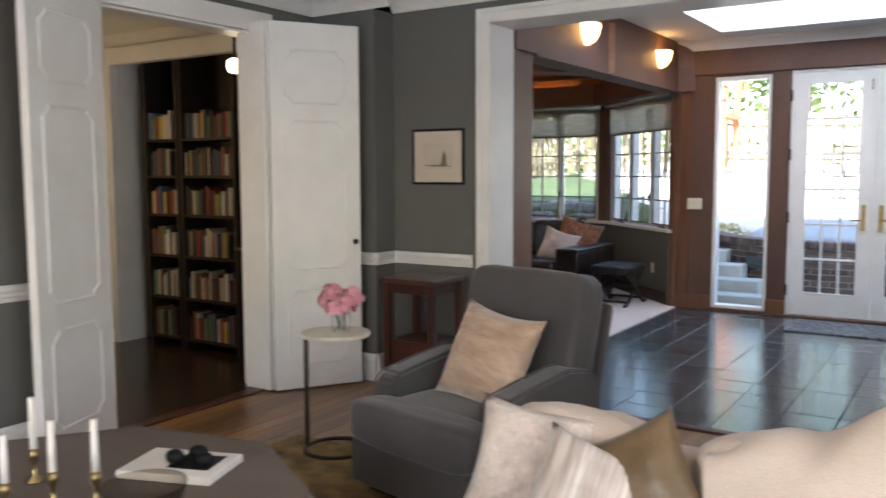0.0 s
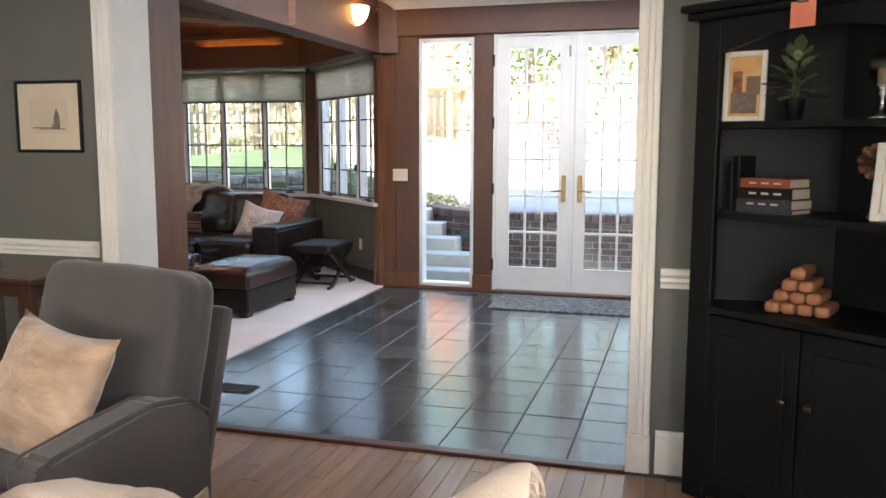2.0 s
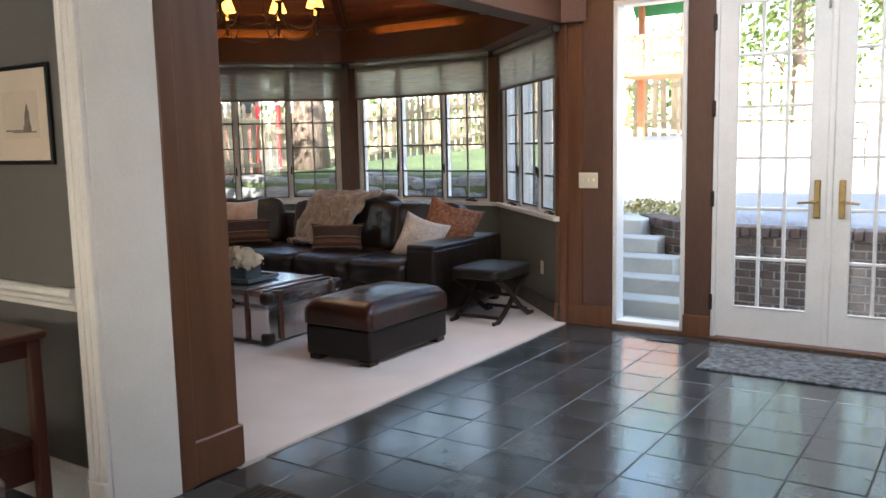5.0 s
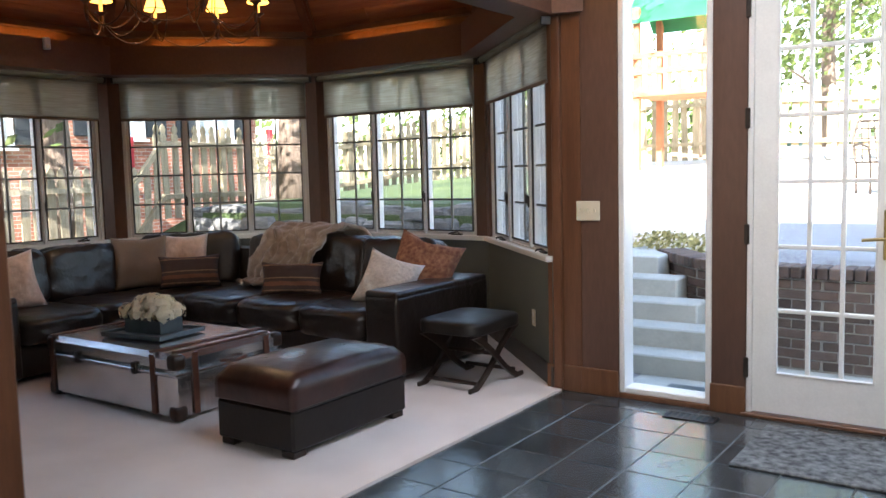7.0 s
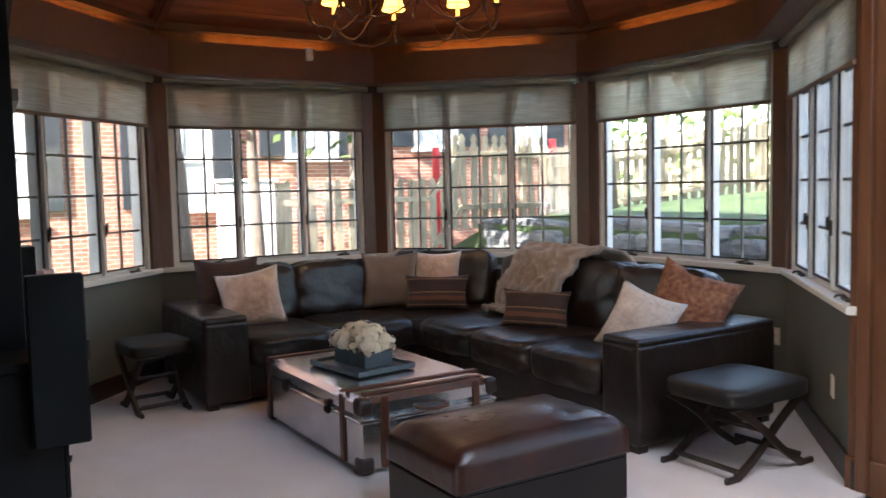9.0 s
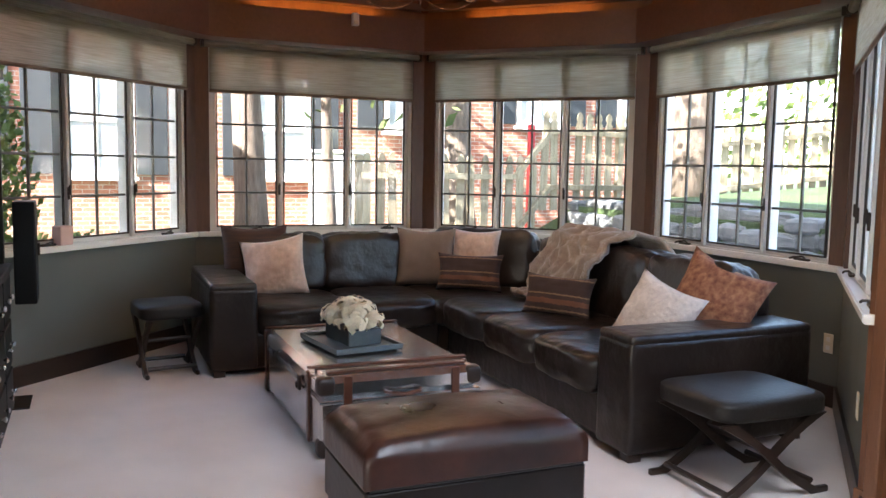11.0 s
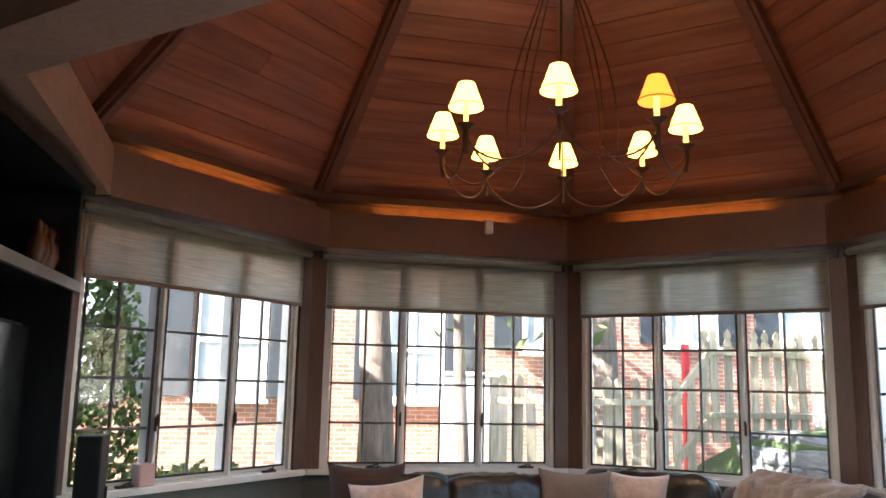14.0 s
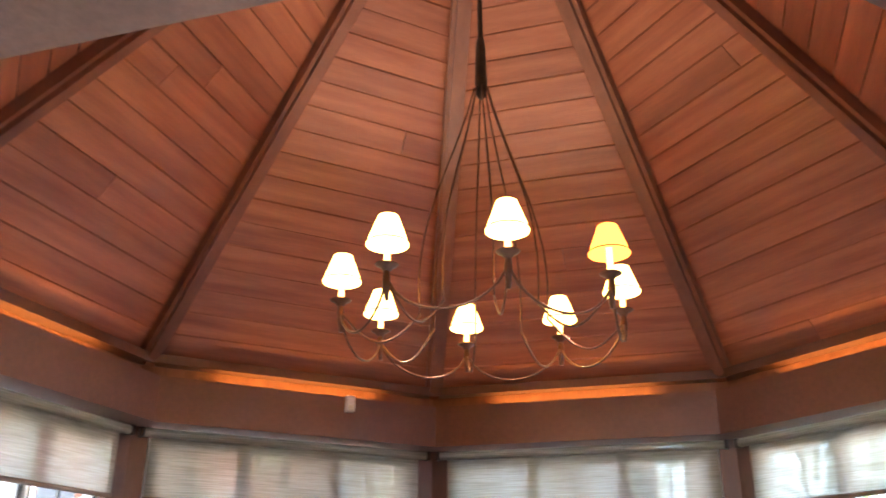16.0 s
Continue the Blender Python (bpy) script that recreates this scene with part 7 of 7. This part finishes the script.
core = bmesh.new()
for i in range(len(line) - 1):
    (xa, ya), (xb, yb) = line[i], line[i + 1]
    L = math.hypot(xb - xa, yb - ya)
    box(core, 0, -0.10, -0.2, L, 0.094, 0.53, m=Matrix.Translation((xa, ya, 0)) @ Matrix.Rotation(math.atan2(yb - ya, xb - xa), 4, "Z"))
part("mortar_core", core, M_MORTAR, bw)
bmb = bmesh.new()
box(bmb, -0.098, -0.02, 0, 0.098, 0.03, 0.062, bevel=0.004)
brick_me = mesh_of(bmb, "brick")
brick_me.materials.append(M_BRICK)
bmc = bmesh.new()
box(bmc, -0.036, -0.13, 0, 0.036, 0.13, 0.10, bevel=0.012, seg=2)
for v in bmc.verts:
    if v.co.z > 0.08:
        v.co.z -= 0.9 * v.co.y * v.co.y
cap_me = mesh_of(bmc, "cap_brick")
cap_me.materials.append(M_BRICK)
nrow = 9
for r in range(nrow):
    s = 0.62 + (0.105 if r % 2 else 0)
    while s < cum[-1] - 0.1:
        x, y, a = along(s)
        o = new("brick", brick_me)
        o.parent = bw
        o.matrix_world = Matrix.Translation((x, y, -0.13 + r * 0.0735)) @ Matrix.Rotation(a, 4, "Z") @ Matrix.Translation((0, 0.074, 0))
        s += 0.207
s = 0.6
while s < cum[-1]:
    x, y, a = along(s)
    o = new("cap_brick", cap_me)
    o.parent = bw
    o.matrix_world = Matrix.Translation((x, y, 0.535)) @ Matrix.Rotation(a, 4, "Z")
    s += 0.083
vt = thing("wall_vent", "dark metal louvre set in the brick wall", "vent", Matrix.Translation((along(cum[3])[0], along(cum[3])[1], 0.26)) @ Matrix.Rotation(along(cum[3])[2], 4, "Z"))
for i in range(5):
    part("slat", boxes((-0.14, 0.11, i * 0.03, 0.14, 0.14, i * 0.03 + 0.02), bevel=0.003), M_GALV, vt)

# fieldstone wall before the lawn
sw2 = thing("stone_wall", "low dry wall of rough grey fieldstones", "garden wall")
rs = random.Random(21)
stones = []
for q in range(8):
    bm = puff(1.0, 1.0, 1.0, 3, 5.0, 0.22, seed=q * 7.7)
    mm = mesh_of(bm, "stone")
    mm.materials.append(M_FIELD)
    stones.append(mm)
for lay in range(7):
    x = -10.5 + rs.uniform(-0.2, 0.2)
    while x < -4.0 - 0.12 * lay:
        w = rs.uniform(0.24, 0.78)
        hh = rs.uniform(0.15, 0.24)
        o = new("stone", stones[rs.randrange(8)])
        o.parent = sw2
        o.matrix_world = Matrix.Translation((x + w / 2, 12.42 + 0.05 * lay + rs.uniform(-0.06, 0.06), -0.2 + lay * 0.162 + rs.uniform(-0.02, 0.02))) @ Matrix.Rotation(rs.uniform(-0.15, 0.15), 4, "Z") @ Matrix.Rotation(rs.uniform(-0.07, 0.07), 4, "Y") @ Matrix.Diagonal((w * 1.08, 0.42, hh, 1))
        x += w
kb = bmesh.new()
box(kb, -10.6, 12.5, -0.3, -3.9, 12.9, 0.5)
box(kb, -10.6, 12.52, 0.5, -4.3, 12.88, 0.86)
part("backfill", kb, M_GRASS, sw2)


# picket fences
def fence(name, label, p0, p1, h0, hgt=1.25, pitch=0.155, wide=0.045):
    f = thing(name, label, "fence", None, "picket fences")
    L = math.hypot(p1[0] - p0[0], p1[1] - p0[1])
    a = math.atan2(p1[1] - p0[1], p1[0] - p0[0])
    bm = bmesh.new()
    k = [(q * wide, z) for q, z in ((-1, 0), (1, 0), (1, hgt - 0.19), (0.55, hgt - 0.15), (0.95, hgt - 0.10), (0.7, hgt - 0.045), (0.0, hgt), (-0.7, hgt - 0.045), (-0.95, hgt - 0.10), (-0.55, hgt - 0.15), (-1, hgt - 0.19))]
    va, vb = [bm.verts.new((x, -0.01, z)) for x, z in k], [bm.verts.new((x, 0.01, z)) for x, z in k]
    bm.faces.new(va)
    bm.faces.new(vb[::-1])
    for i in range(len(k)):
        q = (i + 1) % len(k)
        bm.faces.new((va[i], vb[i], vb[q], va[q]))
    bmesh.ops.recalc_face_normals(bm, faces=bm.faces)
    pm = mesh_of(bm, "picket")
    pm.materials.append(M_PICKET)
    n = int(L / pitch)
    rr = random.Random(n)
    for i in range(n):
        t = (i + 0.5) / n
        x, y = p0[0] + (p1[0] - p0[0]) * t, p0[1] + (p1[1] - p0[1]) * t
        o = new("picket", pm)
        o.parent = f
        o.matrix_world = Matrix.Translation((x, y, h0 + (ground_h(x, y)) + 0.05)) @ Matrix.Rotation(a, 4, "Z") @ Matrix.Rotation(rr.uniform(-0.03, 0.03), 4, "Y")
    for zz in (0.35, hgt - 0.32):
        bm = bmesh.new()
        pts = []
        for i in range(9):
            t = i / 8
            x, y = p0[0] + (p1[0] - p0[0]) * t, p0[1] + (p1[1] - p0[1]) * t
            pts.append((x + 0.04 * math.sin(a), y - 0.04 * math.cos(a), h0 + ground_h(x, y) + 0.05 + zz))
        tube(bm, pts, 0.055, 4)
        part("rail", bm, M_PICKET, f)
    for i in range(int(L / 2.2) + 1):
        t = min(1.0, i * 2.2 / L)
        x, y = p0[0] + (p1[0] - p0[0]) * t, p0[1] + (p1[1] - p0[1]) * t
        g0 = h0 + ground_h(x, y)
        part("post", boxes((x - 0.05, y - 0.05, g0 - 0.2, x + 0.05, y + 0.05, g0 + hgt), bevel=0.008), M_PICKET, f)


fence("picket_fence", "weathered pointed picket fence across the side yard", (-11.2, 9.7), (-11.6, 14.6), 0.15, 1.50, 0.20, 0.062)
fence("picket_fence", "weathered picket fence climbing behind the lawn", (-11.6, 14.7), (-10.0, 22.0), 0.0, 1.40, 0.20, 0.06)
fence("picket_fence", "weathered picket fence at the top of the lawn", (-10.0, 22.0), (4.0, 24.0), 0.0, 1.5, 0.22, 0.07)

for x, y in ((-12.6, 15.6), (-12.5, 16.1), (-13.0, 13.3)):
    o = part("slide_pole", boxes((x - 0.05, y - 0.05, ground_h(x, y) - 0.1, x + 0.05, y + 0.05, ground_h(x, y) + 2.1), bevel=0.01), M_REDP)
    tagged(o, "bright red plastic post beyond the fence", "post", "red posts")


# trees
def tree(name, label, x, y, r, h, crown_r, crown_n, seed, lean=0.0, low=0.55):
    e = thing(name, label, "tree", Matrix.Translation((x, y, ground_h(x, y) - 0.1)), "garden trees")
    rt = random.Random(seed)
    tr = bmesh.new()
    pts, rad = [], []
    for i in range(9):
        t = i / 8
        pts.append((lean * t * h + 0.12 * math.sin(t * 5 + seed), 0.10 * math.sin(t * 4 + 2 * seed), h * t))
        rad.append(r * (1.25 if i == 0 else 1.0) * (1 - 0.75 * t))
    tube(tr, pts, rad, 12)
    part("trunk", tr, M_BARK, e, smooth=True)
    tips = []
    for i in range(10):
        t = rt.uniform(low, 0.95)
        b = Vector(pts[int(t * 8)])
        a, el, L = rt.uniform(0, 6.28), rt.uniform(0.1, 0.9), rt.uniform(0.5, 1.0) * crown_r
        d = Vector((math.cos(a) * math.cos(el), math.sin(a) * math.cos(el), math.sin(el)))
        bm = bmesh.new()
        tip = b + d * L
        tube(bm, [b, b + d * L * 0.5 + Vector((0, 0, 0.1 * L)), tip], [r * 0.35, r * 0.2, r * 0.06], 6)
        part("limb", bm, M_BARK, e)
        tips += [b + d * L * 0.6, tip]
    vs, fs = [], []
    for i in range(crown_n):
        c = rt.choice(tips) + Vector((rt.gauss(0, 1), rt.gauss(0, 1), rt.gauss(0, 0.8))) * crown_r * 0.28
        n = Vector((rt.gauss(0, 1), rt.gauss(0, 1), rt.gauss(0, 1))).normalized()
        u = n.orthogonal().normalized()
        w = n.cross(u)
        s = rt.uniform(0.06, 0.13)
        k0 = len(vs)
        vs += [c + u * s, c + w * s * 0.55, c - u * s, c - w * s * 0.55]
        fs.append((k0, k0 + 1, k0 + 2, k0 + 3))
    me = bpy.data.meshes.new("crown")
    me.from_pydata([tuple(v) for v in vs], [], fs)
    me.materials.append(M_CANOPY)
    o = new("crown", me)
    o.parent = e


tree("broad_tree", "tall tree with rough bark beyond the side yard", -11.0, 8.15, 0.22, 9, 3.4, 5200, 1, 0.02)
tree("broad_tree", "tall tree with rough bark beside the fence", -12.8, 11.9, 0.30, 11, 3.8, 6000, 2, -0.01)
tree("broad_tree", "tall tree with rough bark behind the lawn", -9.6, 13.9, 0.28, 10, 4.0, 6500, 3, 0.03)
tree("slim_tree", "slim leaning tree by the neighbour's house", -10.2, 9.0, 0.09, 5, 1.6, 1200, 4, 0.04)
tree("broad_tree", "leafy tree above the lawn", -6.8, 25.5, 0.25, 9, 3.6, 4200, 5, low=0.25)
tree("broad_tree", "leafy tree above the lawn", -2.0, 27.0, 0.25, 9, 3.8, 4200, 6, low=0.25)
tree("broad_tree", "leafy tree above the lawn", 2.5, 24.5, 0.22, 8, 3.4, 4200, 7, low=0.25)
tree("broad_tree", "leafy tree behind the fence", -12.0, 24.0, 0.25, 9, 3.4, 3600, 8, low=0.3)
tree("broad_tree", "leafy tree behind the play frame", -5.0, 31.0, 0.25, 9, 4.0, 3600, 9, low=0.2)


def shrub(name, label, x, y, z, rx, ry, rz, n, seed, mat, size=(0.03, 0.07)):
    rt = random.Random(seed)
    vs, fs = [], []
    for i in range(n):
        a, b = rt.uniform(0, 6.28), rt.uniform(-0.2, 1.5)
        k = rt.uniform(0.6, 1.05) + 0.2 * noise.noise(Vector((a * 2, b * 3, seed)))
        c = Vector((x + rx * k * math.cos(a) * math.cos(b), y + ry * k * math.sin(a) * math.cos(b), z + rz * k * math.sin(b)))
        nn = Vector((rt.gauss(0, 1), rt.gauss(0, 1), rt.gauss(0, 1))).normalized()
        u = nn.orthogonal().normalized()
        w = nn.cross(u)
        s = rt.uniform(*size)
        k0 = len(vs)
        vs += [tuple(c + u * s), tuple(c + w * s * 0.6), tuple(c - u * s), tuple(c - w * s * 0.6)]
        fs.append((k0, k0 + 1, k0 + 2, k0 + 3))
    me = bpy.data.meshes.new(name)
    me.from_pydata(vs, [], fs)
    me.materials.append(mat)
    return tagged(new(name, me), label, "shrub", kind="stuff")


shrub("low_shrubs", "low green shrubs under the side windows", -9.0, 6.4, -0.15, 1.6, 1.4, 0.75, 2600, 1, M_CANOPY)
shrub("low_shrubs", "low green shrubs by the yard", -9.4, 8.2, -0.15, 0.9, 1.0, 0.55, 1800, 2, M_CANOPY)
shrub("verge_plants", "dry tufts at the top of the garden steps", -3.0, 12.2, 0.58, 0.5, 0.3, 0.17, 520, 3, M_STRAW, (0.015, 0.04))
shrub("ivy", "ivy climbing over the brick side wall", -9.3, 4.55, 1.0, 1.7, 0.5, 2.6, 5200, 4, M_CANOPY, (0.03, 0.08))


shrub("ivy_bush", "tall ivy covered bush by the side yard", -10.2, 5.35, 0.0, 0.5, 0.55, 2.4, 3000, 14, M_CANOPY, (0.03, 0.07))

# neighbour's brick house in the west
def house_window(parent, x, y0, y1, z0, z1):
    w = part("window", boxes((x - 0.02, y0 - 0.09, z0 - 0.09, x + 0.05, y1 + 0.09, z0), (x - 0.02, y0 - 0.09, z1, x + 0.05, y1 + 0.09, z1 + 0.12), (x - 0.02, y0 - 0.09, z0, x + 0.05, y0, z1), (x - 0.02, y1, z0, x + 0.05, y1 + 0.09, z1), (x, y0, (z0 + z1) / 2 - 0.03, x + 0.04, y1, (z0 + z1) / 2 + 0.03), (x, (y0 + y1) / 2 - 0.015, z0, x + 0.03, (y0 + y1) / 2 + 0.015, z1)), M_WHITE, parent)
    part("pane", boxes((x + 0.002, y0, z0, x + 0.012, y1, z1)), M_PANEB, w)
    part("sill", boxes((x - 0.02, y0 - 0.14, z0 - 0.15, x + 0.1, y1 + 0.14, z0 - 0.09)), M_WHITE, w)


nh = thing("neighbour_house", "red brick neighbour house with white windows", "house")
HX = -15.5
part("wall", boxes((-24, 2.5, -0.3, HX, 18.5, 6.2)), M_HOUSE, nh)
part("roof", boxes((-24.4, 2.1, 6.2, HX + 0.4, 18.9, 6.5)), M_ROOF, nh)
for y0, y1, z0, z1 in ((9.15, 10.0, 1.2, 2.75), (11.6, 12.5, 2.1, 3.6), (6.0, 7.0, 1.2, 2.9), (9.15, 10.0, 4.0, 5.4), (6.0, 7.0, 4.0, 5.4), (3.6, 4.6, 1.2, 2.9), (14.4, 15.3, 2.3, 3.7), (16.8, 17.7, 2.3, 3.7)):
    house_window(nh, HX, y0, y1, z0, z1)
    for yy in (y0 - 0.62, y1 + 0.12):
        part("shutter", boxes((HX + 0.001, yy, z0 - 0.05, HX + 0.05, yy + 0.5, z1 + 0.05), bevel=0.006), M_SHUT, nh)
wb2 = thing("side_wing", "brick side wall with a white window beyond the shrubs", "house")
part("wall", boxes((-13.0, 3.2, -0.3, -9.6, 4.3, 4.6)), M_HOUSE, wb2)
ut = thing("white_utility_box", "tall white painted gate beside the brick house", "gate")
part("panel", boxes((-14.2, 9.75, -0.14, -14.1, 10.75, 1.55), bevel=0.02), M_WHITE, ut)
part("cap", boxes((-14.22, 9.7, 1.551, -14.08, 10.8, 1.62), bevel=0.02), M_WHITE, ut)

# timber play frame and a garden chair up the hill
pf3 = thing("play_frame", "reddish timber play frame with a green canopy", "play frame", Matrix.Translation((-5.6, 20.3, 0)))
g0 = ground_h(-5.6, 20.3)
for x in (-0.75, 0.75):
    for y in (-0.6, 0.6):
        part("post", boxes((x - 0.06, y - 0.06, g0 - 0.2, x + 0.06, y + 0.06, g0 + 3.0), bevel=0.01), M_PLAY, pf3)
part("deck", boxes((-0.85, -0.7, g0 + 1.35, 0.85, 0.7, g0 + 1.45)), M_PLAY, pf3)
for z in (1.75, 2.05):
    part("rail", boxes((-0.85, -0.72, g0 + z, 0.85, -0.64, g0 + z + 0.1)), M_PLAY, pf3)
for i in range(8):
    x = -0.75 + 1.5 * (i + 0.5) / 8
    part("baluster", boxes((x - 0.04, -0.70, g0 + 1.45, x + 0.04, -0.66, g0 + 2.05)), M_PLAY, pf3)
bm = bmesh.new()
v = [bm.verts.new(c) for c in ((-0.95, -0.75, g0 + 2.7), (0.95, -0.75, g0 + 2.7), (0.95, 0, g0 + 3.5), (-0.95, 0, g0 + 3.5), (-0.95, 0.75, g0 + 2.7), (0.95, 0.75, g0 + 2.7))]
bm.faces.new((v[0], v[1], v[2], v[3]))
bm.faces.new((v[3], v[2], v[5], v[4]))
bmesh.ops.solidify(bm, geom=bm.faces[:], thickness=0.02)
part("canopy", bm, M_TARP, pf3)
gc = thing("garden_chair", "dark metal garden armchair on the gravel", "chair", Matrix.Translation((-1.75, 16.6, ground_h(-1.75, 16.6))) @ Matrix.Rotation(0.5, 4, "Z"))
bm = bmesh.new()
box(bm, -0.28, -0.26, 0.42, 0.28, 0.26, 0.45, bevel=0.01)
part("seat", bm, M_IRON, gc)
for x in (-0.26, 0.26):
    for y in (-0.24, 0.24):
        bm = bmesh.new()
        tube(bm, [(x, y, 0.02), (x, y, 0.44)], 0.016)
        part("leg", bm, M_IRON, gc)
bm = bmesh.new()
tube(bm, [(-0.27, 0.25, 0.44), (-0.28, 0.33, 0.75), (-0.2, 0.36, 0.98), (0.2, 0.36, 0.98), (0.28, 0.33, 0.75), (0.27, 0.25, 0.44)], 0.018)
for i in range(5):
    x = -0.18 + 0.09 * i
    tube(bm, [(x, 0.26, 0.45), (x * 0.9, 0.36, 0.97)], 0.009)
for z in (0.6, 0.75, 0.88):
    tube(bm, [(-0.26, 0.31, z), (0.26, 0.31, z)], 0.008)
part("backrest", bm, M_IRON, gc)
for s in (-1, 1):
    bm = bmesh.new()
    tube(bm, [(s * 0.27, 0.28, 0.66), (s * 0.31, 0.0, 0.67), (s * 0.29, -0.24, 0.62), (s * 0.27, -0.25, 0.44)], 0.015)
    part("armrest", bm, M_IRON, gc)

# woods far off
rw = random.Random(77)
vs, fs = [], []
for i in range(15000):
    a = rw.uniform(0.15, math.pi - 0.05) if i % 4 else rw.uniform(math.pi * 0.8, math.pi * 1.25)
    d = rw.uniform(45, 60)
    c = Vector((-5 + d * math.cos(a), 8 + d * math.sin(a), rw.uniform(1.0, 13) * (0.7 + 0.3 * math.sin(a * 9))))
    nn = Vector((rw.gauss(0, 1), rw.gauss(0, 1), rw.gauss(0, 1))).normalized()
    u = nn.orthogonal().normalized()
    w = nn.cross(u)
    s = rw.uniform(0.2, 0.45)
    k0 = len(vs)
    vs += [tuple(c + u * s), tuple(c + w * s * 0.6), tuple(c - u * s), tuple(c - w * s * 0.6)]
    fs.append((k0, k0 + 1, k0 + 2, k0 + 3))
me = bpy.data.meshes.new("far_woods")
me.from_pydata(vs, [], fs)
me.materials.append(M_CANOPY)
tagged(new("far_woods", me), "pale spring woods in the distance", "trees", kind="stuff")

# ---- floor pieces: slate tiles and oak boards, one object each ----
TS, TG = 0.305, 0.0045
tiles = thing("tile_floor", "dark blue-black slate tile floor with pale joints", "floor", kind="structure")
rt = random.Random(11)
tm = {}
y0 = YT + 0.032
while y0 < YB - 0.02:
    y1 = min(y0 + TS - TG, YB)
    x1 = OPR + 0.0 if y0 < 5.30 else 1.30
    x = OPL + 0.003 if y0 < 5.70 else XE + 0.004
    lim0 = x
    xs = [OPL_T + i * TS for i in range(0, 16)]
    for xa in xs:
        a, b = max(xa, lim0), min(xa + TS - TG, x1)
        if b - a < 0.03:
            continue
        key = (round(b - a, 3), round(y1 - y0, 3), rt.randrange(3))
        if key not in tm:
            bm = bmesh.new()
            box(bm, -(b - a) / 2, -(y1 - y0) / 2, -0.02, (b - a) / 2, (y1 - y0) / 2, 0.0, bevel=0.003)
            tm[key] = mesh_of(bm, "tile")
            tm[key].materials.append(M_SLATE)
        o = new("tile", tm[key])
        o.parent = tiles
        o.location = ((a + b) / 2, (y0 + y1) / 2, rt.uniform(-0.0012, 0.0012))
        o.rotation_euler = (rt.uniform(-0.0016, 0.0016), rt.uniform(-0.0016, 0.0016), 0)
    y0 += TS

boards = thing("oak_floor", "glossy mid-brown oak strip floor", "floor", kind="structure")
PW = 0.083
near, far = [], []
ro = random.Random(5)
i = 0
xb = -3.87
while xb < 1.29:
    yb = -2.6 + ro.uniform(-0.9, 0)
    while yb < YT - 0.045:
        ln = ro.choice((0.7, 0.95, 1.2, 1.5))
        ya, ye = max(yb, -2.59), min(yb + ln, YT - 0.042)
        if ye - ya > 0.05:
            (near if ye > 2.9 and len(near) < 300 else far).append((xb, ya, min(xb + PW, 1.295), ye))
        yb += ln
    xb += PW
bmq = {}
for a, c, b, d in near:
    key = (round(b - a, 3), round(d - c, 2))
    if key not in bmq:
        bm = bmesh.new()
        box(bm, -(b - a) / 2 + 0.0006, -(d - c) / 2 + 0.0006, -0.02, (b - a) / 2 - 0.0006, (d - c) / 2 - 0.0006, 0.0, bevel=0.0015)
        bmq[key] = mesh_of(bm, "plank")
        bmq[key].materials.append(M_OAK)
    o = new("plank", bmq[key])
    o.parent = boards
    o.location = ((a + b) / 2, (c + d) / 2, ro.uniform(-0.0006, 0.0006))
vs, fs = [], []
for a, c, b, d in far:
    n0 = len(vs)
    vs += [(a + 0.0006, c, 0), (b - 0.0006, c, 0), (b - 0.0006, d, 0), (a + 0.0006, d, 0), (a, c, -0.01), (b, c, -0.01), (b, d, -0.01), (a, d, -0.01)]
    fs += [(n0, n0 + 1, n0 + 2, n0 + 3), (n0, n0 + 4, n0 + 5, n0 + 1), (n0 + 1, n0 + 5, n0 + 6, n0 + 2), (n0 + 2, n0 + 6, n0 + 7, n0 + 3), (n0 + 3, n0 + 7, n0 + 4, n0)]
me = bpy.data.meshes.new("plank_field")
me.from_pydata(vs, [], fs)
me.materials.append(M_OAK2)
o = new("plank_field", me)
o.parent = boards
tagged(o, kind="stuff")
